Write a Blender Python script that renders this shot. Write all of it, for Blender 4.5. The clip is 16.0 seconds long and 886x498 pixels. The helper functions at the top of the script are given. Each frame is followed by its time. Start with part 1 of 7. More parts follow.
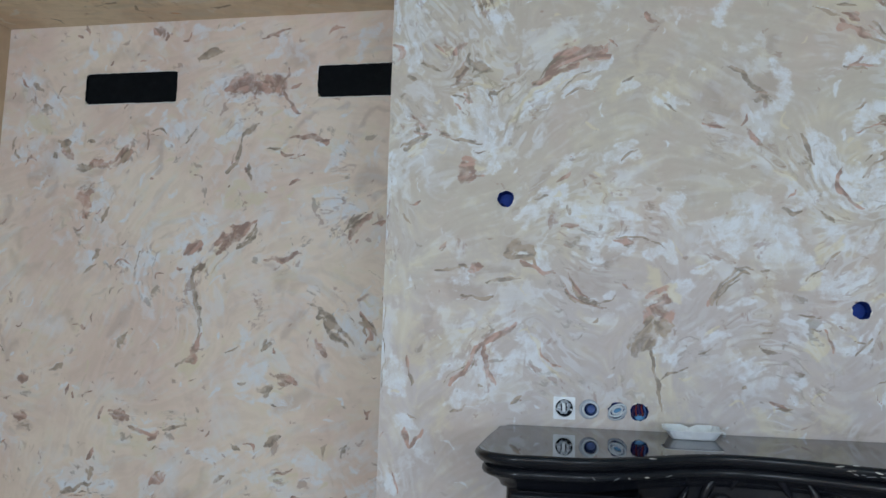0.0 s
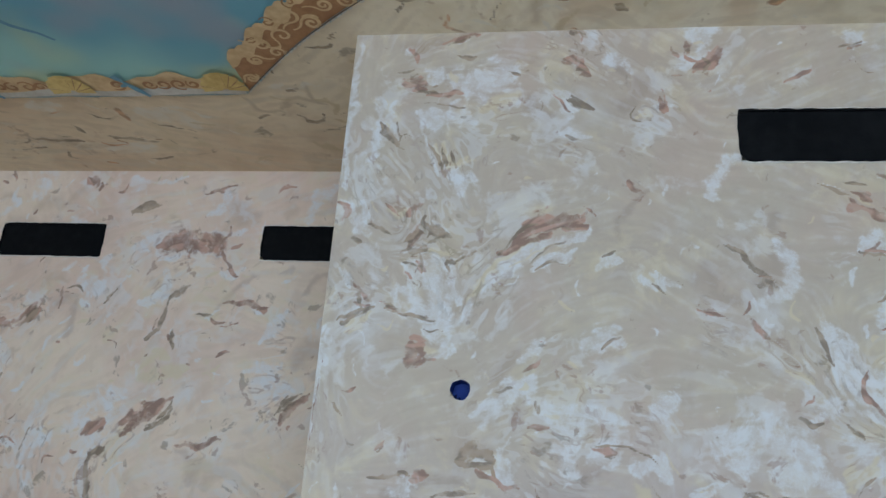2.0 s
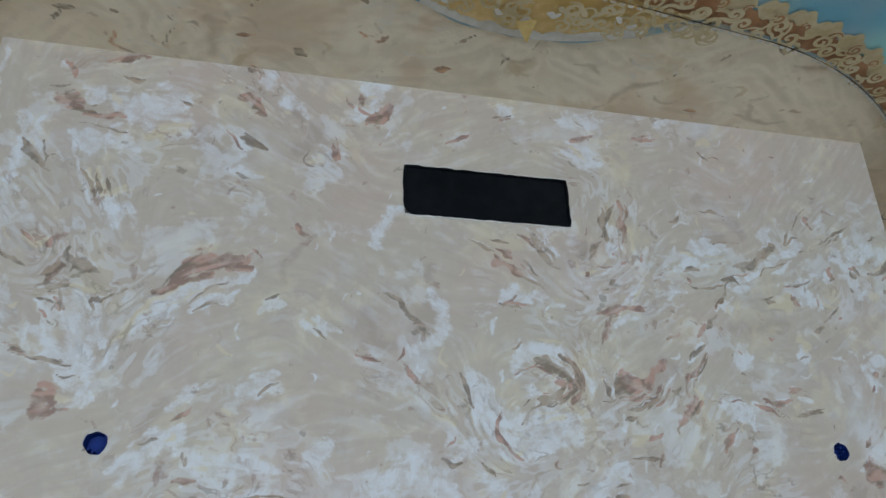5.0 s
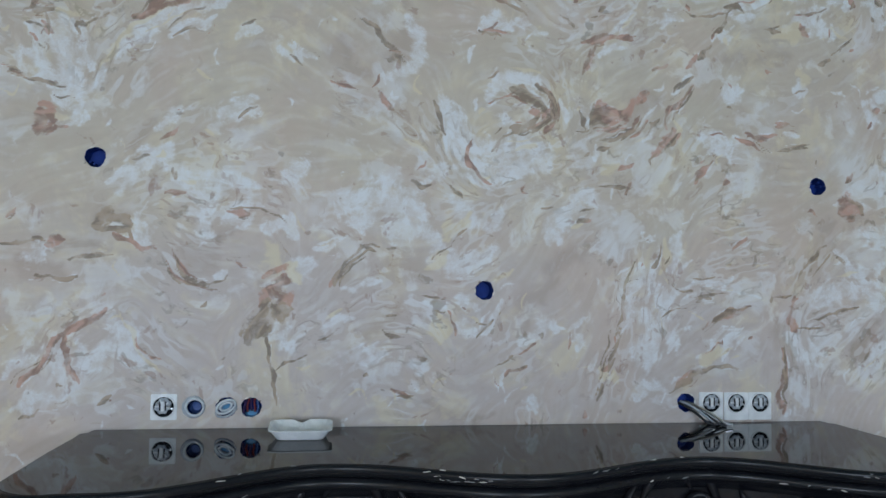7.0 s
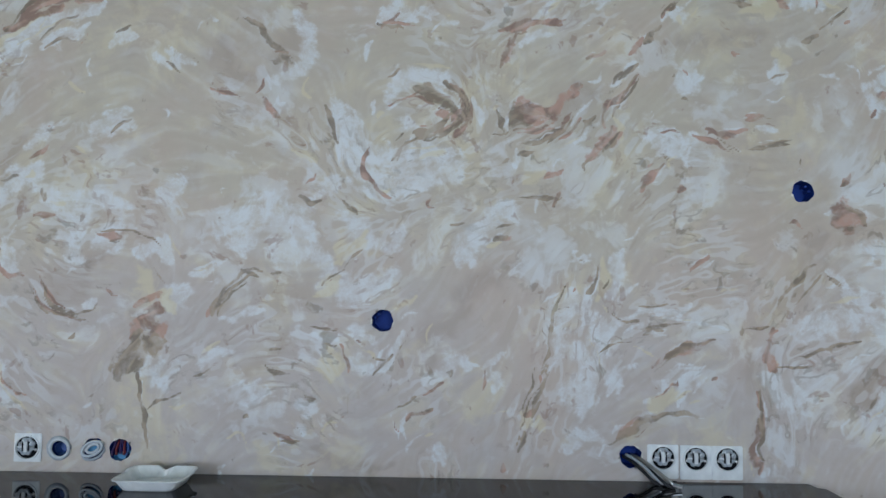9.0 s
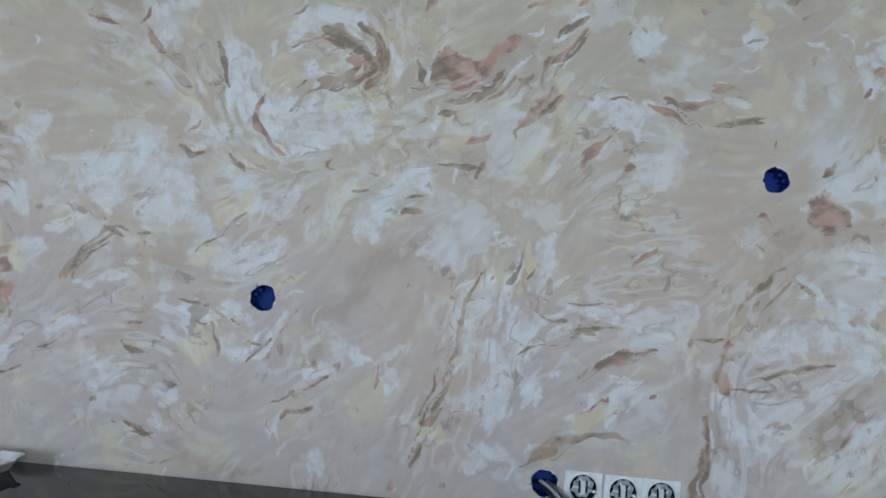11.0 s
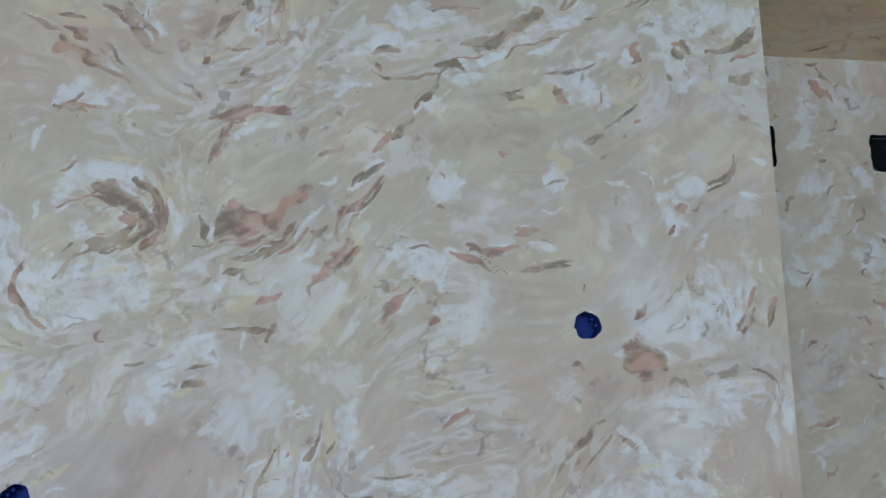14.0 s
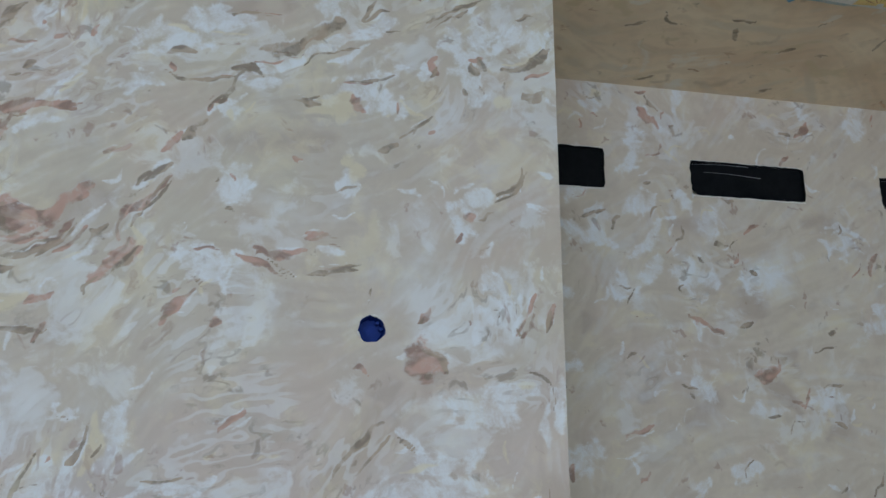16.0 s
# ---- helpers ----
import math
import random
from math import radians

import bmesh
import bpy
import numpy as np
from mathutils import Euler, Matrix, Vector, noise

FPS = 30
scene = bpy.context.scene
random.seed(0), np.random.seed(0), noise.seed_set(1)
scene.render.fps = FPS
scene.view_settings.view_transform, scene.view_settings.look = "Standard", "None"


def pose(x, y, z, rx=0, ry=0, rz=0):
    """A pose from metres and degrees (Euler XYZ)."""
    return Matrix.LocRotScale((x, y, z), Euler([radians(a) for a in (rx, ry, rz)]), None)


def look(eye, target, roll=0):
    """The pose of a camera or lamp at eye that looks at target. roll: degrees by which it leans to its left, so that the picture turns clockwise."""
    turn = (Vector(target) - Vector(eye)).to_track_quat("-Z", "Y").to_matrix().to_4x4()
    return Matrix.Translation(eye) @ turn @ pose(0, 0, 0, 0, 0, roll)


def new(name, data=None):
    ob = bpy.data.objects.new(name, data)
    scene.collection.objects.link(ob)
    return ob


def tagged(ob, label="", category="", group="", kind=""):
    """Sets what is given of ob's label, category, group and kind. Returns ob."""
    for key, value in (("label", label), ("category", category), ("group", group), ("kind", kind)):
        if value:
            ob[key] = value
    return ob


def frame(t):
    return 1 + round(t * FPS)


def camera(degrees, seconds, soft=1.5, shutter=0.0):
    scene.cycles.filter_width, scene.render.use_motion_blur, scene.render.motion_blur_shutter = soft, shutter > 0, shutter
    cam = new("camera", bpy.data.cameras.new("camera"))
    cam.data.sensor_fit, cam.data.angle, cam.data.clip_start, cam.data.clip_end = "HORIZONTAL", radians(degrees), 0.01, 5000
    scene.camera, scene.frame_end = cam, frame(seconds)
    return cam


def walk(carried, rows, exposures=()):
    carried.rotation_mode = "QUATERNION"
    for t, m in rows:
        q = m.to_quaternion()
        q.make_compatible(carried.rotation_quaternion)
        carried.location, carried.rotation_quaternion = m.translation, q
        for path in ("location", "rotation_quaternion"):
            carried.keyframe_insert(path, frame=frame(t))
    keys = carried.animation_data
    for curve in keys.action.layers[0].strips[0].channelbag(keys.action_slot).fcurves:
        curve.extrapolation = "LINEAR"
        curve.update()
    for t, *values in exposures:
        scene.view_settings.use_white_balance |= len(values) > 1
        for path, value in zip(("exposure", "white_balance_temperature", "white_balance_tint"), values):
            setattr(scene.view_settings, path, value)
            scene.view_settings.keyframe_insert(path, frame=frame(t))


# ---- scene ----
cam = camera(60.5, 16.0)
PATH = [
    (0, (0.046, -0.122, 1.32), (-0.319, 1.831, 1.547), 1.6),
    (0.5, (0.085, -0.043, 1.346), (-0.286, 1.897, 1.657), 0.5),
    (1, (0.073, 0.067, 1.375), (-0.259, 1.992, 1.804), 2.0),
    (1.5, (0.043, 0.176, 1.408), (-0.314, 2.061, 1.975), 2.2),
    (2, (0.034, 0.25, 1.418), (-0.254, 2.109, 2.096), 4.0),
    (2.5, (0.058, 0.288, 1.417), (0.019, 2.143, 2.163), 4.0),
    (3, (0.071, 0.288, 1.428), (0.171, 2.114, 2.238), 2.9),
    (3.5, (0.073, 0.274, 1.435), (0.272, 2.067, 2.299), 2.6),
    (3.7, (0.077, 0.277, 1.441), (0.318, 2.055, 2.325), 2.2),
    (5.8, (0.179, 0.243, 1.427), (0.717, 2.079, 2.010), -2.4),
    (6, (0.203, 0.230, 1.417), (0.679, 2.105, 1.927), -2.2),
    (6.5, (0.265, 0.178, 1.402), (0.611, 2.126, 1.693), -1.1),
    (7, (0.364, 0.145, 1.433), (0.658, 2.121, 1.519), 0.9),
    (7.5, (0.45, 0.192, 1.431), (0.641, 2.18, 1.536), 0.2),
    (8, (0.592, 0.287, 1.463), (0.731, 2.277, 1.604), 1.0),
    (8.2, (0.646, 0.315, 1.476), (0.775, 2.307, 1.606), 0.6),
    (10.3, (1.13, 0.394, 1.441), (0.853, 2.371, 1.563), 3.1),
    (10.5, (1.11, 0.459, 1.443), (0.887, 2.442, 1.574), 4.2),
    (11, (1.111, 0.62, 1.418), (1.024, 2.611, 1.58), 5.0),
    (11.5, (1.135, 0.714, 1.411), (1.094, 2.707, 1.565), 4.0),
    (12, (1.203, 0.743, 1.434), (1.195, 2.735, 1.614), 3.7),
    (12.5, (1.253, 0.753, 1.44), (1.267, 2.743, 1.638), 2.2),
    (13, (1.27, 0.743, 1.481), (1.272, 2.724, 1.756), 1.7),
    (13.5, (1.274, 0.729, 1.509), (1.317, 2.694, 1.88), 1.9),
    (14, (1.306, 0.72, 1.533), (1.428, 2.665, 1.984), 0.8),
    (14.5, (1.344, 0.702, 1.55), (1.54, 2.621, 2.08), -0.2),
    (15, (1.368, 0.686, 1.573), (1.597, 2.583, 2.163), -0.7),
    (15.5, (1.418, 0.696, 1.559), (1.733, 2.588, 2.124), -1.0),
    (16, (1.499, 0.682, 1.506), (1.872, 2.582, 2.008), 0.3),
]
EXPOSURES = [(0, 0.14), (1.5, 0.10), (2.5, 0.05), (3.5, 0.0), (16, 0.0)]
walk(cam, [(t, look(eye, aim, roll)) for t, eye, aim, roll in PATH], EXPOSURES)

# ---- light ----
world = bpy.data.worlds.new("daylight")
scene.world = world
world.use_nodes = True
sky = world.node_tree.nodes.new("ShaderNodeTexSky")
sky.sky_type, sky.sun_disc = "NISHITA", False
sky.sun_elevation, sky.sun_rotation = radians(38), radians(150)
world.node_tree.links.new(sky.outputs[0], world.node_tree.nodes["Background"].inputs[0])
world.node_tree.nodes["Background"].inputs[1].default_value = 0.1

# room, in metres
X0, X1, Y0, Y1, TOP = -2.56, 3.99, -4.6, 2.825, 2.668
BX0, BX1, BY = -0.512, 1.973, 1.967          # chimney breast
MID = (BX0 + BX1) / 2
WINDOWS = ((-2.3, -0.4), (1.8, 3.5))          # spans along the wall behind
WZ0, WZ1 = 0.75, 2.35


def window_light(name, xa, xb, power):
    data = bpy.data.lights.new(name, "AREA")
    data.shape, data.size, data.size_y = "RECTANGLE", xb - xa - 0.16, WZ1 - WZ0 - 0.16
    data.energy, data.color = power, (0.648, 0.802, 1.0)
    lamp = new(name, data)
    lamp.matrix_world = look(((xa + xb) / 2, Y0 + 0.05, (WZ0 + WZ1) / 2), ((xa + xb) / 2, 2, 3.4))
    return lamp


for (xa, xb), power in zip(WINDOWS, (124, 85)):
    window_light("window_daylight", xa, xb, power)


# ---- materials ----
def material(name):
    mat = bpy.data.materials.new(name)
    mat.use_nodes = True
    return mat, mat.node_tree, mat.node_tree.nodes["Principled BSDF"]


def node(tree, kind, operation=None):
    nd = tree.nodes.new(kind)
    if operation:
        nd.operation = operation
    return nd


def put(tree, target, value):
    """Link a socket, or set a value."""
    if isinstance(value, bpy.types.NodeSocket):
        tree.links.new(value, target)
    else:
        target.default_value = value


def calc(tree, op, a, b=0.0, c=None):
    nd = node(tree, "ShaderNodeMath", op)
    for socket, value in zip(nd.inputs, (a, b, c)):
        if value is not None:
            put(tree, socket, value)
    return nd.outputs[0]


def grain(tree, where, scale, detail=3.0, rough=0.55, out=0, distort=0.0):
    nd = node(tree, "ShaderNodeTexNoise")
    put(tree, nd.inputs["Vector"], where)
    nd.inputs["Scale"].default_value, nd.inputs["Detail"].default_value = scale, detail
    nd.inputs["Roughness"].default_value, nd.inputs["Distortion"].default_value = rough, distort
    return nd.outputs[out]


def ramp(tree, value, low, high):
    nd = node(tree, "ShaderNodeMapRange")
    nd.interpolation_type = "SMOOTHSTEP"
    put(tree, nd.inputs[0], value)
    nd.inputs[1].default_value, nd.inputs[2].default_value = low, high
    return nd.outputs[0]


def blend(tree, fac, a, b):
    nd = node(tree, "ShaderNodeMix")
    nd.data_type = "RGBA"
    put(tree, nd.inputs[0], fac)
    for socket, value in ((nd.inputs[6], a), (nd.inputs[7], b)):
        put(tree, socket, (*value, 1.0) if isinstance(value, tuple) else value)
    return nd.outputs[2]


def bump(tree, shader, height, distance, strength=0.5):
    nd = node(tree, "ShaderNodeBump")
    nd.inputs["Distance"].default_value, nd.inputs["Strength"].default_value = distance, strength
    put(tree, nd.inputs["Height"], height)
    tree.links.new(nd.outputs[0], shader.inputs["Normal"])


def plain(name, colour, rough=0.5, metal=0.0, other=None, scale=40.0, relief=0.0004, ior=1.5):
    """A surface with a little grain and wear at two scales."""
    mat, tree, bsdf = material(name)
    where = node(tree, "ShaderNodeTexCoord").outputs["Object"]
    small, large = grain(tree, where, scale, 4.0), grain(tree, where, scale * 0.12, 3.0)
    other = other or tuple(c * 0.75 for c in colour)
    mix = calc(tree, "ADD", calc(tree, "MULTIPLY", small, 0.5), calc(tree, "MULTIPLY", large, 0.5))
    put(tree, bsdf.inputs["Base Color"], blend(tree, ramp(tree, mix, 0.35, 0.65), colour, other))
    put(tree, bsdf.inputs["Roughness"], calc(tree, "MULTIPLY_ADD", large, 0.25 * rough, rough * 0.88))
    bsdf.inputs["Metallic"].default_value, bsdf.inputs["IOR"].default_value = metal, ior
    if relief:
        bump(tree, bsdf, small, relief)
    return mat


PAINT = dict(
    w=(0.715, 0.75, 0.795), y=(0.66, 0.59, 0.42), r=(0.312, 0.188, 0.146), o=(0.215, 0.165, 0.122), p=(0.540, 0.440, 0.382),
    t=(0.42, 0.34, 0.265), s=(0.37, 0.295, 0.255))


def wander(tree, at, scale, amount):
    """Coordinates stirred by noise, so that what they carry curls."""
    push = node(tree, "ShaderNodeVectorMath", "MULTIPLY_ADD")
    put(tree, push.inputs[0], grain(tree, at, scale, 2.0, 0.5, out=1))
    push.inputs[1].default_value = (amount,) * 3
    put(tree, push.inputs[2], at)
    return push.outputs[0]


def marbled(name, base, base_two, white=0.0, veins=0.0, paint=PAINT, rough=0.55, seed=0.0, milk=0.75, fold=1.0, zone=None):
    """Hand-painted faux marble: a clouded ground, curled layers of thin paint, and single strokes held as fields in the mesh's attributes.

    zone: a second ground colour and the axis, middle, start and end of its spread over the surface."""
    mat, tree, bsdf = material(name)
    raw = node(tree, "ShaderNodeTexCoord").outputs["Object"]
    shift = node(tree, "ShaderNodeVectorMath", "ADD")
    put(tree, shift.inputs[0], raw)
    shift.inputs[1].default_value = (seed, 0, seed * 0.7)
    where = shift.outputs[0]
    first, second, third = (node(tree, "ShaderNodeAttribute") for _ in range(3))
    first.attribute_name, second.attribute_name, third.attribute_name = "paint_a", "paint_b", "flow"
    split, split_two, flow = (node(tree, "ShaderNodeSeparateColor") for _ in range(3))
    put(tree, split.inputs[0], first.outputs["Color"]), put(tree, split_two.inputs[0], second.outputs["Color"])
    put(tree, flow.inputs[0], third.outputs["Color"])
    patch, streak, hair, busy = flow.outputs[0], flow.outputs[1], flow.outputs[2], third.outputs["Alpha"]
    slow = wander(tree, where, 6.0 / fold, 0.11 * fold)
    curl = wander(tree, slow, 19.0 / fold, 0.045 * fold)
    fine = grain(tree, where, 190.0, 4.0, 0.7)
    cloud = grain(tree, where, 2.0, 4.0, 0.55)
    torn = grain(tree, curl, 30.0 / fold, 4.0, 0.62)
    layer = grain(tree, curl, 8.0 / fold, 2.0, 0.5)
    band = calc(tree, "SINE", calc(tree, "MULTIPLY_ADD", layer, 22.0, calc(tree, "MULTIPLY_ADD", streak, 9.0, calc(tree, "MULTIPLY", hair, 3.0))))
    ragged = calc(tree, "ADD", calc(tree, "MULTIPLY_ADD", torn, 2.8, -1.4), calc(tree, "ADD", calc(tree, "MULTIPLY_ADD", fine, 0.7, -0.35), calc(tree, "MULTIPLY_ADD", hair, 0.9, -0.45)))

    def mask(field, low, high, rag=1.0):
        return ramp(tree, calc(tree, "MULTIPLY_ADD", ragged, rag, field), low, high)

    def times(value, k):
        return calc(tree, "MULTIPLY", value, k)

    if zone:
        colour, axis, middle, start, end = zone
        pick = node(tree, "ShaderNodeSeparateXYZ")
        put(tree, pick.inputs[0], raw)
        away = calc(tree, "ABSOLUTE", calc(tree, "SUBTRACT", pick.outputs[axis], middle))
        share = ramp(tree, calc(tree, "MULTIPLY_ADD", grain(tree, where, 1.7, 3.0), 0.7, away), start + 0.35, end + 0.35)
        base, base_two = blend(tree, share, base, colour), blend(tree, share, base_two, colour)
    tone = blend(tree, ramp(tree, cloud, 0.36, 0.64), base, base_two)
    # soft warm and cool brushings of the ground
    dab = grain(tree, slow, 11.0, 3.0, 0.6)
    tone = blend(tree, times(ramp(tree, calc(tree, "MULTIPLY_ADD", dab, 0.8, times(streak, 0.5)), 0.62, 0.88), 0.34), tone, paint["y"])
    tone = blend(tree, times(ramp(tree, calc(tree, "MULTIPLY_ADD", dab, -0.8, times(streak, 0.4)), -0.20, 0.0), 0.30), tone, paint["s"])
    tone = blend(tree, times(ramp(tree, grain(tree, slow, 3.1, 4.0, 0.6), 0.50, 0.66), 0.55), tone, paint["p"])
    tone = blend(tree, times(mask(split_two.outputs[0], -0.9, 0.9, 0.6), 0.50), tone, paint["t"])
    tone = blend(tree, times(mask(split_two.outputs[1], -0.9, 0.8, 0.6), 0.54), tone, paint["s"])
    # the dry brush leaves the ground uneven along its way
    brushed = calc(tree, "ADD", calc(tree, "MULTIPLY_ADD", streak, 0.9, times(hair, 0.6)), times(torn, 0.9))
    tone = blend(tree, times(ramp(tree, brushed, 1.20, 1.65), 0.26), tone, paint["w"])
    tone = blend(tree, times(ramp(tree, brushed, 1.20, 0.80), 0.24), tone, paint["t"])
    # milky paint: broad soft veils, then smaller curled ones with a crisp edge
    veil = calc(tree, "ADD", calc(tree, "MULTIPLY_ADD", grain(tree, slow, 4.6, 5.0, 0.62), 1.1, times(patch, 0.35)), calc(tree, "MULTIPLY_ADD", busy, 0.06, white - 0.33))
    tone = blend(tree, times(ramp(tree, veil, 0.50, 0.82), milk * 0.72), tone, paint["w"])
    cream = calc(tree, "ADD", times(torn, 0.5), calc(tree, "MULTIPLY_ADD", grain(tree, slow, 5.5, 3.0), 0.9, times(busy, 0.08)))
    tone = blend(tree, times(ramp(tree, cream, 0.80, 0.95), 0.42), tone, paint["y"])
    shell = calc(tree, "ADD", calc(tree, "MULTIPLY_ADD", layer, 0.8, times(torn, 0.45)), calc(tree, "MULTIPLY_ADD", busy, 0.10, white - 0.10))
    tone = blend(tree, times(ramp(tree, shell, 0.665, 0.76), milk * 0.50), tone, paint["w"])
    m_white = mask(split.outputs[0], -0.55, 0.55, 1.0)
    thick = ramp(tree, calc(tree, "ADD", times(fine, 0.35), times(torn, 0.75)), 0.40, 0.70)
    tone = blend(tree, times(m_white, calc(tree, "MULTIPLY_ADD", thick, 0.54, 0.28)), tone, paint["w"])
    m_yellow = mask(split.outputs[1], -0.5, 0.6)
    tone = blend(tree, times(m_yellow, 0.66), tone, paint["y"])
    # thin folded layers where the painting is busy
    gate = ramp(tree, calc(tree, "ADD", grain(tree, where, 4.4, 3.0, 0.6), calc(tree, "MULTIPLY_ADD", busy, 0.14, veins - 0.12)), 0.49, 0.64)
    gap = ramp(tree, torn, 0.44, 0.62)
    tone = blend(tree, times(calc(tree, "MULTIPLY", gate, ramp(tree, band, 0.30, 0.85)), 0.36), tone, paint["w"])
    dark = blend(tree, ramp(tree, cloud, 0.44, 0.54), paint["r"], paint["o"])
    thin = calc(tree, "MULTIPLY", ramp(tree, times(band, -1.0), 0.62, 0.97), gap)
    tone = blend(tree, times(calc(tree, "MULTIPLY", gate, thin), 0.46), tone, dark)
    # flecks torn off the layers
    fleck = calc(tree, "ADD", grain(tree, curl, 21.0 / fold, 3.0, 0.6), calc(tree, "MULTIPLY_ADD", gate, 0.06, veins * 0.6))
    tone = blend(tree, times(ramp(tree, fleck, 0.66, 0.73), 0.55), tone, blend(tree, ramp(tree, patch, 0.38, 0.52), paint["o"], paint["r"]))
    # strokes: rose and olive paint dragged into the pale layers
    fade = calc(tree, "MULTIPLY_ADD", ramp(tree, torn, 0.36, 0.58), 0.38, 0.54)
    lap = ramp(tree, calc(tree, "MULTIPLY_ADD", band, 0.5, times(hair, 1.0)), 0.05, 0.95)
    m_rose = mask(split.outputs[2], -0.35, 0.40, 1.0)
    rose = blend(tree, lap, tuple(c * 0.86 for c in paint["r"]), tuple(c * 1.55 for c in paint["r"]))
    tone = blend(tree, calc(tree, "MULTIPLY", m_rose, fade), tone, rose)
    m_olive = mask(first.outputs["Alpha"], -0.35, 0.38, 1.0)
    olive = blend(tree, lap, paint["o"], tuple(c * 1.8 for c in paint["o"]))
    tone = blend(tree, calc(tree, "MULTIPLY", m_olive, fade), tone, olive)
    put(tree, bsdf.inputs["Base Color"], tone)
    put(tree, bsdf.inputs["Roughness"], calc(tree, "MULTIPLY_ADD", hair, 0.2, rough - 0.1))
    relief = calc(tree, "ADD", times(fine, 0.25), calc(tree, "ADD", times(hair, 0.5), times(m_white, 0.4)))
    bump(tree, bsdf, relief, 0.0012, 0.45)
    return mat


breast_paint = marbled("breast_paint", (0.520, 0.470, 0.395), (0.512, 0.448, 0.385), milk=0.78, seed=3.1, zone=((0.524, 0.472, 0.462), 2, 1.0, 0.75, 0.35))
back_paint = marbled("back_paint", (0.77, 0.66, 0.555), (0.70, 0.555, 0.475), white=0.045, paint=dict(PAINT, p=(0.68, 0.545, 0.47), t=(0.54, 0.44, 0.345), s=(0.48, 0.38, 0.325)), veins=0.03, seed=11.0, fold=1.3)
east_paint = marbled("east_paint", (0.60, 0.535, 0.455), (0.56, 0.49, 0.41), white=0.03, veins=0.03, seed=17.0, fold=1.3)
# Middle zone is greyer beige, its base also lifted in place of bounced light.
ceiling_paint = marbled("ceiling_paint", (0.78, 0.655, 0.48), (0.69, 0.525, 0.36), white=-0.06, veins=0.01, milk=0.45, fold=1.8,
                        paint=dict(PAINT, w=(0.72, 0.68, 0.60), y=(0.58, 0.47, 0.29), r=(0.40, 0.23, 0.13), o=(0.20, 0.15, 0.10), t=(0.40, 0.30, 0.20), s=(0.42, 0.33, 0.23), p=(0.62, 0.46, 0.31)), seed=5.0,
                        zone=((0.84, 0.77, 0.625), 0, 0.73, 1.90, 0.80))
plaster = plain("plaster", (0.70, 0.64, 0.56), 0.8, other=(0.63, 0.57, 0.49), scale=14, relief=0.001)
tan_plaster = plain("tan_plaster", (0.62, 0.48, 0.335), 0.8, other=(0.54, 0.40, 0.27), scale=14, relief=0.001)
# The floor is out of view, lightened to throw more light up at the ceiling.
floor_pale = plain("floor_pale", (0.68, 0.62, 0.54), 0.4, other=(0.60, 0.54, 0.46), scale=9)
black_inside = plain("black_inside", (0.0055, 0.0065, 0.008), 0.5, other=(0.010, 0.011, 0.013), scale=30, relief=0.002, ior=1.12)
lip_plaster = plain("lip_plaster", (0.78, 0.76, 0.72), 0.7, scale=90)
moulding_black = plain("moulding_black", (0.008, 0.009, 0.013), 0.26, other=(0.012, 0.013, 0.017), scale=45, relief=0.0005, ior=1.36)
mantel_black = plain("mantel_black", (0.006, 0.006, 0.008), 0.035, other=(0.011, 0.010, 0.011), scale=25, relief=0.0, ior=1.25)
carved_black = plain("carved_black", (0.008, 0.009, 0.013), 0.2, other=(0.012, 0.012, 0.015), scale=60, relief=0.0004, ior=1.28)
blue_plastic = plain("blue_plastic", (0.011, 0.040, 0.24), 0.6, other=(0.008, 0.026, 0.15), scale=60, ior=1.25)
light_blue = plain("light_blue", (0.06, 0.27, 0.50), 0.4, scale=60)
white_plastic = plain("white_plastic", (0.84, 0.87, 0.90), 0.3, other=(0.70, 0.73, 0.76), scale=50)
mid_blue = plain("mid_blue", (0.045, 0.11, 0.33), 0.5, other=(0.03, 0.08, 0.25), scale=60)
violet_wire = plain("violet_wire", (0.035, 0.018, 0.10), 0.45, scale=60)
pale_cable = plain("pale_cable", (0.62, 0.67, 0.72), 0.45, other=(0.50, 0.55, 0.62), scale=60)
grey_cable = plain("grey_cable", (0.46, 0.50, 0.55), 0.45, other=(0.36, 0.40, 0.46), scale=60)
dark_cable = plain("dark_cable", (0.02, 0.021, 0.026), 0.4, scale=60)
red_wire = plain("red_wire", (0.16, 0.02, 0.03), 0.45, scale=60)
steel = plain("steel", (0.55, 0.56, 0.58), 0.3, metal=0.9, scale=60)
chip_grey = plain("chip_grey", (0.26, 0.27, 0.29), 0.6, scale=90)
dark_plastic = plain("dark_plastic", (0.006, 0.007, 0.010), 0.5, scale=60, ior=1.15)
frame_white = plain("frame_white", (0.75, 0.75, 0.73), 0.4, scale=20)
glass, glass_tree, glass_bsdf = material("glass")
glass_bsdf.inputs["Transmission Weight"].default_value, glass_bsdf.inputs["Roughness"].default_value = 1.0, 0.02


# ---- mesh tools ----
def part(name, bm, mat, parent=None, label="", smooth=False):
    """Links a bmesh as one object, under a thing or at top level."""
    mesh = bpy.data.meshes.new(name)
    bmesh.ops.recalc_face_normals(bm, faces=bm.faces)
    bm.to_mesh(mesh)
    bm.free()
    mesh.materials.append(mat)
    if smooth:
        mesh.shade_smooth()
    ob = new(name, mesh)
    ob.parent = parent
    return tagged(ob, label)


def thing(name, label, category, at=(0, 0, 0), group="", kind=""):
    ob = new(name)
    ob.empty_display_size = 0.05
    ob.location = at
    return tagged(ob, label, category, group, kind)


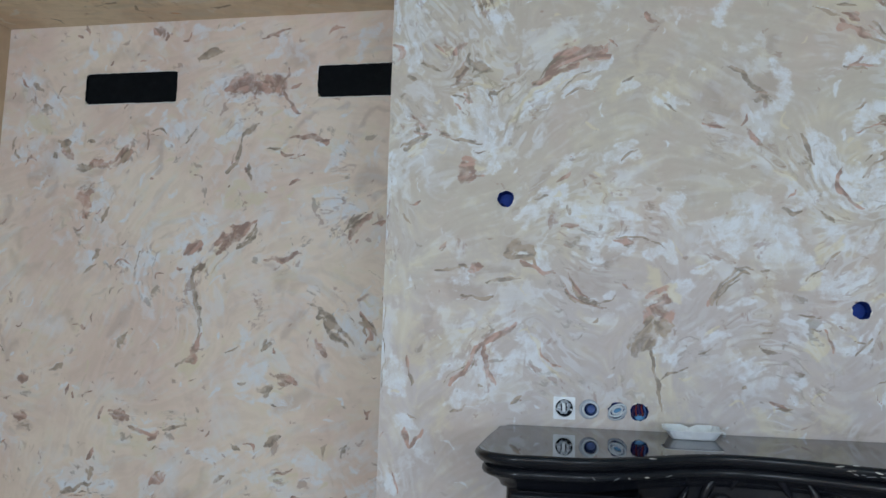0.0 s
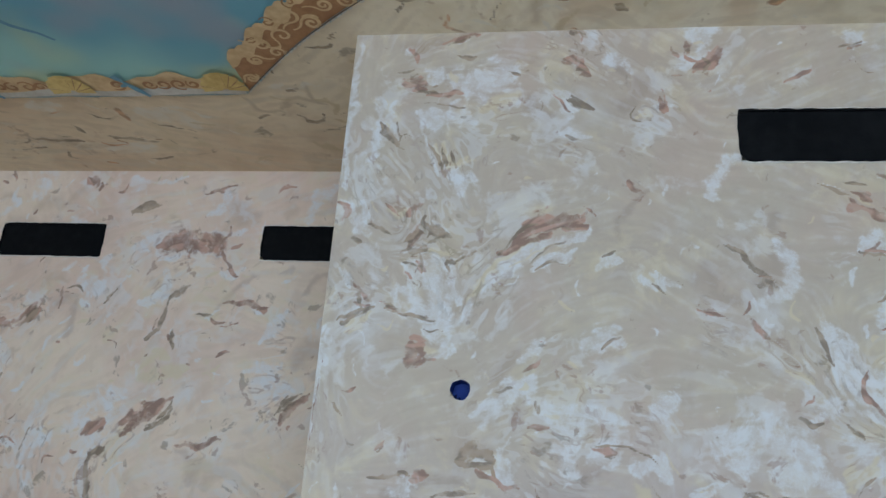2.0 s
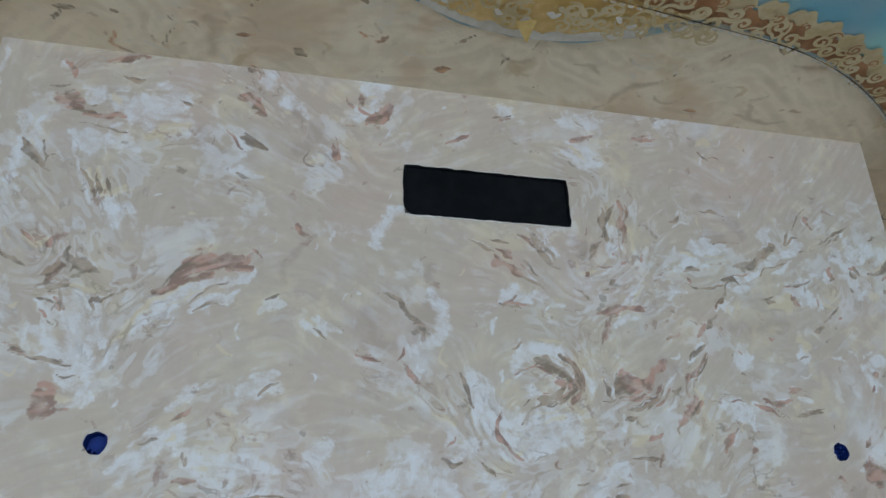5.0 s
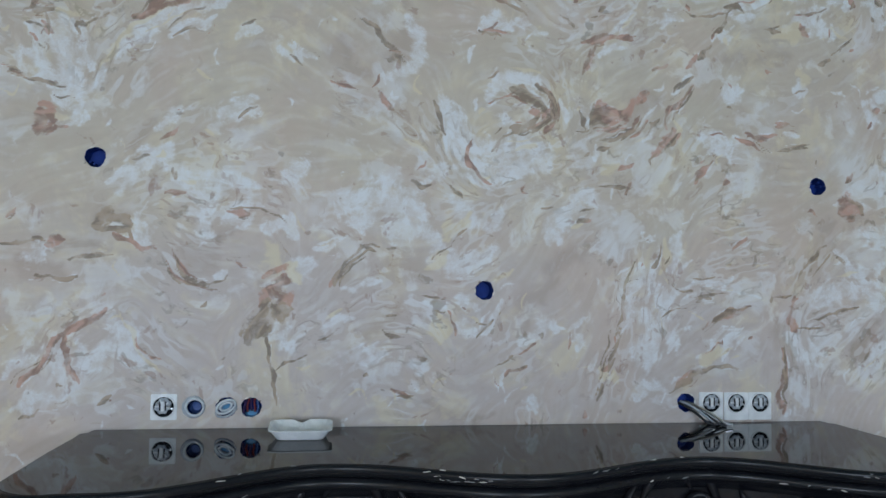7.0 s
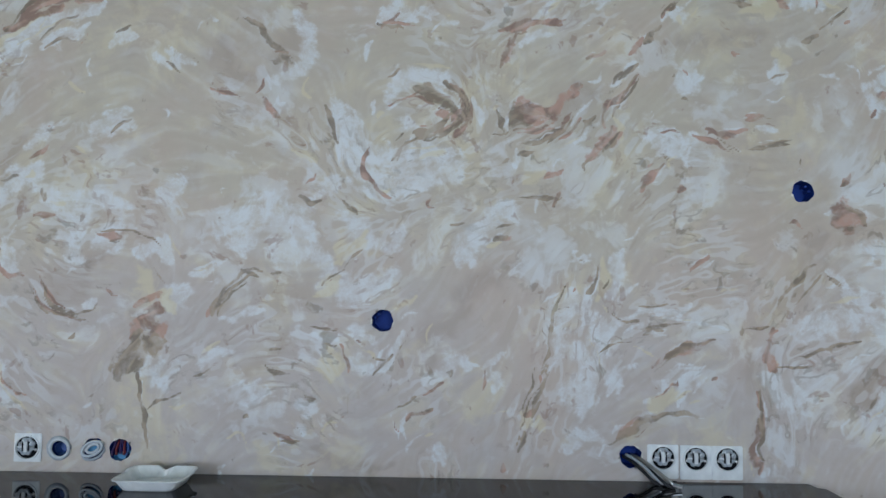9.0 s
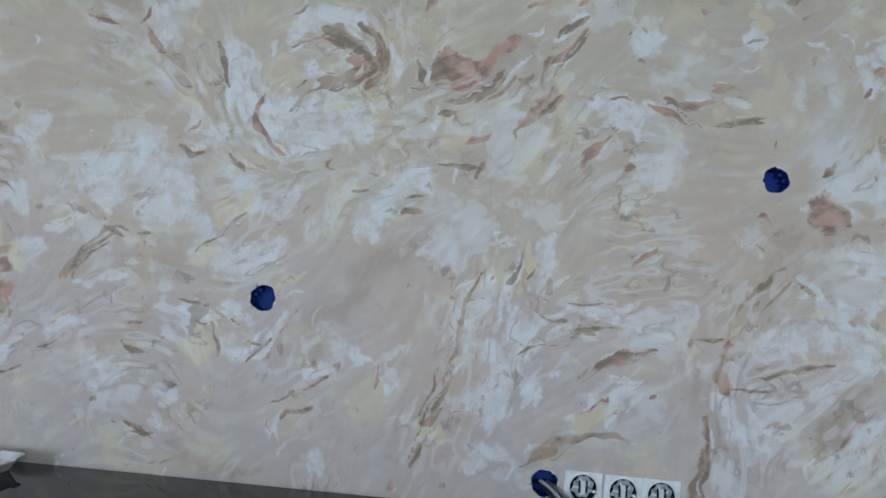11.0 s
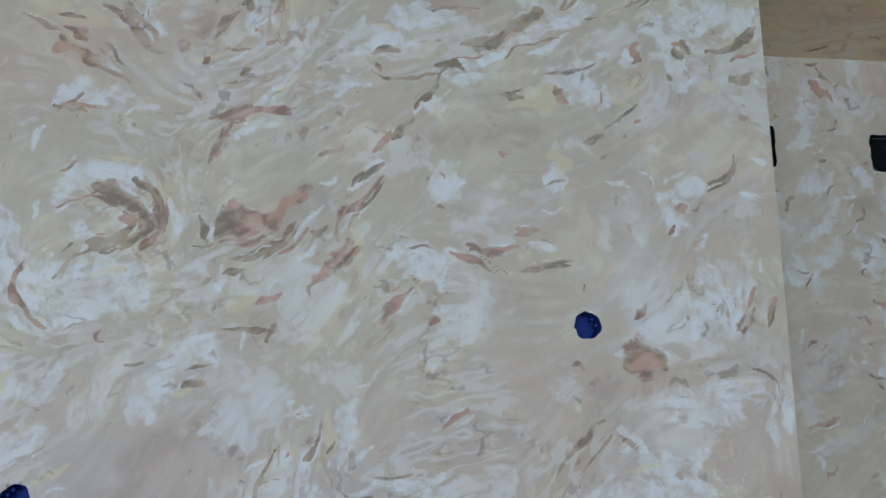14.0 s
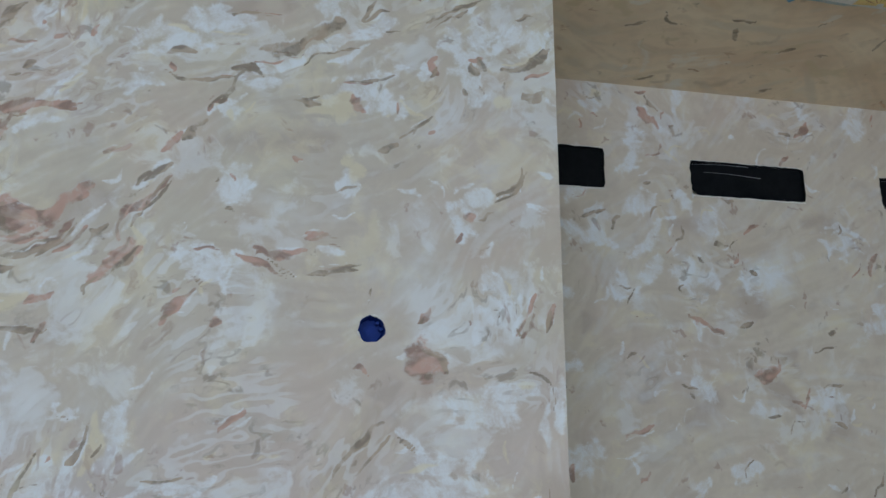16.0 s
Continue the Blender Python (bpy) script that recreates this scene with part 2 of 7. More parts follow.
def box(x0, x1, y0, y1, z0, z1, bevel=0.0, bm=None):
    bm = bm or bmesh.new()
    made = bmesh.ops.create_cube(bm, size=1.0)["verts"]
    for v in made:
        v.co = Vector(((x0 + x1) / 2 + v.co.x * (x1 - x0), (y0 + y1) / 2 + v.co.y * (y1 - y0), (z0 + z1) / 2 + v.co.z * (z1 - z0)))
    if bevel:
        edges = list({e for v in made for e in v.link_edges})
        bmesh.ops.bevel(bm, geom=edges, offset=bevel, segments=2, affect="EDGES")
    return bm


def rows_to_faces(bm, rows, closed=True):
    for a, b in zip(rows, rows[1:]):
        n = len(a)
        for i in range(n if closed else n - 1):
            bm.faces.new((a[i], a[(i + 1) % n], b[(i + 1) % n], b[i]))


def lathe(profile, n=28, wobble=0.0, rng=None, bm=None, cap_last=True):
    """Turned about y, towards the viewer at -y. profile: (radius, y)."""
    bm = bm or bmesh.new()
    jag = [1 + (rng.uniform(-wobble, wobble) if rng else 0) for _ in range(n)]
    rows = [[bm.verts.new((r * jag[i] * math.cos(2 * math.pi * i / n), y, r * jag[i] * math.sin(2 * math.pi * i / n))) for i in range(n)] for r, y in profile]
    rows_to_faces(bm, rows)
    if cap_last:
        bm.faces.new(rows[-1])
    return bm


def tube(points, radius, n=8, bm=None, closed=False, taper=None):
    """A round rod along points."""
    bm = bm or bmesh.new()
    pts = [Vector(p) for p in points]
    rows = []
    for i, p in enumerate(pts):
        nxt = pts[(i + 1) % len(pts)] if closed else pts[min(i + 1, len(pts) - 1)]
        prv = pts[i - 1] if closed else pts[max(i - 1, 0)]
        way = (nxt - prv).normalized()
        side = way.cross(Vector((0.13, 0.31, 0.94))).normalized()
        up = side.cross(way)
        r = radius * (taper(i / max(1, len(pts) - 1)) if taper else 1.0)
        rows.append([bm.verts.new(p + side * r * math.cos(2 * math.pi * k / n) + up * r * math.sin(2 * math.pi * k / n)) for k in range(n)])
    if closed:
        rows.append(rows[0])
    rows_to_faces(bm, rows)
    if not closed:
        bm.faces.new(rows[0]), bm.faces.new(rows[-1])
    return bm


def spiral(cx, cy, r0, r1, a0, turns, n=36):
    """Points of a flat scroll."""
    return [(cx + (r0 + (r1 - r0) * k / n) * math.cos(a0 + turns * 2 * math.pi * k / n), cy + (r0 + (r1 - r0) * k / n) * math.sin(a0 + turns * 2 * math.pi * k / n)) for k in range(n + 1)]


# ---- brush strokes ----
class Canvas:
    """Fields for the brush strokes of one painted surface; positive inside a stroke."""

    def __init__(self, us, vs, seed):
        self.us, self.vs = us, vs
        self.u, self.v = np.meshgrid(us, vs)
        rng = np.random.default_rng(seed)
        self.du = self.waves(rng, 0.07) * 0.010 + self.waves(rng, 0.032) * 0.011 + self.waves(rng, 0.014) * 0.005
        self.dv = self.waves(rng, 0.07) * 0.010 + self.waves(rng, 0.032) * 0.011 + self.waves(rng, 0.014) * 0.005
        self.field = {k: np.full(self.u.shape, -2.0, np.float32) for k in "wyrots"}
        self.rng, self.trail = rng, []

    def waves(self, rng, cell):
        """Smooth noise from -1 to 1, with bumps of one cell."""
        a, b = (self.u - self.us[0]) / cell, (self.v - self.vs[0]) / cell
        table = rng.uniform(-1, 1, (int(b.max()) + 2, int(a.max()) + 2))
        i, j = a.astype(int), b.astype(int)
        fa, fb = a - i, b - j
        fa, fb = fa * fa * (3 - 2 * fa), fb * fb * (3 - 2 * fb)
        return (table[j, i] * (1 - fa) + table[j, i + 1] * fa) * (1 - fb) + (table[j + 1, i] * (1 - fa) + table[j + 1, i + 1] * fa) * fb

    def line(self, colour, width, *flat):
        self.brush(colour, width, *flat, company=0)

    def brush(self, colour, width, *flat, company=2):
        """A stroke and the thinner ones that the brush drags along beside it."""
        self.stroke(colour, width, *flat)
        pts = np.array(flat, float).reshape(-1, 2)
        way = pts[-1] - pts[0]
        size = float(np.linalg.norm(way)) + 1e-6
        for p, q in zip(pts, pts[1:]):
            for f in np.linspace(0, 1, max(2, int(np.linalg.norm(q - p) / 0.02))):
                self.trail.append((*(p + (q - p) * f), *(q - p)))
        if colour in "ts" or size < 0.02 or not company:
            return
        side = np.array((-way[1], way[0])) / size
        for _ in range(company):
            off = self.rng.choice((-1, 1)) * width * self.rng.uniform(0.45, 1.0)
            a, b = sorted(self.rng.uniform(-0.15, 1.15, 2))
            if b - a < 0.3:
                continue
            other = self.rng.choice(list("wwyroo" if colour == "w" else "wwwyo" if colour == "r" else "wwwyr"))
            thin = min(width * 0.35, 0.012) * self.rng.uniform(0.5, 1.2) * (1.3 if other == "w" else 0.7)
            line = []
            for f in np.linspace(a, b, 4):
                k = np.clip(f, 0, 1) * (len(pts) - 1)
                i = min(int(k), len(pts) - 2)
                line.append(pts[i] + (pts[i + 1] - pts[i]) * (k - i) + way * (f - np.clip(f, 0, 1)) + side * (off + self.rng.normal(0, 0.0025)))
            self.stroke(other, thin, *np.concatenate(line))

    def flow(self, lean, swing, coarse):
        """Noise smeared along the brush's direction at three widths, each about 0.5 on average, and how busy the painting is."""
        cell = 0.03
        gu, gv = np.arange(self.us[0] - cell, self.us[-1] + 2 * cell, cell), np.arange(self.vs[0] - cell, self.vs[-1] + 2 * cell, cell)
        U, V = np.meshgrid(gu, gv)
        plain_rng = np.random.default_rng(77)
        table = plain_rng.normal(0, 1, (3, 12, 12))
        drift = sum(np.sin(U * table[0, i, 0] * 2.2 + V * table[0, i, 1] * 2.2 + table[0, i, 2] * 3) for i in range(5)) / 2.2
        angle = lean + swing * drift
        c, s, busy = 0.10 * np.cos(2 * angle), 0.10 * np.sin(2 * angle), np.zeros_like(U)
        for x, y, dx, dy in self.trail:
            i0, i1 = np.searchsorted(gu, (x - 0.16, x + 0.16))
            j0, j1 = np.searchsorted(gv, (y - 0.16, y + 0.16))
            box_ = (slice(j0, j1), slice(i0, i1))
            near = np.exp(-((U[box_] - x) ** 2 + (V[box_] - y) ** 2) / (2 * 0.045 ** 2))
            t2 = 2 * math.atan2(dy, dx)
            c[box_] += near * math.cos(t2)
            s[box_] += near * math.sin(t2)
            busy[box_] += near
        size = np.hypot(c, s) + 1e-6
        c, s = c / size, s / size

        def sample(grid, u, v):
            a, b = np.clip((u - gu[0]) / cell, 0, len(gu) - 1.001), np.clip((v - gv[0]) / cell, 0, len(gv) - 1.001)
            i, j = a.astype(int), b.astype(int)
            fa, fb = a - i, b - j
            return (grid[j, i] * (1 - fa) + grid[j, i + 1] * fa) * (1 - fb) + (grid[j + 1, i] * (1 - fa) + grid[j + 1, i + 1] * fa) * fb

        tables = [(0.040, plain_rng.normal(0, 1, (256, 256))), (0.013, plain_rng.normal(0, 1, (512, 512))), (0.0055, plain_rng.normal(0, 1, (1024, 1024)))]

        def speck(k, u, v):
            step, grid = tables[k]
            n = grid.shape[0]
            a, b = u / (step * coarse) + 500, v / (step * coarse) + 500
            i, j = a.astype(int), b.astype(int)
            fa, fb = a - i, b - j
            i0, j0, i1, j1 = i % n, j % n, (i + 1) % n, (j + 1) % n
            return (grid[j0, i0] * (1 - fa) + grid[j0, i1] * fa) * (1 - fb) + (grid[j1, i0] * (1 - fa) + grid[j1, i1] * fa) * fb

        total = [speck(k, self.u, self.v) for k in range(3)]
        for sign in (1, -1):
            u, v = self.u.copy(), self.v.copy()
            half = 0.5 * np.arctan2(sample(s, u, v), sample(c, u, v))
            du, dv = sign * np.cos(half), sign * np.sin(half)
            for k in range(9):
                u, v = u + du * 0.006 * coarse, v + dv * 0.006 * coarse
                half = 0.5 * np.arctan2(sample(s, u, v), sample(c, u, v))
                nu, nv = np.cos(half), np.sin(half)
                turn = np.where(nu * du + nv * dv < 0, -1.0, 1.0)
                du, dv = nu * turn, nv * turn
                for q in range(3):
                    if k < (9, 7, 5)[q]:
                        total[q] += speck(q, u, v)
        made = [0.5 + 0.17 * (f - f.mean()) / f.std() for f in total]
        return np.stack((*made, np.clip(sample(busy, self.u, self.v) / 3.0, 0, 1)), -1)

    def stroke(self, colour, width, *flat):
        pts = [np.array(flat[i:i + 2], float) for i in range(0, len(flat), 2)]
        for _ in range(2):  # round the corners
            if len(pts) > 2:
                cut = [pts[0]]
                for p, q in zip(pts, pts[1:]):
                    cut += [p * 0.75 + q * 0.25, p * 0.25 + q * 0.75]
                pts = cut + [pts[-1]]
        reach = width * 1.3 + 0.02
        lo, hi = np.min(pts, 0) - reach, np.max(pts, 0) + reach
        i0, i1 = np.searchsorted(self.us, (lo[0], hi[0]))
        j0, j1 = np.searchsorted(self.vs, (lo[1], hi[1]))
        if i1 <= i0 or j1 <= j0:
            return
        cut = (slice(j0, j1), slice(i0, i1))
        k = min(1.0, 0.35 + width / 0.035)
        u, v = self.u[cut] + self.du[cut] * k, self.v[cut] + self.dv[cut] * k
        best = np.full(u.shape, -2.0)
        total = sum(np.linalg.norm(q - p) for p, q in zip(pts, pts[1:])) + 1e-6
        gone = 0.0
        for p, q in zip(pts, pts[1:]):
            d = q - p
            size = np.linalg.norm(d) + 1e-6
            s = np.clip(((u - p[0]) * d[0] + (v - p[1]) * d[1]) / size ** 2, 0, 1)
            away = np.hypot(u - p[0] - s * d[0], v - p[1] - s * d[1])
            half = width / 2 * (0.55 + 0.6 * np.sin(np.pi * np.clip((gone + s * size) / total, 0.02, 0.98)))
            best = np.maximum(best, 1 - away / half)
            gone += size
        self.field[colour][cut] = np.maximum(self.field[colour][cut], np.maximum(best, -2.0))


def painted_sheet(name, us, vs, place, strokes, mat, seed, gaps=(), rounds=(), lean=0.6, swing=0.7, coarse=1.0, scatter=()):
    """A painted surface as a fine sheet with openings. place(u, v): arrays of x, y, z."""
    canvas = Canvas(us, vs, seed)
    strokes(canvas.brush, canvas.line)
    if scatter:  # many small dabs of the brush
        rng = np.random.default_rng(seed + 100)
        for low, longest, widest, colours in [kind[1:] for kind in scatter for _ in range(kind[0])]:
            u, v = rng.uniform(us[0], us[-1]), rng.uniform(low, vs[-1])
            size, a, bow = longest * rng.uniform(0.25, 1.0), lean + rng.normal(0, 0.75), rng.normal(0, 0.55)
            du, dv = size * math.cos(a) / 2, size * math.sin(a) / 2
            canvas.stroke(str(rng.choice(list(colours))), widest * rng.uniform(0.3, 1.0), u - du, v - dv, u - dv * bow, v + du * bow, u + du, v + dv)
    nu, nv = len(us), len(vs)
    co = np.stack(place(canvas.u, canvas.v), -1).reshape(-1, 3)
    ids = np.arange(nu * nv).reshape(nv, nu)
    quads = np.stack((ids[:-1, :-1], ids[:-1, 1:], ids[1:, 1:], ids[1:, :-1]), -1).reshape(-1, 4)
    cu = ((us[:-1] + us[1:]) / 2)[None, :] + 0 * vs[:-1, None]
    cv = ((vs[:-1] + vs[1:]) / 2)[:, None] + 0 * us[None, :-1]
    keep = np.ones(cu.shape, bool)
    for a, b, c, d in gaps:
        keep &= ~((cu > a) & (cu < b) & (cv > c) & (cv < d))
    for a, c, r in rounds:
        keep &= np.hypot(cu - a, cv - c) > r
    quads = quads[keep.reshape(-1)]
    for a, c, r in rounds:  # a rough round edge
        away, turn = np.hypot(canvas.u - a, canvas.v - c), np.arctan2(canvas.v - c, canvas.u - a)
        near = (np.abs(away - r) < 0.0031).reshape(-1)
        want = (r * (1 + 0.04 * np.sin(turn * 3 + a * 40) + 0.03 * np.sin(turn * 7 + c * 50))).reshape(-1)[near]
        co[near, 0], co[near, 2] = a + want * np.cos(turn.reshape(-1)[near]), c + want * np.sin(turn.reshape(-1)[near])
    mesh = bpy.data.meshes.new(name)
    mesh.vertices.add(len(co)), mesh.vertices.foreach_set("co", co.astype(np.float32).ravel())
    mesh.loops.add(quads.size), mesh.loops.foreach_set("vertex_index", quads.astype(np.int32).ravel())
    mesh.polygons.add(len(quads))
    mesh.polygons.foreach_set("loop_start", np.arange(0, quads.size, 4, dtype=np.int32))
    mesh.update(calc_edges=True)
    f = canvas.field
    for key, layers in (("paint_a", "wyro"), ("paint_b", "tstt")):
        data = np.stack([f[k] for k in layers], -1).reshape(-1).astype(np.float32)
        mesh.attributes.new(key, "FLOAT_COLOR", "POINT").data.foreach_set("color", data)
    mesh.attributes.new("flow", "FLOAT_COLOR", "POINT").data.foreach_set("color", canvas.flow(lean, swing, coarse).reshape(-1).astype(np.float32))
    mesh.materials.append(mat)
    return tagged(new(name, mesh), kind="structure")


def lines(a, b, step, *extra):
    """Grid lines from a to b with some lines set exactly."""
    got = np.linspace(a, b, max(2, int(round((b - a) / step)) + 1))
    for e in extra:
        got[np.argmin(np.abs(got - e))] = e
    return got


# ---- structure ----
floor = part("floor", box(X0, X1, Y0, Y1 + 0.05, -0.1, 0.0), floor_pale)
tagged(floor, "pale unseen floor, lightened to bounce light onto the ceiling", "floor", kind="structure")
VENTS = ((0.478, 0.930, 2.284, 2.421),)
BACK_VENTS_LEFT = ((-2.146, -1.708, 2.303, 2.435), (-1.057, -0.612, 2.303, 2.435))
BACK_VENTS_RIGHT = ((2.005, 2.441, 2.304, 2.434), (2.746, 3.157, 2.303, 2.416), (3.457, 3.87, 2.300, 2.408))
BOXES = ((-0.170, 1.705), (0.739, 1.413), (1.628, 1.698))
LOW_BOXES = ((0.064, 1.137), (0.135, 1.136), (0.191, 1.135), (1.262, 1.138))
OUTLETS = ((-0.003, 1.138), (1.328, 1.137), (1.396, 1.136), (1.461, 1.136))


def breast_strokes(b, d):
    b("r", 0.016, -0.099, 2.028, -0.056, 2.053, 0.019, 2.080)
    b("w", 0.032, -0.122, 1.954, -0.080, 2.003, 0.007, 2.052)
    b("w", 0.033, -0.312, 1.994, -0.280, 1.931)
    b("w", 0.033, -0.252, 2.011, -0.243, 1.920)
    b("w", 0.025, -0.210, 2.014, -0.201, 1.936)
    b("w", 0.043, -0.290, 1.891, -0.224, 1.882, -0.234, 1.829)
    b("o", 0.018, -0.314, 2.043, -0.296, 2.034)
    b("o", 0.007, -0.331, 2.012, -0.276, 1.996)
    b("o", 0.006, -0.356, 1.887, -0.308, 1.884, -0.260, 1.873)
    b("r", 0.025, -0.300, 1.813, -0.286, 1.769, -0.256, 1.783)
    b("y", 0.018, -0.275, 1.795, -0.233, 1.797)
    b("w", 0.018, -0.259, 1.848, -0.209, 1.824)
    b("w", 0.013, -0.245, 1.790, -0.184, 1.799)
    b("w", 0.046, -0.124, 1.639, -0.070, 1.693, -0.009, 1.729)
    b("w", 0.031, -0.035, 1.774, 0.014, 1.816)
    b("w", 0.029, -0.007, 1.683, 0.101, 1.647)
    b("o", 0.007, -0.001, 1.683, 0.006, 1.664)
    b("r", 0.009, -0.012, 1.624, 0.032, 1.629)
    b("w", 0.032, 0.116, 1.821, 0.179, 1.857)
    b("t", 0.033, 0.136, 1.782, 0.168, 1.803)
    b("o", 0.021, -0.164, 1.554, -0.128, 1.587, -0.109, 1.568)
    b("o", 0.009, -0.151, 1.541, -0.126, 1.538, -0.090, 1.562)
    b("w", 0.028, -0.079, 1.582, -0.058, 1.511)
    b("r", 0.010, -0.126, 1.529, -0.089, 1.517, -0.039, 1.496)
    b("r", 0.022, -0.264, 1.507, -0.235, 1.520)
    b("o", 0.009, -0.365, 1.507, -0.271, 1.513)
    b("o", 0.008, -0.221, 1.469, -0.167, 1.483, -0.131, 1.484)
    b("s", 0.056, -0.316, 1.467, -0.268, 1.443)
    b("o", 0.010, -0.291, 1.430, -0.231, 1.418, -0.196, 1.429)
    b("w", 0.032, -0.305, 1.474, -0.269, 1.468)
    b("s", 0.103, 0.074, 1.501, 0.049, 1.475)
    b("o", 0.006, 0.011, 1.487, 0.025, 1.448, 0.089, 1.417)
    b("r", 0.007, -0.007, 1.461, 0.026, 1.429, 0.096, 1.404)
    b("w", 0.016, 0.101, 1.436, 0.126, 1.457)
    b("r", 0.010, 0.122, 1.588, 0.174, 1.583)
    b("o", 0.005, 0.128, 1.595, 0.173, 1.594)
    b("w", 0.040, 0.123, 1.562, 0.161, 1.596)
    b("w", 0.030, 0.265, 1.586, 0.286, 1.533)
    b("y", 0.053, 0.227, 1.518, 0.255, 1.466)
    b("r", 0.016, 0.210, 1.438, 0.255, 1.452, 0.268, 1.466)
    b("r", 0.035, 0.205, 1.385, 0.230, 1.406, 0.263, 1.379)
    b("o", 0.045, 0.244, 1.353, 0.264, 1.360)
    b("o", 0.037, 0.182, 1.280, 0.200, 1.326, 0.224, 1.372)
    b("w", 0.037, 0.233, 1.293, 0.271, 1.320)
    b("o", 0.007, 0.220, 1.293, 0.232, 1.241, 0.242, 1.188, 0.252, 1.143)
    b("r", 0.010, -0.251, 1.291, -0.204, 1.317, -0.133, 1.356)
    b("r", 0.014, -0.253, 1.291, -0.261, 1.241, -0.312, 1.191)
    b("r", 0.010, -0.214, 1.266, -0.219, 1.228, -0.187, 1.190)
    b("w", 0.052, -0.238, 1.279, -0.230, 1.215)
    b("w", 0.044, -0.183, 1.228, -0.118, 1.292)
    b("w", 0.040, -0.120, 1.343, -0.088, 1.292, -0.074, 1.241, -0.036, 1.215)
    b("r", 0.008, -0.069, 1.292, -0.044, 1.260, -0.019, 1.247)
    b("s", 0.085, -0.323, 1.316, -0.298, 1.291)
    b("w", 0.030, -0.342, 1.222, -0.285, 1.266)
    b("w", 0.031, -0.246, 1.165, -0.211, 1.178)
    b("o", 0.008, -0.144, 1.146, -0.120, 1.158)
    b("o", 0.009, 0.421, 2.060, 0.455, 2.045, 0.497, 2.006, 0.525, 1.986)
    b("o", 0.020, 0.497, 1.974, 0.525, 1.975)
    b("w", 0.017, 0.235, 1.982, 0.269, 1.950)
    b("w", 0.017, 0.255, 1.997, 0.322, 1.954)
    b("r", 0.009, 0.363, 1.901, 0.390, 1.892)
    b("r", 0.013, 0.465, 1.886, 0.500, 1.853)
    b("t", 0.016, 0.377, 1.881, 0.432, 1.850)
    b("t", 0.017, 0.500, 1.853, 0.542, 1.814)
    b("w", 0.028, 0.624, 1.887, 0.646, 1.819, 0.661, 1.764)
    b("w", 0.045, 0.652, 1.833, 0.668, 1.750, 0.725, 1.711, 0.796, 1.702, 0.882, 1.731)
    b("w", 0.064, 0.710, 1.766, 0.795, 1.741, 0.882, 1.759)
    b("w", 0.037, 0.750, 1.915, 0.822, 1.948, 0.865, 1.929)
    b("o", 0.021, 0.808, 1.911, 0.858, 1.886, 0.880, 1.865)
    b("o", 0.013, 0.852, 1.807, 0.895, 1.838, 0.917, 1.874, 0.895, 1.909, 0.865, 1.929)
    b("r", 0.021, 0.881, 1.844, 0.902, 1.866)
    b("o", 0.008, 0.802, 1.805, 0.852, 1.817)
    b("r", 0.009, 0.924, 1.889, 0.917, 1.832)
    b("r", 0.007, 0.703, 1.779, 0.696, 1.737, 0.711, 1.703, 0.753, 1.681)
    b("o", 0.005, 0.760, 1.754, 0.773, 1.783, 0.787, 1.804)
    b("w", 0.074, 0.450, 1.618, 0.518, 1.634, 0.573, 1.595)
    b("w", 0.062, 0.505, 1.566, 0.574, 1.554)
    b("w", 0.035, 0.383, 1.596, 0.450, 1.605)
    b("w", 0.031, 0.642, 1.638, 0.712, 1.585)
    b("w", 0.031, 0.585, 1.678, 0.626, 1.721)
    b("y", 0.023, 0.629, 1.541, 0.657, 1.570, 0.698, 1.598)
    b("o", 0.007, 0.657, 1.528, 0.692, 1.571)
    b("w", 0.025, 0.734, 1.572, 0.769, 1.559)
    b("w", 0.051, 0.294, 1.440, 0.320, 1.467)
    b("w", 0.016, 0.332, 1.507, 0.411, 1.536)
    b("o", 0.011, 0.438, 1.523, 0.466, 1.503)
    b("o", 0.007, 0.374, 1.428, 0.393, 1.468, 0.439, 1.516)
    b("r", 0.008, 0.361, 1.414, 0.380, 1.441)
    b("t", 0.069, 0.494, 1.457, 0.603, 1.472)
    b("w", 0.013, 0.387, 1.414, 0.494, 1.430)
    b("o", 0.005, 0.583, 1.404, 0.646, 1.391)
    b("w", 0.016, 0.591, 1.383, 0.646, 1.377)
    b("w", 0.028, 0.673, 1.405, 0.715, 1.378)
    b("w", 0.035, 0.661, 1.323, 0.730, 1.310)
    b("o", 0.006, 0.724, 1.296, 0.765, 1.351)
    b("w", 0.017, 0.744, 1.310, 0.786, 1.393)
    b("y", 0.036, 0.619, 1.350, 0.633, 1.295)
    b("w", 0.024, 0.350, 1.307, 0.415, 1.348)
    b("o", 0.005, 0.337, 1.287, 0.390, 1.308)
    b("o", 0.005, 0.496, 1.355, 0.523, 1.356)
    b("o", 0.007, 0.490, 1.322, 0.510, 1.302, 0.537, 1.308)
    b("w", 0.027, 0.444, 1.241, 0.497, 1.268)
    b("w", 0.034, 0.566, 1.241, 0.607, 1.228)
    b("r", 0.012, 0.513, 1.174, 0.554, 1.158)
    b("o", 0.005, 0.527, 1.154, 0.574, 1.160)
    b("o", 0.011, 0.452, 1.201, 0.458, 1.208)
    b("w", 0.017, 0.566, 1.201, 0.581, 1.174)
    b("w", 0.017, 0.860, 1.159, 0.874, 1.117)
    b("y", 0.023, 1.025, 1.199, 1.040, 1.227)
    b("r", 0.013, 0.990, 1.102, 1.004, 1.123)
    b("o", 0.013, 1.211, 1.171, 1.264, 1.192, 1.317, 1.227)
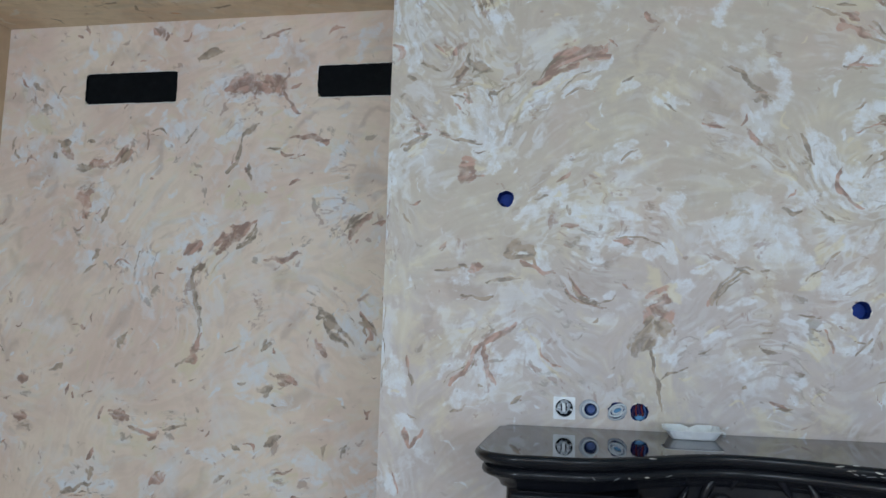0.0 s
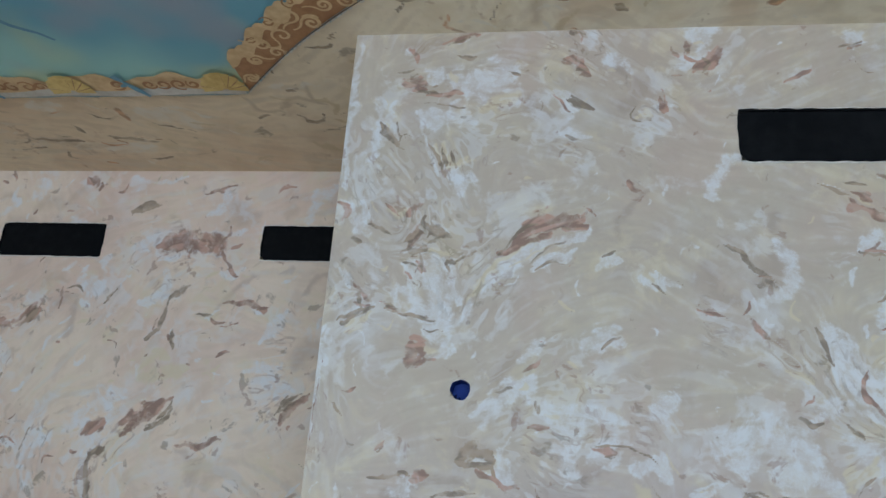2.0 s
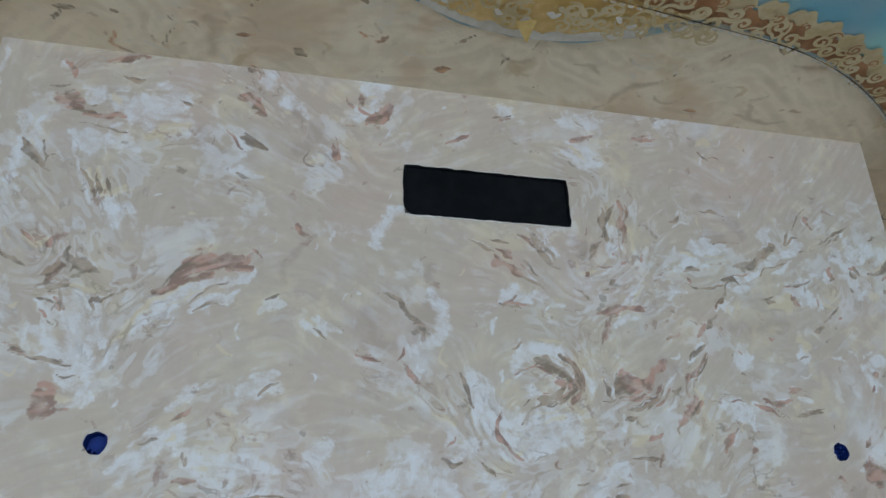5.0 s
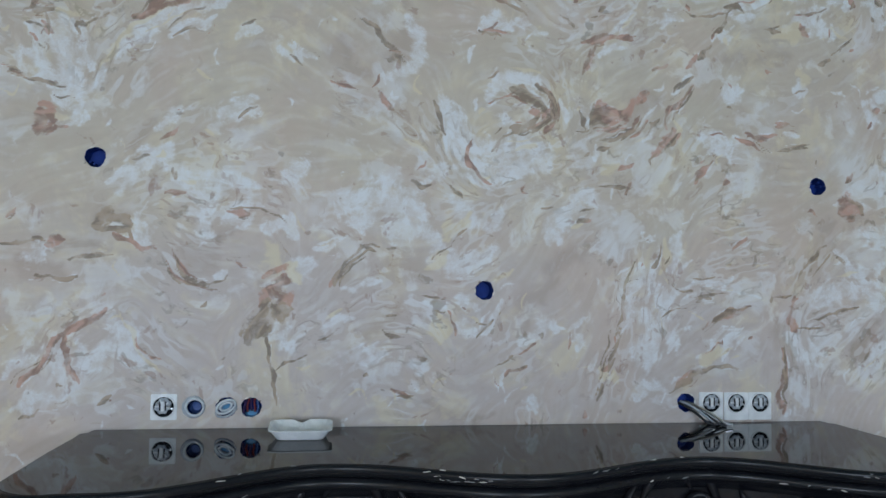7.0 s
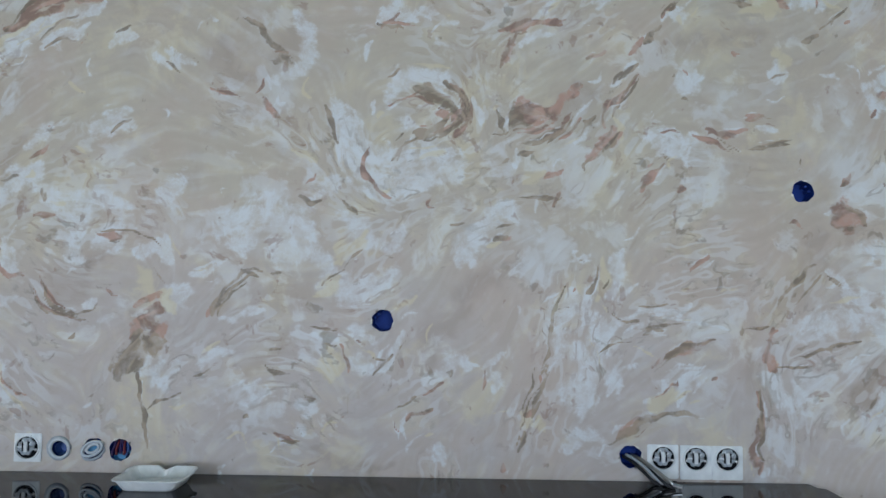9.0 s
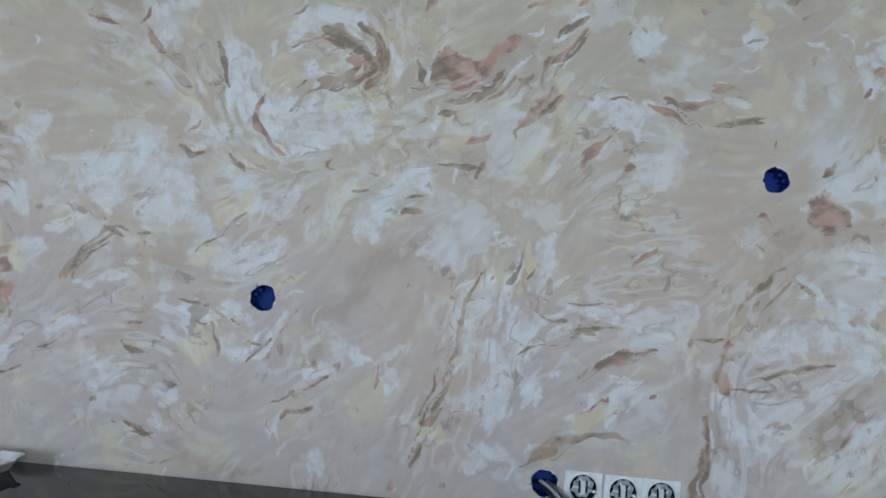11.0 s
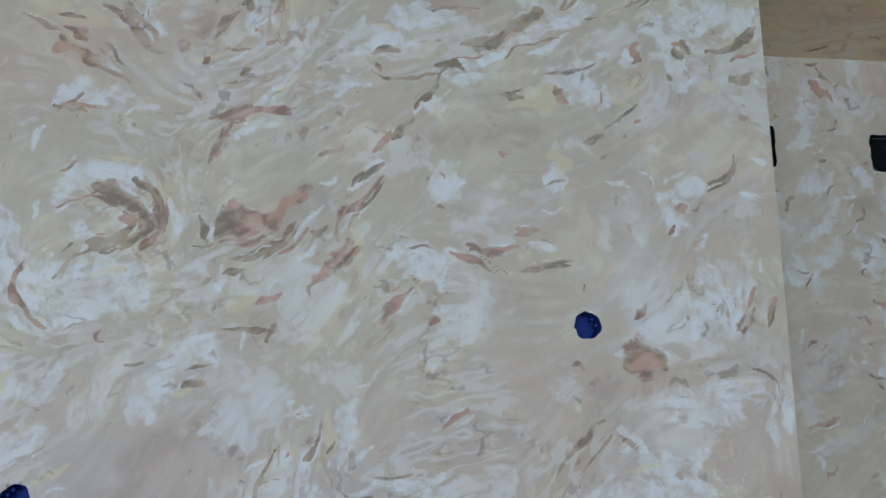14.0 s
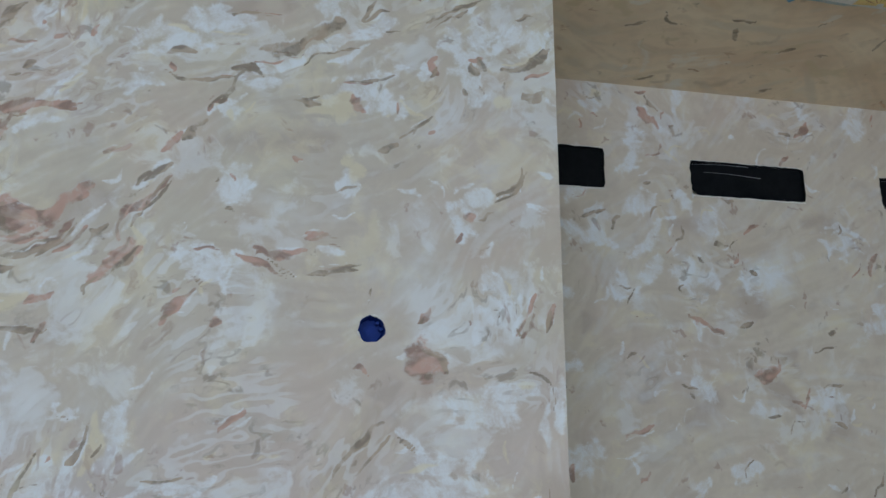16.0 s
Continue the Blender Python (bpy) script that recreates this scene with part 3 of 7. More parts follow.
    b("r", 0.018, 1.226, 1.185, 1.271, 1.202)
    b("o", 0.007, 1.317, 1.224, 1.410, 1.227)
    b("y", 0.032, 1.310, 1.242, 1.348, 1.285)
    b("w", 0.021, 1.348, 1.270, 1.379, 1.299)
    b("r", 0.011, 1.528, 1.271, 1.532, 1.184)
    b("r", 0.018, 1.519, 1.155, 1.527, 1.111)
    b("w", 0.015, 1.535, 1.104, 1.551, 1.114)
    b("w", 0.056, 1.616, 1.403, 1.763, 1.435)
    b("w", 0.036, 1.552, 1.300, 1.631, 1.242)
    b("s", 0.053, 1.728, 1.242, 1.778, 1.301)
    b("o", 0.007, 0.749, 1.754, 0.770, 1.783, 0.805, 1.804)
    b("o", 0.011, 0.804, 1.813, 0.840, 1.824, 0.867, 1.845)
    b("r", 0.010, 0.897, 1.884, 0.912, 1.856)
    b("w", 0.015, 0.929, 1.885, 0.946, 1.838)
    b("w", 0.038, 0.750, 1.916, 0.795, 1.938)
    b("r", 0.025, 1.033, 1.856, 1.078, 1.873, 1.133, 1.896)
    b("r", 0.021, 1.024, 1.851, 1.070, 1.858)
    b("o", 0.017, 1.015, 1.841, 1.039, 1.835)
    b("o", 0.007, 0.981, 1.868, 0.998, 1.821)
    b("o", 0.004, 1.082, 1.796, 1.127, 1.827, 1.153, 1.876)
    b("r", 0.008, 1.100, 1.816, 1.135, 1.856)
    b("o", 0.011, 1.173, 1.848, 1.192, 1.829)
    b("r", 0.011, 1.209, 1.868, 1.206, 1.830)
    b("r", 0.016, 1.234, 1.817, 1.207, 1.792, 1.176, 1.767)
    b("y", 0.010, 1.229, 1.831, 1.239, 1.803)
    b("o", 0.005, 1.245, 1.899, 1.276, 1.948)
    b("w", 0.013, 1.234, 1.937, 1.261, 1.958)
    b("w", 0.008, 1.214, 1.849, 1.263, 1.909)
    b("w", 0.019, 1.286, 1.805, 1.360, 1.813, 1.397, 1.814)
    b("o", 0.004, 1.333, 1.778, 1.352, 1.765)
    b("r", 0.012, 1.289, 1.711, 1.320, 1.745)
    b("o", 0.005, 1.285, 1.701, 1.298, 1.706)
    b("w", 0.009, 1.370, 1.770, 1.389, 1.743)
    b("r", 0.012, 1.365, 1.702, 1.381, 1.702)
    b("r", 0.012, 1.420, 1.825, 1.462, 1.812, 1.508, 1.828)
    b("r", 0.007, 1.507, 1.862, 1.545, 1.863)
    b("o", 0.003, 1.462, 1.803, 1.499, 1.785)
    b("o", 0.005, 1.527, 1.796, 1.564, 1.790, 1.606, 1.804)
    b("w", 0.021, 1.536, 1.834, 1.582, 1.827)
    b("y", 0.015, 1.031, 1.719, 1.086, 1.731)
    b("w", 0.042, 0.972, 1.638, 1.016, 1.658)
    b("w", 0.038, 0.898, 1.593, 0.955, 1.614)
    b("w", 0.031, 0.908, 1.566, 0.924, 1.539)
    b("o", 0.010, 0.975, 1.587, 1.002, 1.599)
    b("y", 0.009, 0.958, 1.564, 0.984, 1.583)
    b("o", 0.004, 1.024, 1.686, 1.088, 1.684)
    b("r", 0.006, 1.098, 1.661, 1.111, 1.685)
    b("t", 0.007, 0.773, 1.570, 0.789, 1.593, 0.818, 1.622)
    b("w", 0.023, 0.551, 1.570, 0.609, 1.536)
    b("y", 0.013, 0.644, 1.538, 0.694, 1.585)
    b("o", 0.004, 0.613, 1.491, 0.655, 1.520, 0.687, 1.567)
    b("w", 0.011, 0.612, 1.500, 0.665, 1.511)
    b("w", 0.017, 1.149, 1.557, 1.176, 1.558)
    b("w", 0.016, 1.227, 1.533, 1.254, 1.552)
    b("w", 0.018, 1.225, 1.479, 1.237, 1.515)
    b("y", 0.020, 1.200, 1.523, 1.206, 1.505)
    b("o", 0.005, 1.176, 1.468, 1.179, 1.499)
    b("w", 0.025, 1.135, 1.484, 1.120, 1.412)
    b("w", 0.029, 1.181, 1.450, 1.193, 1.379)
    b("w", 0.032, 1.149, 1.378, 1.170, 1.308)
    b("w", 0.025, 1.095, 1.376, 1.109, 1.447)
    b("o", 0.003, 1.117, 1.484, 1.102, 1.411, 1.080, 1.322)
    b("o", 0.005, 1.077, 1.304, 1.089, 1.331)
    b("o", 0.003, 1.073, 1.287, 1.041, 1.234, 1.019, 1.164)
    b("w", 0.017, 1.223, 1.416, 1.236, 1.416)
    b("w", 0.029, 1.231, 1.328, 1.216, 1.275)
    b("w", 0.022, 0.983, 1.310, 0.968, 1.266)
    b("w", 0.023, 0.868, 1.314, 0.911, 1.325)
    b("w", 0.013, 0.998, 1.354, 0.956, 1.318)
    b("o", 0.006, 0.822, 1.221, 0.847, 1.231)
    b("r", 0.007, 0.853, 1.270, 0.870, 1.284)
    b("w", 0.020, 0.817, 1.277, 0.860, 1.296)
    b("r", 0.010, 1.307, 1.322, 1.320, 1.335)
    b("o", 0.008, 1.320, 1.331, 1.373, 1.359, 1.435, 1.379)
    b("w", 0.012, 1.330, 1.296, 1.374, 1.320, 1.410, 1.317)
    b("y", 0.016, 1.314, 1.252, 1.349, 1.279)
    b("w", 0.007, 1.393, 1.272, 1.419, 1.300)
    b("o", 0.008, 1.282, 1.400, 1.336, 1.393)
    b("w", 0.011, 1.236, 1.425, 1.371, 1.439)
    b("w", 0.007, 1.335, 1.420, 1.470, 1.407)
    b("r", 0.007, 1.386, 1.526, 1.426, 1.559)
    b("t", 0.028, 1.468, 1.524, 1.513, 1.526)
    b("r", 0.028, 1.695, 1.625, 1.741, 1.640)
    b("s", 0.061, 1.722, 1.630, 1.741, 1.627)
    b("o", 0.011, 1.722, 1.661, 1.755, 1.655, 1.764, 1.623)
    b("s", 0.037, 1.631, 1.595, 1.658, 1.605)
    b("t", 0.013, 1.578, 1.438, 1.614, 1.485, 1.668, 1.550, 1.704, 1.588)
    b("o", 0.007, 1.506, 1.404, 1.551, 1.410)
    b("r", 0.013, 1.557, 1.357, 1.562, 1.314)
    b("o", 0.005, 1.570, 1.327, 1.606, 1.324, 1.642, 1.334)
    b("r", 0.005, 1.561, 1.393, 1.578, 1.403)
    b("o", 0.005, 1.535, 1.282, 1.527, 1.234, 1.528, 1.182)
    b("w", 0.048, 1.768, 1.572, 1.823, 1.556, 1.897, 1.587)
    b("w", 0.049, 1.759, 1.436, 1.813, 1.402)
    b("w", 0.033, 1.813, 1.438, 1.804, 1.474)
    b("w", 0.020, 1.677, 1.541, 1.723, 1.507)
    b("t", 0.017, 1.750, 1.485, 1.822, 1.488)
    b("s", 0.041, 1.758, 1.260, 1.776, 1.313, 1.794, 1.335)
    b("w", 0.020, 1.749, 1.225, 1.821, 1.288)
    b("w", 0.016, 1.634, 1.246, 1.651, 1.273)
    b("o", 0.005, 1.821, 1.358, 1.858, 1.369, 1.894, 1.397)
    b("w", 0.012, 1.858, 1.386, 1.912, 1.415)
    b("r", 0.008, 1.892, 1.282, 1.897, 1.308)
    b("r", 0.008, 1.894, 1.707, 1.927, 1.765)
    b("w", 0.011, 1.880, 1.697, 1.894, 1.763)
    b("o", 0.008, 1.949, 1.700, 1.959, 1.738)
    b("w", 0.011, 1.852, 1.743, 1.871, 1.725)
    b("r", 0.005, 1.709, 1.709, 1.732, 1.743)
    b("w", 0.020, 1.796, 1.684, 1.815, 1.704)
    b("y", 0.011, 1.888, 1.600, 1.906, 1.601)
    b("o", 0.003, 1.915, 1.624, 1.947, 1.612, 1.956, 1.561)
    b("w", 0.013, 1.962, 1.626, 1.969, 1.535)
    b("o", 0.004, 1.931, 1.443, 1.939, 1.407, 1.957, 1.390)
    b("w", 0.028, 1.779, 1.931, 1.817, 1.952)
    b("w", 0.021, 1.825, 1.827, 1.844, 1.847)
    b("w", 0.021, 1.553, 1.960, 1.590, 1.977)
    b("w", 0.039, 1.365, 1.933, 1.394, 1.915)
    b("r", 0.015, 1.077, 2.368, 1.077, 2.298, 1.075, 2.252)
    b("o", 0.013, 1.024, 2.341, 1.017, 2.294, 1.036, 2.249)
    b("w", 0.019, 1.041, 2.307, 1.057, 2.228)
    b("y", 0.010, 1.097, 2.299, 1.107, 2.231)
    b("w", 0.021, 1.033, 2.216, 1.052, 2.228)
    b("o", 0.008, 0.816, 2.249, 0.840, 2.206, 0.867, 2.180)
    b("w", 0.012, 0.814, 2.266, 0.835, 2.250)
    b("w", 0.012, 0.847, 2.228, 0.871, 2.185)
    b("r", 0.008, 0.718, 2.200, 0.756, 2.196)
    b("r", 0.006, 0.778, 2.170, 0.832, 2.119)
    b("w", 0.011, 0.801, 2.139, 0.808, 2.161)
    b("o", 0.011, 0.993, 2.225, 1.012, 2.237)
    b("s", 0.026, 0.957, 2.201, 0.976, 2.202)
    b("y", 0.009, 0.942, 2.151, 0.999, 2.159)
    b("o", 0.006, 0.937, 2.107, 0.967, 2.087)
    b("o", 0.005, 1.031, 2.127, 1.040, 2.133)
    b("r", 0.012, 0.976, 2.046, 1.008, 2.052)
    b("r", 0.011, 1.014, 2.042, 1.004, 1.990, 0.993, 1.964)
    b("r", 0.008, 1.027, 2.053, 1.065, 2.065, 1.113, 2.061)
    b("w", 0.022, 1.030, 2.021, 1.096, 2.034)
    b("w", 0.022, 0.858, 2.052, 0.886, 2.058)
    b("w", 0.026, 0.719, 2.062, 0.760, 2.095)
    b("w", 0.018, 0.806, 2.097, 0.836, 2.087)
    b("o", 0.013, 1.429, 2.201, 1.481, 2.221)
    b("o", 0.016, 1.481, 2.226, 1.545, 2.271)
    b("o", 0.006, 1.367, 2.153, 1.408, 2.166)
    b("r", 0.007, 1.338, 2.086, 1.358, 2.097)
    b("o", 0.009, 1.290, 2.020, 1.329, 2.053)
    b("o", 0.009, 1.244, 1.951, 1.277, 1.978)
    b("r", 0.008, 1.176, 1.980, 1.204, 1.991)
    b("r", 0.007, 1.271, 2.009, 1.290, 2.030)
    b("w", 0.013, 1.408, 2.160, 1.491, 2.192)
    b("w", 0.014, 1.491, 2.198, 1.566, 2.242)
    b("w", 0.012, 1.512, 2.216, 1.598, 2.256)
    b("w", 0.011, 1.329, 2.064, 1.388, 2.110)
    b("w", 0.012, 1.217, 1.925, 1.254, 1.946)
    b("r", 0.007, 1.214, 1.875, 1.247, 1.895, 1.278, 1.947)
    b("w", 0.038, 1.223, 2.214, 1.305, 2.206)
    b("w", 0.023, 1.207, 2.124, 1.238, 2.104)
    b("w", 0.029, 1.283, 2.251, 1.386, 2.256)
    b("o", 0.006, 1.355, 2.266, 1.386, 2.277, 1.428, 2.270)
    b("o", 0.005, 1.257, 2.137, 1.297, 2.128, 1.378, 2.137)
    b("y", 0.045, 1.521, 2.098, 1.583, 2.095)
    b("r", 0.015, 1.589, 2.107, 1.605, 2.113)
    b("w", 0.042, 1.636, 2.108, 1.658, 2.120)
    b("o", 0.012, 1.480, 2.113, 1.527, 2.110)
    b("r", 0.007, 1.564, 2.150, 1.617, 2.153)
    b("o", 0.014, 1.654, 2.032, 1.670, 2.043)
    b("o", 0.004, 1.676, 2.055, 1.731, 2.095)
    b("w", 0.016, 1.679, 2.133, 1.683, 2.099)
    b("w", 0.019, 1.560, 1.960, 1.591, 1.971)
    b("r", 0.006, 1.480, 1.994, 1.500, 1.995)
    b("y", 0.029, 1.571, 1.997, 1.601, 1.987)
    b("w", 0.047, 1.381, 1.939, 1.390, 1.971)
    b("w", 0.046, 1.771, 2.241, 1.825, 2.220)
    b("w", 0.029, 1.800, 2.172, 1.809, 2.149)
    b("w", 0.043, 1.874, 2.282, 1.943, 2.298)
    b("w", 0.026, 1.927, 2.248, 1.960, 2.298)
    b("o", 0.012, 1.815, 2.231, 1.835, 2.203)
    b("o", 0.009, 1.868, 2.204, 1.925, 2.219, 1.962, 2.262)
    b("o", 0.010, 1.908, 2.159, 1.953, 2.167)
    b("r", 0.006, 1.726, 2.209, 1.743, 2.222)
    b("w", 0.016, 1.714, 2.180, 1.737, 2.204)
    b("r", 0.012, 1.689, 2.357, 1.706, 2.370)
    b("w", 0.025, 1.599, 2.267, 1.654, 2.294)
    b("o", 0.004, 1.730, 2.286, 1.799, 2.326)
    b("w", 0.034, 1.784, 1.929, 1.827, 1.951)
    b("o", 0.005, 1.847, 1.941, 1.880, 1.958, 1.917, 2.008)
    b("w", 0.013, 1.938, 2.009, 1.959, 1.998)
    b("w", 0.009, 1.910, 1.938, 1.952, 1.933)
    b("w", 0.026, 1.836, 1.797, 1.853, 1.757, 1.871, 1.728)
    b("r", 0.009, 1.888, 1.699, 1.931, 1.768)
    b("r", 0.009, 1.950, 1.709, 1.965, 1.749)
    b("r", 0.008, 1.508, 1.851, 1.538, 1.867)
    b("o", 0.006, 1.527, 1.797, 1.576, 1.795, 1.611, 1.808)
    b("w", 0.009, 1.318, 1.723, 1.336, 1.751)
    b("w", 0.007, 1.379, 1.752, 1.387, 1.800)
    b("o", 0.004, 1.624, 1.764, 1.618, 1.735)
    b("r", 0.030, -0.382, 2.515, -0.325, 2.513)
    b("r", 0.015, -0.356, 2.615, -0.337, 2.582)
    b("w", 0.034, -0.311, 2.515, -0.269, 2.521)
    b("o", 0.009, -0.417, 2.401, -0.395, 2.355, -0.368, 2.318)
    b("w", 0.014, -0.397, 2.403, -0.372, 2.342)
    b("w", 0.085, -0.225, 2.509, -0.109, 2.506)
    b("y", 0.035, -0.117, 2.454, -0.075, 2.459)
    b("r", 0.013, -0.271, 2.627, -0.173, 2.668)
    b("w", 0.045, -0.309, 2.414, -0.208, 2.393)
    b("y", 0.019, -0.255, 2.339, -0.217, 2.264, -0.181, 2.300)
    b("w", 0.020, -0.215, 2.249, -0.182, 2.207)
    b("o", 0.007, -0.282, 2.336, -0.244, 2.262)
    b("w", 0.021, -0.443, 2.464, -0.420, 2.417)
    b("r", 0.018, 0.045, 2.579, 0.090, 2.576, 0.108, 2.534)
    b("w", 0.030, 0.099, 2.659, 0.133, 2.608)
    b("w", 0.034, 0.038, 2.490, 0.087, 2.428)
    b("o", 0.010, 0.069, 2.468, 0.115, 2.431)
    b("w", 0.030, 0.063, 2.359, 0.107, 2.348)
    b("w", 0.043, 0.180, 2.578, 0.211, 2.564)
    b("r", 0.024, 0.395, 2.548, 0.441, 2.585, 0.449, 2.613)
    b("w", 0.030, 0.348, 2.582, 0.395, 2.570)
    b("w", 0.037, 0.362, 2.648, 0.425, 2.656)
    b("r", 0.008, 0.348, 2.600, 0.372, 2.563, 0.402, 2.556)
    b("r", 0.010, 0.317, 2.614, 0.340, 2.581)
    b("r", 0.012, 0.283, 2.468, 0.299, 2.419)
    b("w", 0.016, 0.261, 2.448, 0.321, 2.438)
    b("w", 0.039, 0.742, 2.613, 0.792, 2.638)
    b("o", 0.007, 0.725, 2.593, 0.791, 2.619)
    b("r", 0.010, 0.595, 2.496, 0.658, 2.525)
    b("w", 0.047, 0.936, 2.600, 1.055, 2.634)
    b("w", 0.045, 0.943, 2.511, 1.020, 2.484)
    b("r", 0.014, 0.963, 2.549, 1.031, 2.575)
    b("y", 0.020, 0.961, 2.531, 0.989, 2.498)
    b("r", 0.016, 1.146, 2.571, 1.233, 2.590)
    b("w", 0.026, 1.240, 2.638, 1.331, 2.668)
    b("y", 0.019, 1.365, 2.578, 1.404, 2.601)
    b("o", 0.009, 1.362, 2.559, 1.390, 2.535)
    b("o", 0.011, -0.319, 2.049, -0.290, 2.101, -0.281, 2.126)
    b("o", 0.014, -0.274, 2.110, -0.234, 2.078)
    b("r", 0.011, -0.308, 2.057, -0.296, 2.100)
    b("o", 0.015, -0.311, 2.041, -0.273, 2.042)
    b("w", 0.046, -0.291, 1.997, -0.232, 1.948)
    b("w", 0.033, -0.310, 1.968, -0.277, 1.918)
    b("w", 0.033, -0.237, 1.974, -0.250, 1.907)
    b("w", 0.018, -0.330, 2.007, -0.293, 2.010)
    b("r", 0.007, -0.294, 1.983, -0.279, 2.004)
    b("w", 0.016, -0.475, 2.162, -0.460, 2.120)
    b("r", 0.011, -0.509, 2.173, -0.480, 2.154, -0.480, 2.126)
    b("y", 0.018, -0.371, 2.158, -0.329, 2.140)
    b("w", 0.024, -0.450, 2.165, -0.416, 2.125)
    b("o", 0.005, -0.468, 1.849, -0.433, 1.880, -0.400, 1.893)
    b("y", 0.015, -0.460, 1.840, -0.401, 1.872)
    b("w", 0.016, -0.503, 1.849, -0.500, 1.788)
    b("r", 0.006, -0.443, 1.957, -0.409, 1.907)
    b("r", 0.006, -0.385, 1.909, -0.306, 1.877)
    b("w", 0.013, -0.476, 1.994, -0.447, 1.943)
    b("w", 0.022, -0.266, 1.855, -0.216, 1.846)
    b("r", 0.020, -0.057, 2.066, 0.004, 2.114, 0.082, 2.136)
    b("r", 0.014, 0.017, 2.108, 0.105, 2.109)
    b("w", 0.022, -0.064, 2.016, 0.009, 2.065, 0.100, 2.080)
    b("w", 0.015, -0.024, 2.006, 0.090, 2.044)
    b("o", 0.007, -0.205, 2.011, -0.145, 2.044)
    b("w", 0.019, 0.133, 2.006, 0.184, 2.031)
    b("t", 0.019, -0.175, 1.900, -0.124, 1.984, -0.081, 2.043)
    b("r", 0.020, 0.715, 2.174, 0.785, 2.135)
    b("o", 0.006, 0.644, 2.229, 0.716, 2.189)
    b("w", 0.039, 0.723, 2.085, 0.795, 2.076)
    b("r", 0.011, 0.779, 2.242, 0.821, 2.215)
    b("o", 0.011, 0.825, 2.262, 0.851, 2.218, 0.878, 2.189)
    b("w", 0.016, 0.841, 2.272, 0.868, 2.235)
    b("w", 0.018, -0.500, 2.632, -0.499, 2.391, -0.502, 2.204)
    b("w", 0.064, -0.487, 1.244, -0.468, 1.182)
    b("w", 0.040, -0.465, 1.090, -0.416, 1.061)
    b("w", 0.031, -0.492, 0.951, -0.474, 0.891)
    b("r", 0.012, -0.440, 1.060, -0.427, 1.015)
    b("r", 0.010, -0.414, 1.016, -0.384, 1.063)
    b("w", 0.041, -0.322, 1.127, -0.260, 1.160)
    b("r", 0.011, -0.351, 1.564, -0.335, 1.580)
    b("s", 0.111, -0.407, 1.278, -0.343, 1.311)
    b("w", 0.014, -0.513, 1.793, -0.511, 1.547)
    b("w", 0.015, -0.519, 1.402, -0.517, 1.149)
    d("r", 0.033, 1.034, 1.861, 1.080, 1.867, 1.107, 1.877)
    d("r", 0.020, 1.097, 1.877, 1.129, 1.898, 1.155, 1.918)
    d("o", 0.028, 1.017, 1.851, 1.041, 1.837)
    d("o", 0.008, 1.021, 1.880, 1.014, 1.861, 1.011, 1.832)
    d("r", 0.008, 1.029, 1.813, 1.056, 1.823, 1.092, 1.828)
    d("r", 0.011, 1.075, 1.809, 1.110, 1.824, 1.127, 1.853, 1.140, 1.868)
    d("o", 0.006, 1.031, 1.789, 1.067, 1.799, 1.102, 1.814, 1.123, 1.839)
    d("r", 0.008, 1.107, 1.800, 1.138, 1.820, 1.164, 1.854)
    d("w", 0.009, 1.048, 1.804, 1.084, 1.814, 1.110, 1.834)
    d("w", 0.006, 1.137, 1.834, 1.154, 1.864, 1.180, 1.894)
    d("o", 0.007, 1.174, 1.835, 1.191, 1.864)
    d("o", 0.006, 1.161, 1.820, 1.183, 1.840)
    d("w", 0.012, 1.149, 1.796, 1.193, 1.835, 1.205, 1.865)
    d("r", 0.012, 1.211, 1.855, 1.214, 1.885, 1.237, 1.900, 1.256, 1.911)
    d("o", 0.005, 1.242, 1.890, 1.265, 1.906, 1.279, 1.937)
    d("r", 0.019, 1.221, 1.836, 1.218, 1.802, 1.196, 1.778)
    d("r", 0.011, 1.196, 1.773, 1.174, 1.759)
    d("o", 0.008, 1.231, 1.817, 1.223, 1.792, 1.188, 1.763)
    d("o", 0.007, 1.166, 1.749, 1.166, 1.735)
    d("y", 0.009, 1.229, 1.865, 1.240, 1.836, 1.236, 1.817)
    d("o", 0.006, 0.981, 1.865, 0.995, 1.841)
    d("o", 0.005, 0.975, 1.817, 0.998, 1.812, 1.006, 1.822)
    d("w", 0.008, 0.999, 1.851, 1.006, 1.822)
    d("r", 0.008, 0.877, 1.926, 0.899, 1.897)
    d("r", 0.013, 0.850, 1.852, 0.871, 1.862, 0.861, 1.838)
    d("r", 0.015, 0.886, 1.811, 0.914, 1.839, 0.902, 1.868)
    d("o", 0.016, 0.808, 1.909, 0.841, 1.896, 0.864, 1.886)
    d("o", 0.007, 0.797, 1.818, 0.832, 1.824, 0.853, 1.834)
    d("o", 0.005, 0.808, 1.805, 0.835, 1.800, 0.859, 1.815)
    d("o", 0.006, 0.757, 1.799, 0.776, 1.818)
    d("r", 0.009, 0.888, 1.911, 0.904, 1.887, 0.901, 1.878)
    d("w", 0.013, 0.818, 1.929, 0.857, 1.906, 0.893, 1.873, 0.905, 1.839)
    d("w", 0.016, 0.937, 1.878, 0.949, 1.845)
    d("w", 0.038, 0.759, 1.903, 0.773, 1.933)
    d("w", 0.033, 0.766, 1.855, 0.795, 1.837)
    d("w", 0.014, 0.809, 1.866, 0.861, 1.872)
    d("w", 0.021, 0.876, 1.746, 0.817, 1.736)
    d("w", 0.023, 0.774, 1.735, 0.820, 1.718)
    d("y", 0.014, 0.814, 1.759, 0.864, 1.773)
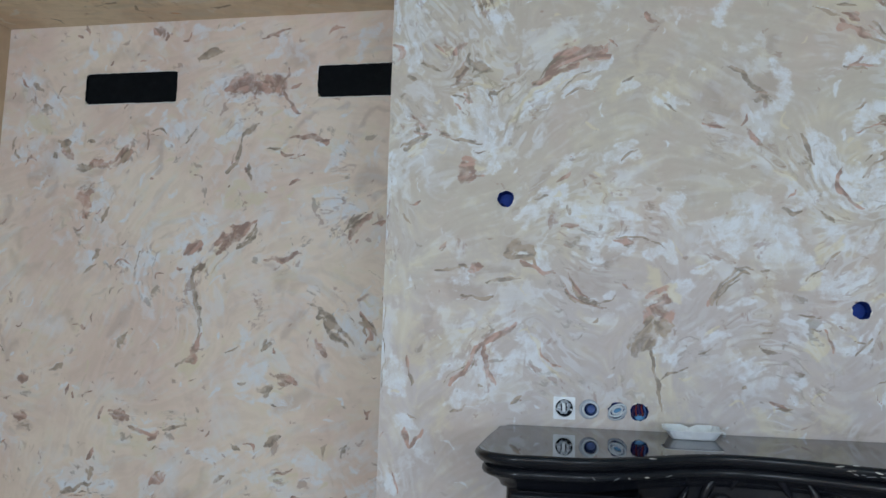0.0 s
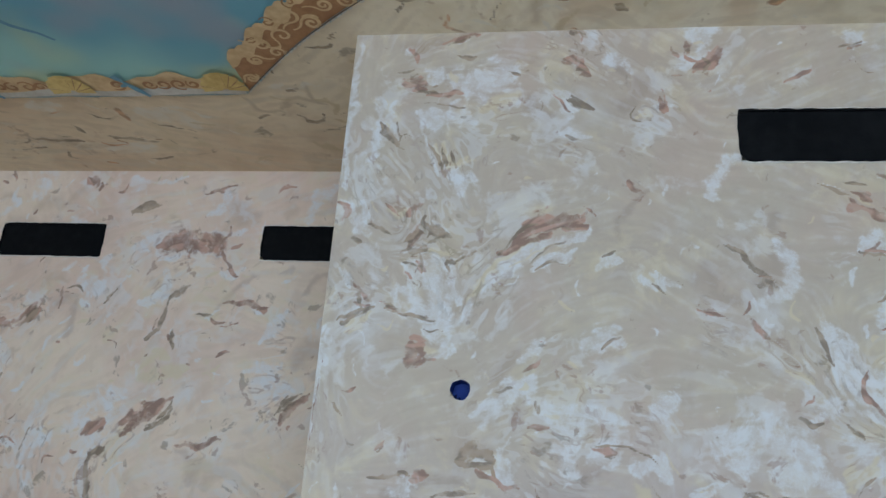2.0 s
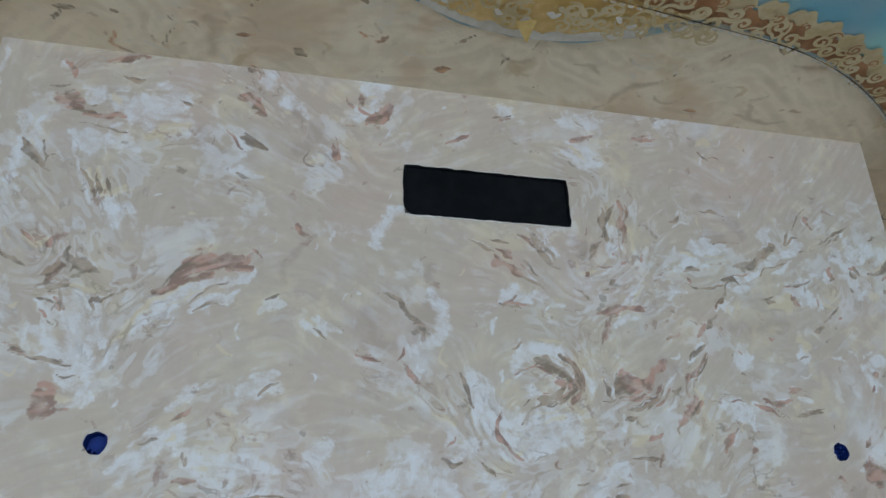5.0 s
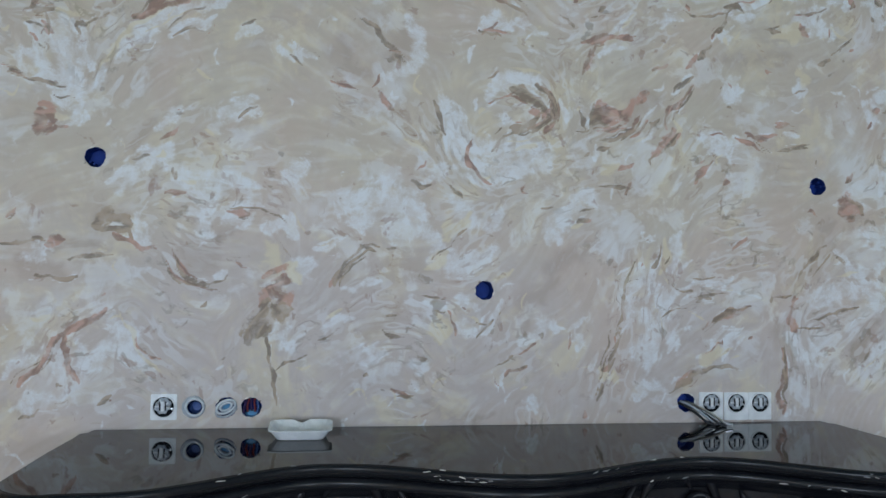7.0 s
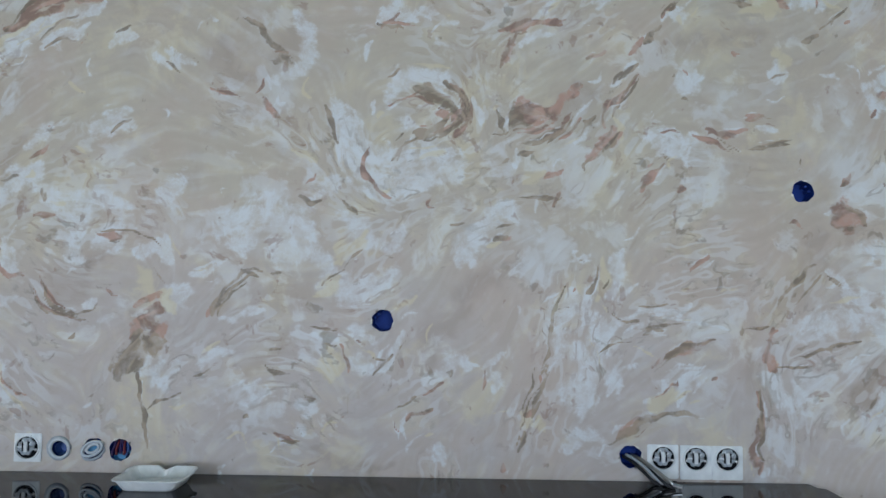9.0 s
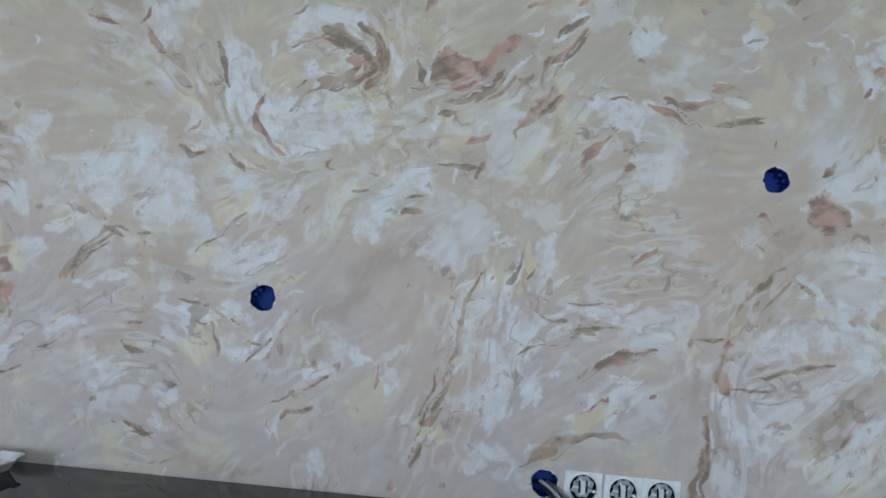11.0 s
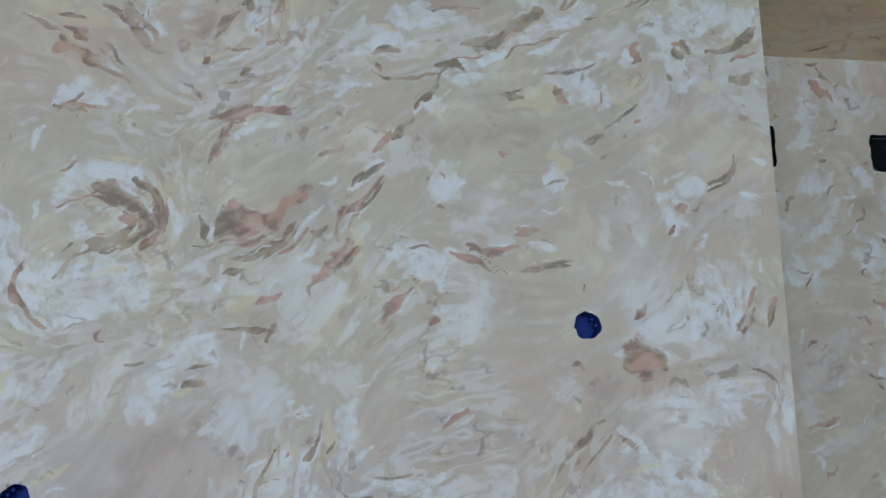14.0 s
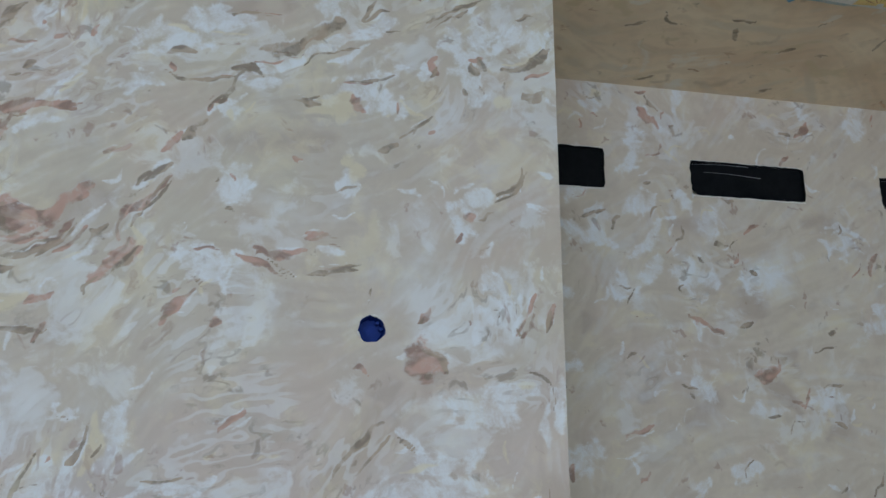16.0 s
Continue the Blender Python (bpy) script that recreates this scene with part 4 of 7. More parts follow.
    d("r", 0.008, 1.082, 1.720, 1.116, 1.739)
    d("o", 0.008, 0.990, 1.756, 1.002, 1.761)
    d("o", 0.007, 1.024, 1.766, 1.059, 1.778)
    d("r", 0.011, 1.291, 1.704, 1.309, 1.727, 1.323, 1.741)
    d("o", 0.004, 1.022, 1.688, 1.058, 1.684, 1.094, 1.680)
    d("r", 0.008, 1.099, 1.666, 1.107, 1.680, 1.112, 1.691)
    d("w", 0.035, 0.990, 1.657, 1.006, 1.674)
    d("w", 0.011, 1.023, 1.775, 1.018, 1.738)
    d("o", 0.006, 0.695, 2.231, 0.753, 2.218)
    d("r", 0.014, 0.733, 2.195, 0.758, 2.185)
    d("r", 0.012, 0.714, 2.162, 0.761, 2.158, 0.791, 2.144)
    d("o", 0.005, 0.787, 2.176, 0.819, 2.150, 0.840, 2.125)
    d("o", 0.007, 0.773, 2.138, 0.803, 2.123, 0.834, 2.103)
    d("w", 0.011, 0.795, 2.149, 0.817, 2.123)
    d("w", 0.015, 0.809, 2.271, 0.836, 2.244, 0.852, 2.229)
    d("w", 0.023, 0.847, 2.228, 0.875, 2.197)
    d("o", 0.012, 0.815, 2.260, 0.828, 2.227, 0.842, 2.195, 0.864, 2.169)
    d("o", 0.006, 0.864, 2.169, 0.893, 2.159)
    d("s", 0.031, 0.951, 2.211, 0.973, 2.229)
    d("o", 0.014, 0.977, 2.191, 0.993, 2.225, 1.021, 2.243)
    d("w", 0.022, 1.038, 2.216, 1.058, 2.211)
    d("r", 0.013, 1.079, 2.345, 1.079, 2.298, 1.076, 2.246)
    d("r", 0.009, 1.098, 2.358, 1.091, 2.310)
    d("o", 0.011, 1.058, 2.355, 1.037, 2.319, 1.023, 2.283)
    d("w", 0.020, 1.057, 2.296, 1.060, 2.256)
    d("r", 0.009, 1.065, 2.184, 1.084, 2.196)
    d("r", 0.008, 0.957, 2.146, 0.970, 2.157)
    d("r", 0.008, 0.998, 2.169, 1.037, 2.177)
    d("w", 0.007, 0.972, 2.141, 1.019, 2.149, 1.036, 2.182)
    d("y", 0.009, 0.929, 2.188, 0.941, 2.161)
    d("o", 0.006, 0.926, 2.118, 0.953, 2.092, 0.973, 2.077)
    d("o", 0.006, 1.026, 2.122, 1.040, 2.135)
    d("o", 0.004, 1.004, 2.105, 1.022, 2.114)
    d("r", 0.018, 0.985, 2.046, 1.017, 2.058, 1.041, 2.064)
    d("r", 0.014, 1.010, 2.031, 1.004, 2.000, 0.992, 1.974)
    d("r", 0.010, 1.028, 2.042, 1.055, 2.059, 1.103, 2.071)
    d("w", 0.012, 1.037, 2.053, 1.073, 2.086, 1.108, 2.131)
    d("y", 0.011, 1.087, 2.092, 1.119, 2.120)
    d("r", 0.010, 1.124, 2.198, 1.137, 2.221)
    d("w", 0.027, 1.189, 2.091, 1.207, 2.124)
    d("w", 0.028, 1.245, 2.187, 1.285, 2.194)
    d("w", 0.022, 1.205, 2.179, 1.232, 2.237)
    d("w", 0.024, 1.304, 2.241, 1.344, 2.278)
    d("r", 0.008, 1.261, 2.159, 1.266, 2.143)
    d("o", 0.005, 1.251, 2.142, 1.277, 2.127, 1.327, 2.135)
    d("o", 0.010, 1.239, 2.330, 1.264, 2.344)
    d("o", 0.007, 1.332, 2.366, 1.375, 2.360, 1.412, 2.355)
    d("r", 0.013, 1.266, 2.003, 1.281, 2.020)
    d("o", 0.012, 1.295, 2.015, 1.319, 2.042)
    d("o", 0.009, 1.254, 1.956, 1.272, 1.972)
    d("w", 0.012, 1.272, 1.988, 1.254, 1.961)
    d("r", 0.009, 1.176, 1.980, 1.213, 1.996)
    d("r", 0.008, 1.329, 2.069, 1.338, 2.086)
    d("w", 0.015, 1.354, 2.070, 1.389, 2.082)
    d("o", 0.006, 1.348, 2.086, 1.368, 2.120, 1.388, 2.148)
    d("w", 0.014, 1.408, 2.155, 1.460, 2.174)
    d("o", 0.012, 1.367, 2.153, 1.403, 2.160)
    d("w", 0.024, 1.388, 2.132, 1.449, 2.140)
    d("o", 0.018, 1.429, 2.201, 1.481, 2.215, 1.502, 2.239)
    d("o", 0.018, 1.539, 2.259, 1.556, 2.283)
    d("o", 0.007, 1.491, 2.221, 1.534, 2.252)
    d("o", 0.004, 1.491, 2.181, 1.523, 2.211, 1.597, 2.221)
    d("w", 0.011, 1.491, 2.192, 1.544, 2.230, 1.566, 2.254)
    d("w", 0.010, 1.533, 2.189, 1.586, 2.208, 1.619, 2.233)
    d("w", 0.012, 1.587, 2.243, 1.641, 2.258)
    d("o", 0.006, 1.594, 2.285, 1.622, 2.341)
    d("o", 0.005, 1.633, 2.335, 1.668, 2.386, 1.697, 2.407)
    d("r", 0.020, 1.689, 2.357, 1.701, 2.370)
    d("w", 0.021, 1.722, 2.353, 1.746, 2.372)
    d("w", 0.041, 1.524, 2.287, 1.535, 2.324)
    d("o", 0.007, 1.574, 2.151, 1.596, 2.157, 1.627, 2.159, 1.660, 2.177)
    d("o", 0.005, 1.470, 2.107, 1.522, 2.126)
    d("r", 0.019, 1.589, 2.107, 1.600, 2.118)
    d("y", 0.043, 1.542, 2.105, 1.579, 2.112)
    d("w", 0.039, 1.626, 2.108, 1.648, 2.137)
    d("w", 0.013, 1.684, 2.122, 1.672, 2.088)
    d("y", 0.011, 1.674, 2.127, 1.726, 2.106)
    d("o", 0.006, 1.698, 2.066, 1.720, 2.084, 1.737, 2.107)
    d("o", 0.016, 1.649, 2.026, 1.671, 2.049)
    d("r", 0.006, 1.480, 1.994, 1.490, 1.984)
    d("w", 0.015, 1.560, 1.960, 1.591, 1.971)
    d("w", 0.041, 1.371, 1.949, 1.380, 1.976)
    d("y", 0.017, 1.561, 1.997, 1.612, 1.993)
    d("w", 0.035, 1.750, 2.252, 1.773, 2.265)
    d("w", 0.040, 1.826, 2.232, 1.809, 2.315)
    d("w", 0.030, 1.850, 2.257, 1.899, 2.307)
    d("w", 0.030, 1.804, 2.149, 1.823, 2.185)
    d("w", 0.031, 1.905, 2.247, 1.952, 2.274)
    d("r", 0.011, 1.731, 2.209, 1.741, 2.193)
    d("o", 0.014, 1.808, 2.213, 1.823, 2.196)
    d("r", 0.009, 1.798, 2.224, 1.826, 2.232)
    d("o", 0.011, 1.874, 2.204, 1.913, 2.212, 1.944, 2.249, 1.962, 2.262)
    d("y", 0.007, 1.869, 2.216, 1.914, 2.224, 1.946, 2.267)
    d("o", 0.011, 1.909, 2.165, 1.924, 2.148, 1.959, 2.173)
    d("r", 0.006, 1.911, 2.194, 1.958, 2.214)
    d("y", 0.034, 1.852, 2.134, 1.874, 2.141)
    d("o", 0.006, 1.719, 2.292, 1.776, 2.325, 1.835, 2.359)
    d("r", 0.016, -0.318, 2.042, -0.304, 2.071, -0.291, 2.108)
    d("o", 0.019, -0.277, 2.102, -0.254, 2.083, -0.221, 2.072)
    d("w", 0.008, -0.292, 2.079, -0.287, 2.123, -0.268, 2.089)
    d("w", 0.009, -0.268, 2.125, -0.246, 2.112, -0.223, 2.086)
    d("o", 0.016, -0.316, 2.035, -0.285, 2.038)
    d("w", 0.010, -0.329, 2.034, -0.288, 2.052)
    d("y", 0.018, -0.259, 2.034, -0.220, 2.030)
    d("o", 0.013, -0.220, 2.014, -0.198, 2.007)
    d("o", 0.007, -0.193, 2.019, -0.158, 2.038)
    d("y", 0.028, -0.371, 2.158, -0.343, 2.146)
    d("r", 0.008, -0.380, 2.172, -0.354, 2.138)
    d("r", 0.019, -0.328, 2.133, -0.305, 2.150)
    d("r", 0.012, -0.508, 2.166, -0.488, 2.154, -0.486, 2.125)
    d("w", 0.008, -0.505, 2.181, -0.473, 2.155, -0.474, 2.126)
    d("o", 0.016, -0.457, 2.078, -0.437, 2.073)
    d("w", 0.035, -0.444, 2.136, -0.417, 2.096)
    d("o", 0.008, -0.413, 2.111, -0.370, 2.086)
    d("r", 0.009, -0.286, 2.004, -0.264, 1.985)
    d("w", 0.011, -0.320, 2.021, -0.292, 2.003, -0.268, 2.012)
    d("w", 0.035, -0.251, 1.986, -0.216, 1.923)
    d("w", 0.025, -0.301, 1.982, -0.272, 1.892)
    d("w", 0.023, -0.342, 1.939, -0.289, 1.917)
    d("o", 0.006, -0.379, 1.910, -0.333, 1.894)
    d("o", 0.006, -0.344, 1.887, -0.294, 1.878, -0.243, 1.863)
    d("r", 0.011, -0.436, 1.951, -0.410, 1.914)
    d("r", 0.009, -0.438, 1.905, -0.406, 1.895)
    d("w", 0.012, -0.458, 1.859, -0.429, 1.890, -0.396, 1.902)
    d("o", 0.007, -0.468, 1.849, -0.448, 1.868, -0.393, 1.889)
    d("y", 0.022, -0.448, 1.841, -0.401, 1.870)
    d("w", 0.016, -0.506, 1.836, -0.500, 1.776)
    d("w", 0.030, -0.269, 1.842, -0.218, 1.858)
    d("r", 0.031, -0.283, 1.785, -0.270, 1.811)
    d("r", 0.017, -0.303, 1.827, -0.260, 1.824)
    d("r", 0.012, -0.267, 1.762, -0.250, 1.769)
    d("y", 0.019, -0.254, 1.787, -0.225, 1.795)
    d("w", 0.012, -0.233, 1.770, -0.183, 1.796)
    d("t", 0.018, -0.185, 1.886, -0.154, 1.928, -0.101, 1.999)
    d("y", 0.012, -0.165, 1.914, -0.113, 1.991)
    d("w", 0.016, -0.169, 1.862, -0.154, 1.928)
    d("r", 0.031, -0.022, 2.105, 0.016, 2.126, 0.055, 2.134)
    d("r", 0.019, -0.081, 2.043, -0.052, 2.073, 0.005, 2.100)
    d("r", 0.014, -0.018, 2.069, 0.020, 2.087)
    d("r", 0.012, 0.085, 2.107, 0.102, 2.146)
    d("w", 0.009, -0.033, 2.082, 0.031, 2.110, 0.085, 2.100)
    d("w", 0.022, -0.077, 2.015, -0.015, 2.041)
    d("w", 0.019, 0.009, 2.065, 0.061, 2.076, 0.112, 2.103)
    d("o", 0.006, -0.010, 1.993, 0.027, 2.017, 0.066, 2.014)
    d("w", 0.014, -0.023, 1.992, 0.014, 2.009, 0.078, 2.029)
    d("w", 0.012, 0.133, 1.995, 0.184, 2.024)
    d("w", 0.018, -0.024, 1.785, 0.010, 1.812)
    d("r", 0.031, -0.353, 2.510, -0.324, 2.505)
    d("o", 0.008, -0.393, 2.539, -0.346, 2.554)
    d("w", 0.031, -0.313, 2.524, -0.272, 2.538)
    d("r", 0.014, -0.314, 2.489, -0.342, 2.486)
    d("r", 0.013, -0.305, 2.473, -0.206, 2.477)
    d("y", 0.016, -0.243, 2.533, -0.225, 2.509)
    d("s", 0.026, -0.271, 2.627, -0.203, 2.664)
    d("r", 0.015, -0.339, 2.600, -0.332, 2.574)
    d("w", 0.016, -0.375, 2.595, -0.356, 2.615)
    d("r", 0.017, 0.052, 2.589, 0.089, 2.588, 0.110, 2.552)
    d("o", 0.008, 0.085, 2.548, 0.122, 2.544)
    d("r", 0.011, 0.093, 2.532, 0.131, 2.528)
    d("w", 0.013, 0.068, 2.573, 0.099, 2.559)
    d("o", 0.013, 0.062, 2.459, 0.093, 2.437, 0.123, 2.424)
    d("w", 0.034, 0.041, 2.456, 0.074, 2.410)
    d("w", 0.021, 0.049, 2.357, 0.121, 2.349)
    d("o", 0.008, 0.064, 2.351, 0.094, 2.338)
    d("w", 0.023, 0.108, 2.642, 0.126, 2.598)
    d("o", 0.012, 0.061, 2.663, 0.101, 2.641)
    d("o", 0.015, -0.414, 2.385, -0.393, 2.347, -0.370, 2.334)
    d("o", 0.008, -0.376, 2.325, -0.354, 2.315)
    d("w", 0.009, -0.325, 2.429, -0.294, 2.367, -0.280, 2.320)
    d("w", 0.009, -0.277, 2.305, -0.263, 2.259, -0.241, 2.246)
    d("y", 0.008, -0.268, 2.330, -0.253, 2.276)
    d("y", 0.008, -0.246, 2.324, -0.231, 2.271)
    d("o", 0.006, -0.253, 2.323, -0.238, 2.270)
    d("o", 0.006, -0.225, 2.318, -0.210, 2.265)
    d("w", 0.043, -0.195, 2.206, -0.186, 2.237)
    d("w", 0.045, -0.238, 2.406, -0.181, 2.396)
    d("y", 0.040, -0.157, 2.432, -0.103, 2.456)
    d("w", 0.064, -0.142, 2.537, -0.086, 2.553)
    d("o", 0.008, -0.334, 2.481, -0.278, 2.482)
    d("o", 0.007, -0.092, 2.543, -0.068, 2.529)
    d("r", 0.033, 0.425, 2.592, 0.433, 2.565)
    d("r", 0.020, 0.380, 2.532, 0.425, 2.556)
    d("r", 0.020, 0.363, 2.602, 0.355, 2.623)
    d("w", 0.024, 0.379, 2.568, 0.394, 2.597)
    d("w", 0.045, 0.370, 2.640, 0.410, 2.635)
    d("w", 0.020, 0.341, 2.554, 0.364, 2.548)
    d("o", 0.009, 0.402, 2.580, 0.410, 2.554)
    d("r", 0.014, 0.326, 2.534, 0.342, 2.531)
    d("r", 0.008, 0.297, 2.487, 0.307, 2.420)
    d("w", 0.013, 0.276, 2.450, 0.295, 2.427)
    d("y", 0.019, 0.248, 2.405, 0.278, 2.400)
    d("r", 0.015, 1.312, 1.322, 1.315, 1.340)
    d("o", 0.009, 1.325, 1.327, 1.355, 1.345, 1.377, 1.360)
    d("r", 0.008, 1.377, 1.360, 1.408, 1.370, 1.431, 1.377)
    d("o", 0.011, 1.237, 1.185, 1.280, 1.203, 1.324, 1.227)
    d("o", 0.009, 1.324, 1.231, 1.346, 1.227)
    d("o", 0.003, 1.346, 1.223, 1.377, 1.228)
    d("r", 0.008, 1.254, 1.208, 1.280, 1.215)
    d("o", 0.014, 1.296, 1.383, 1.309, 1.388)
    d("o", 0.005, 1.291, 1.396, 1.336, 1.402, 1.385, 1.411)
    d("w", 0.014, 1.131, 1.548, 1.167, 1.558)
    d("w", 0.020, 1.229, 1.488, 1.237, 1.524)
    d("w", 0.011, 1.232, 1.538, 1.253, 1.561)
    d("y", 0.024, 1.204, 1.505, 1.209, 1.478)
    d("y", 0.015, 1.195, 1.451, 1.198, 1.469)
    d("w", 0.022, 1.228, 1.412, 1.232, 1.416)
    d("w", 0.013, 1.344, 1.429, 1.388, 1.453)
    d("w", 0.014, 1.160, 1.325, 1.166, 1.299)
    d("w", 0.009, 1.140, 1.377, 1.151, 1.333)
    d("o", 0.005, 1.105, 1.438, 1.099, 1.393, 1.088, 1.340)
    d("o", 0.004, 1.086, 1.305, 1.093, 1.331)
    d("w", 0.004, 1.090, 1.296, 1.106, 1.341, 1.113, 1.376)
    d("r", 0.005, 1.071, 1.287, 1.077, 1.304)
    d("o", 0.005, 1.062, 1.321, 1.048, 1.268, 1.032, 1.233)
    d("r", 0.008, 1.033, 1.220, 1.059, 1.230)
    d("o", 0.005, 1.051, 1.217, 1.075, 1.248)
    d("w", 0.018, 1.120, 1.245, 1.127, 1.271)
    d("y", 0.021, 1.064, 1.217, 1.070, 1.192)
    d("w", 0.011, 1.216, 1.257, 1.228, 1.301)
    d("w", 0.027, 1.135, 1.475, 1.146, 1.431)
    d("r", 0.005, 1.142, 1.476, 1.148, 1.485)
    d("o", 0.005, 1.179, 1.495, 1.171, 1.468)
    d("w", 0.022, 1.166, 1.396, 1.181, 1.450)
    d("y", 0.027, 1.340, 1.262, 1.357, 1.280)
    d("w", 0.013, 1.367, 1.245, 1.380, 1.281, 1.401, 1.308)
    d("w", 0.006, 1.326, 1.292, 1.357, 1.306, 1.383, 1.320)
    d("r", 0.007, 1.433, 1.296, 1.441, 1.300)
    d("r", 0.008, 1.386, 1.521, 1.408, 1.545, 1.422, 1.559)
    d("t", 0.013, 1.459, 1.528, 1.513, 1.521)
    d("y", 0.009, 1.451, 1.487, 1.487, 1.489)
    d("w", 0.026, 1.258, 1.329, 1.223, 1.310)
    d("o", 0.003, 1.186, 1.344, 1.229, 1.372, 1.274, 1.373)
    d("o", 0.005, 1.227, 1.434, 1.245, 1.417, 1.281, 1.418)
    d("o", 0.005, 1.280, 1.445, 1.316, 1.442, 1.343, 1.452)
    d("w", 0.009, 1.243, 1.466, 1.279, 1.490)
    d("r", 0.006, 1.515, 1.409, 1.542, 1.406)
    d("o", 0.007, 1.498, 1.391, 1.499, 1.408)
    d("r", 0.029, 0.207, 1.399, 0.230, 1.409, 0.269, 1.389)
    d("r", 0.018, 0.199, 1.366, 0.211, 1.399)
    d("o", 0.026, 0.244, 1.366, 0.268, 1.357)
    d("o", 0.024, 0.181, 1.306, 0.199, 1.339)
    d("o", 0.021, 0.172, 1.280, 0.189, 1.267)
    d("o", 0.006, 0.217, 1.293, 0.226, 1.254, 0.240, 1.215, 0.246, 1.175, 0.250, 1.147)
    d("o", 0.005, 0.247, 1.228, 0.286, 1.251, 0.318, 1.257)
    d("r", 0.011, -0.216, 1.310, -0.180, 1.319, -0.133, 1.358)
    d("r", 0.013, -0.316, 1.191, -0.272, 1.228, -0.256, 1.278, -0.221, 1.306)
    d("r", 0.011, -0.218, 1.310, -0.223, 1.241, -0.212, 1.205, -0.188, 1.195)
    d("s", 0.033, -0.166, 1.560, -0.140, 1.580, -0.106, 1.578)
    d("w", 0.015, -0.133, 1.555, -0.109, 1.562)
    d("o", 0.007, -0.170, 1.550, -0.139, 1.540, -0.102, 1.554, -0.093, 1.569)
    d("r", 0.011, -0.126, 1.529, -0.083, 1.513, -0.041, 1.496)
    d("o", 0.006, -0.215, 1.472, -0.173, 1.483, -0.125, 1.484)
    d("s", 0.037, -0.292, 1.442, -0.232, 1.446)
    d("o", 0.007, -0.244, 1.424, -0.208, 1.429)
    d("o", 0.006, -0.006, 1.454, 0.026, 1.422, 0.089, 1.417, 0.126, 1.437)
    d("r", 0.007, 0.005, 1.500, 0.018, 1.468, 0.063, 1.436)
    d("o", 0.007, 0.373, 1.438, 0.399, 1.475, 0.452, 1.530, 0.482, 1.517)
    d("y", 0.027, 0.274, 1.466, 0.295, 1.426)
    d("y", 0.036, 0.621, 1.357, 0.636, 1.309)
    d("y", 0.020, 0.603, 1.472, 0.644, 1.500)
    d("y", 0.023, 0.643, 1.555, 0.670, 1.577)
    d("y", 0.020, 0.542, 1.773, 0.598, 1.758)
    d("y", 0.018, 1.210, 1.541, 1.217, 1.498)
    d("y", 0.016, 0.771, 1.434, 0.799, 1.462)
    d("r", 0.057, 1.699, 1.635, 1.748, 1.641)
    d("s", 0.041, 1.695, 1.630, 1.756, 1.626)
    d("t", 0.040, 1.630, 1.566, 1.600, 1.491, 1.568, 1.417)
    d("r", 0.013, 1.560, 1.315, 1.552, 1.358, 1.565, 1.402)
    d("o", 0.007, 1.576, 1.447, 1.584, 1.476, 1.649, 1.552)
    d("o", 0.010, 1.535, 1.133, 1.527, 1.213, 1.532, 1.271)
    d("r", 0.009, 1.516, 1.155, 1.526, 1.213)
    d("o", 0.013, 1.226, 1.185, 1.271, 1.202, 1.317, 1.227, 1.356, 1.230, 1.410, 1.224)
    d("t", 0.030, 1.219, 1.171, 1.287, 1.199)
    d("r", 0.012, 1.302, 1.320, 1.348, 1.342, 1.394, 1.364, 1.433, 1.379)
    d("o", 0.007, 1.309, 1.313, 1.363, 1.349)
    d("t", 0.037, 1.728, 1.256, 1.786, 1.294)
    d("o", 0.009, 1.753, 1.242, 1.778, 1.271)
    d("r", 0.012, 1.286, 1.695, 1.309, 1.725, 1.332, 1.756)
    d("r", 0.008, 1.395, 1.813, 1.442, 1.794, 1.489, 1.777)
    d("t", 0.030, 1.348, 1.588, 1.457, 1.533)
    d("w", 0.043, 0.898, 1.548, 0.920, 1.591, 0.956, 1.613)
    d("w", 0.032, 0.978, 1.649, 1.014, 1.665)
    d("w", 0.048, 0.755, 1.572, 0.769, 1.594)
    d("o", 0.006, 1.029, 1.686, 1.074, 1.678, 1.111, 1.682, 1.101, 1.660)
    d("w", 0.021, 1.150, 1.468, 1.127, 1.411, 1.105, 1.340)
    d("w", 0.017, 1.187, 1.526, 1.172, 1.440)
    d("o", 0.006, 1.180, 1.469, 1.187, 1.519, 1.198, 1.541)
    d("o", 0.006, 1.076, 1.312, 1.098, 1.382, 1.105, 1.439, 1.120, 1.496)
    d("w", 0.038, 1.240, 1.520, 1.233, 1.484)
    d("w", 0.026, 1.225, 1.413, 1.195, 1.327, 1.211, 1.298)
    d("o", 0.007, 1.054, 1.227, 1.076, 1.284, 1.098, 1.312)
    d("o", 0.011, 1.026, 1.151, 1.033, 1.185)
    d("r", 0.009, 0.795, 1.207, 0.845, 1.227)
    d("w", 0.037, 0.858, 1.310, 0.901, 1.325)
    d("w", 0.041, 1.779, 1.442, 1.795, 1.390)
    d("w", 0.041, 0.383, 1.603, 0.437, 1.618)
    d("w", 0.041, 0.490, 1.661, 0.545, 1.656, 0.573, 1.622)
    d("w", 0.024, 0.213, 1.558, 0.278, 1.573, 0.272, 1.533)
    d("r", 0.033, 1.043, 1.866, 1.062, 1.857, 1.097, 1.882)
    d("r", 0.018, 1.097, 1.882, 1.133, 1.903, 1.160, 1.918)
    d("s", 0.028, 1.022, 1.842, 1.035, 1.856, 1.027, 1.832)
    d("o", 0.005, 1.029, 1.813, 1.057, 1.804, 1.074, 1.819, 1.110, 1.829)
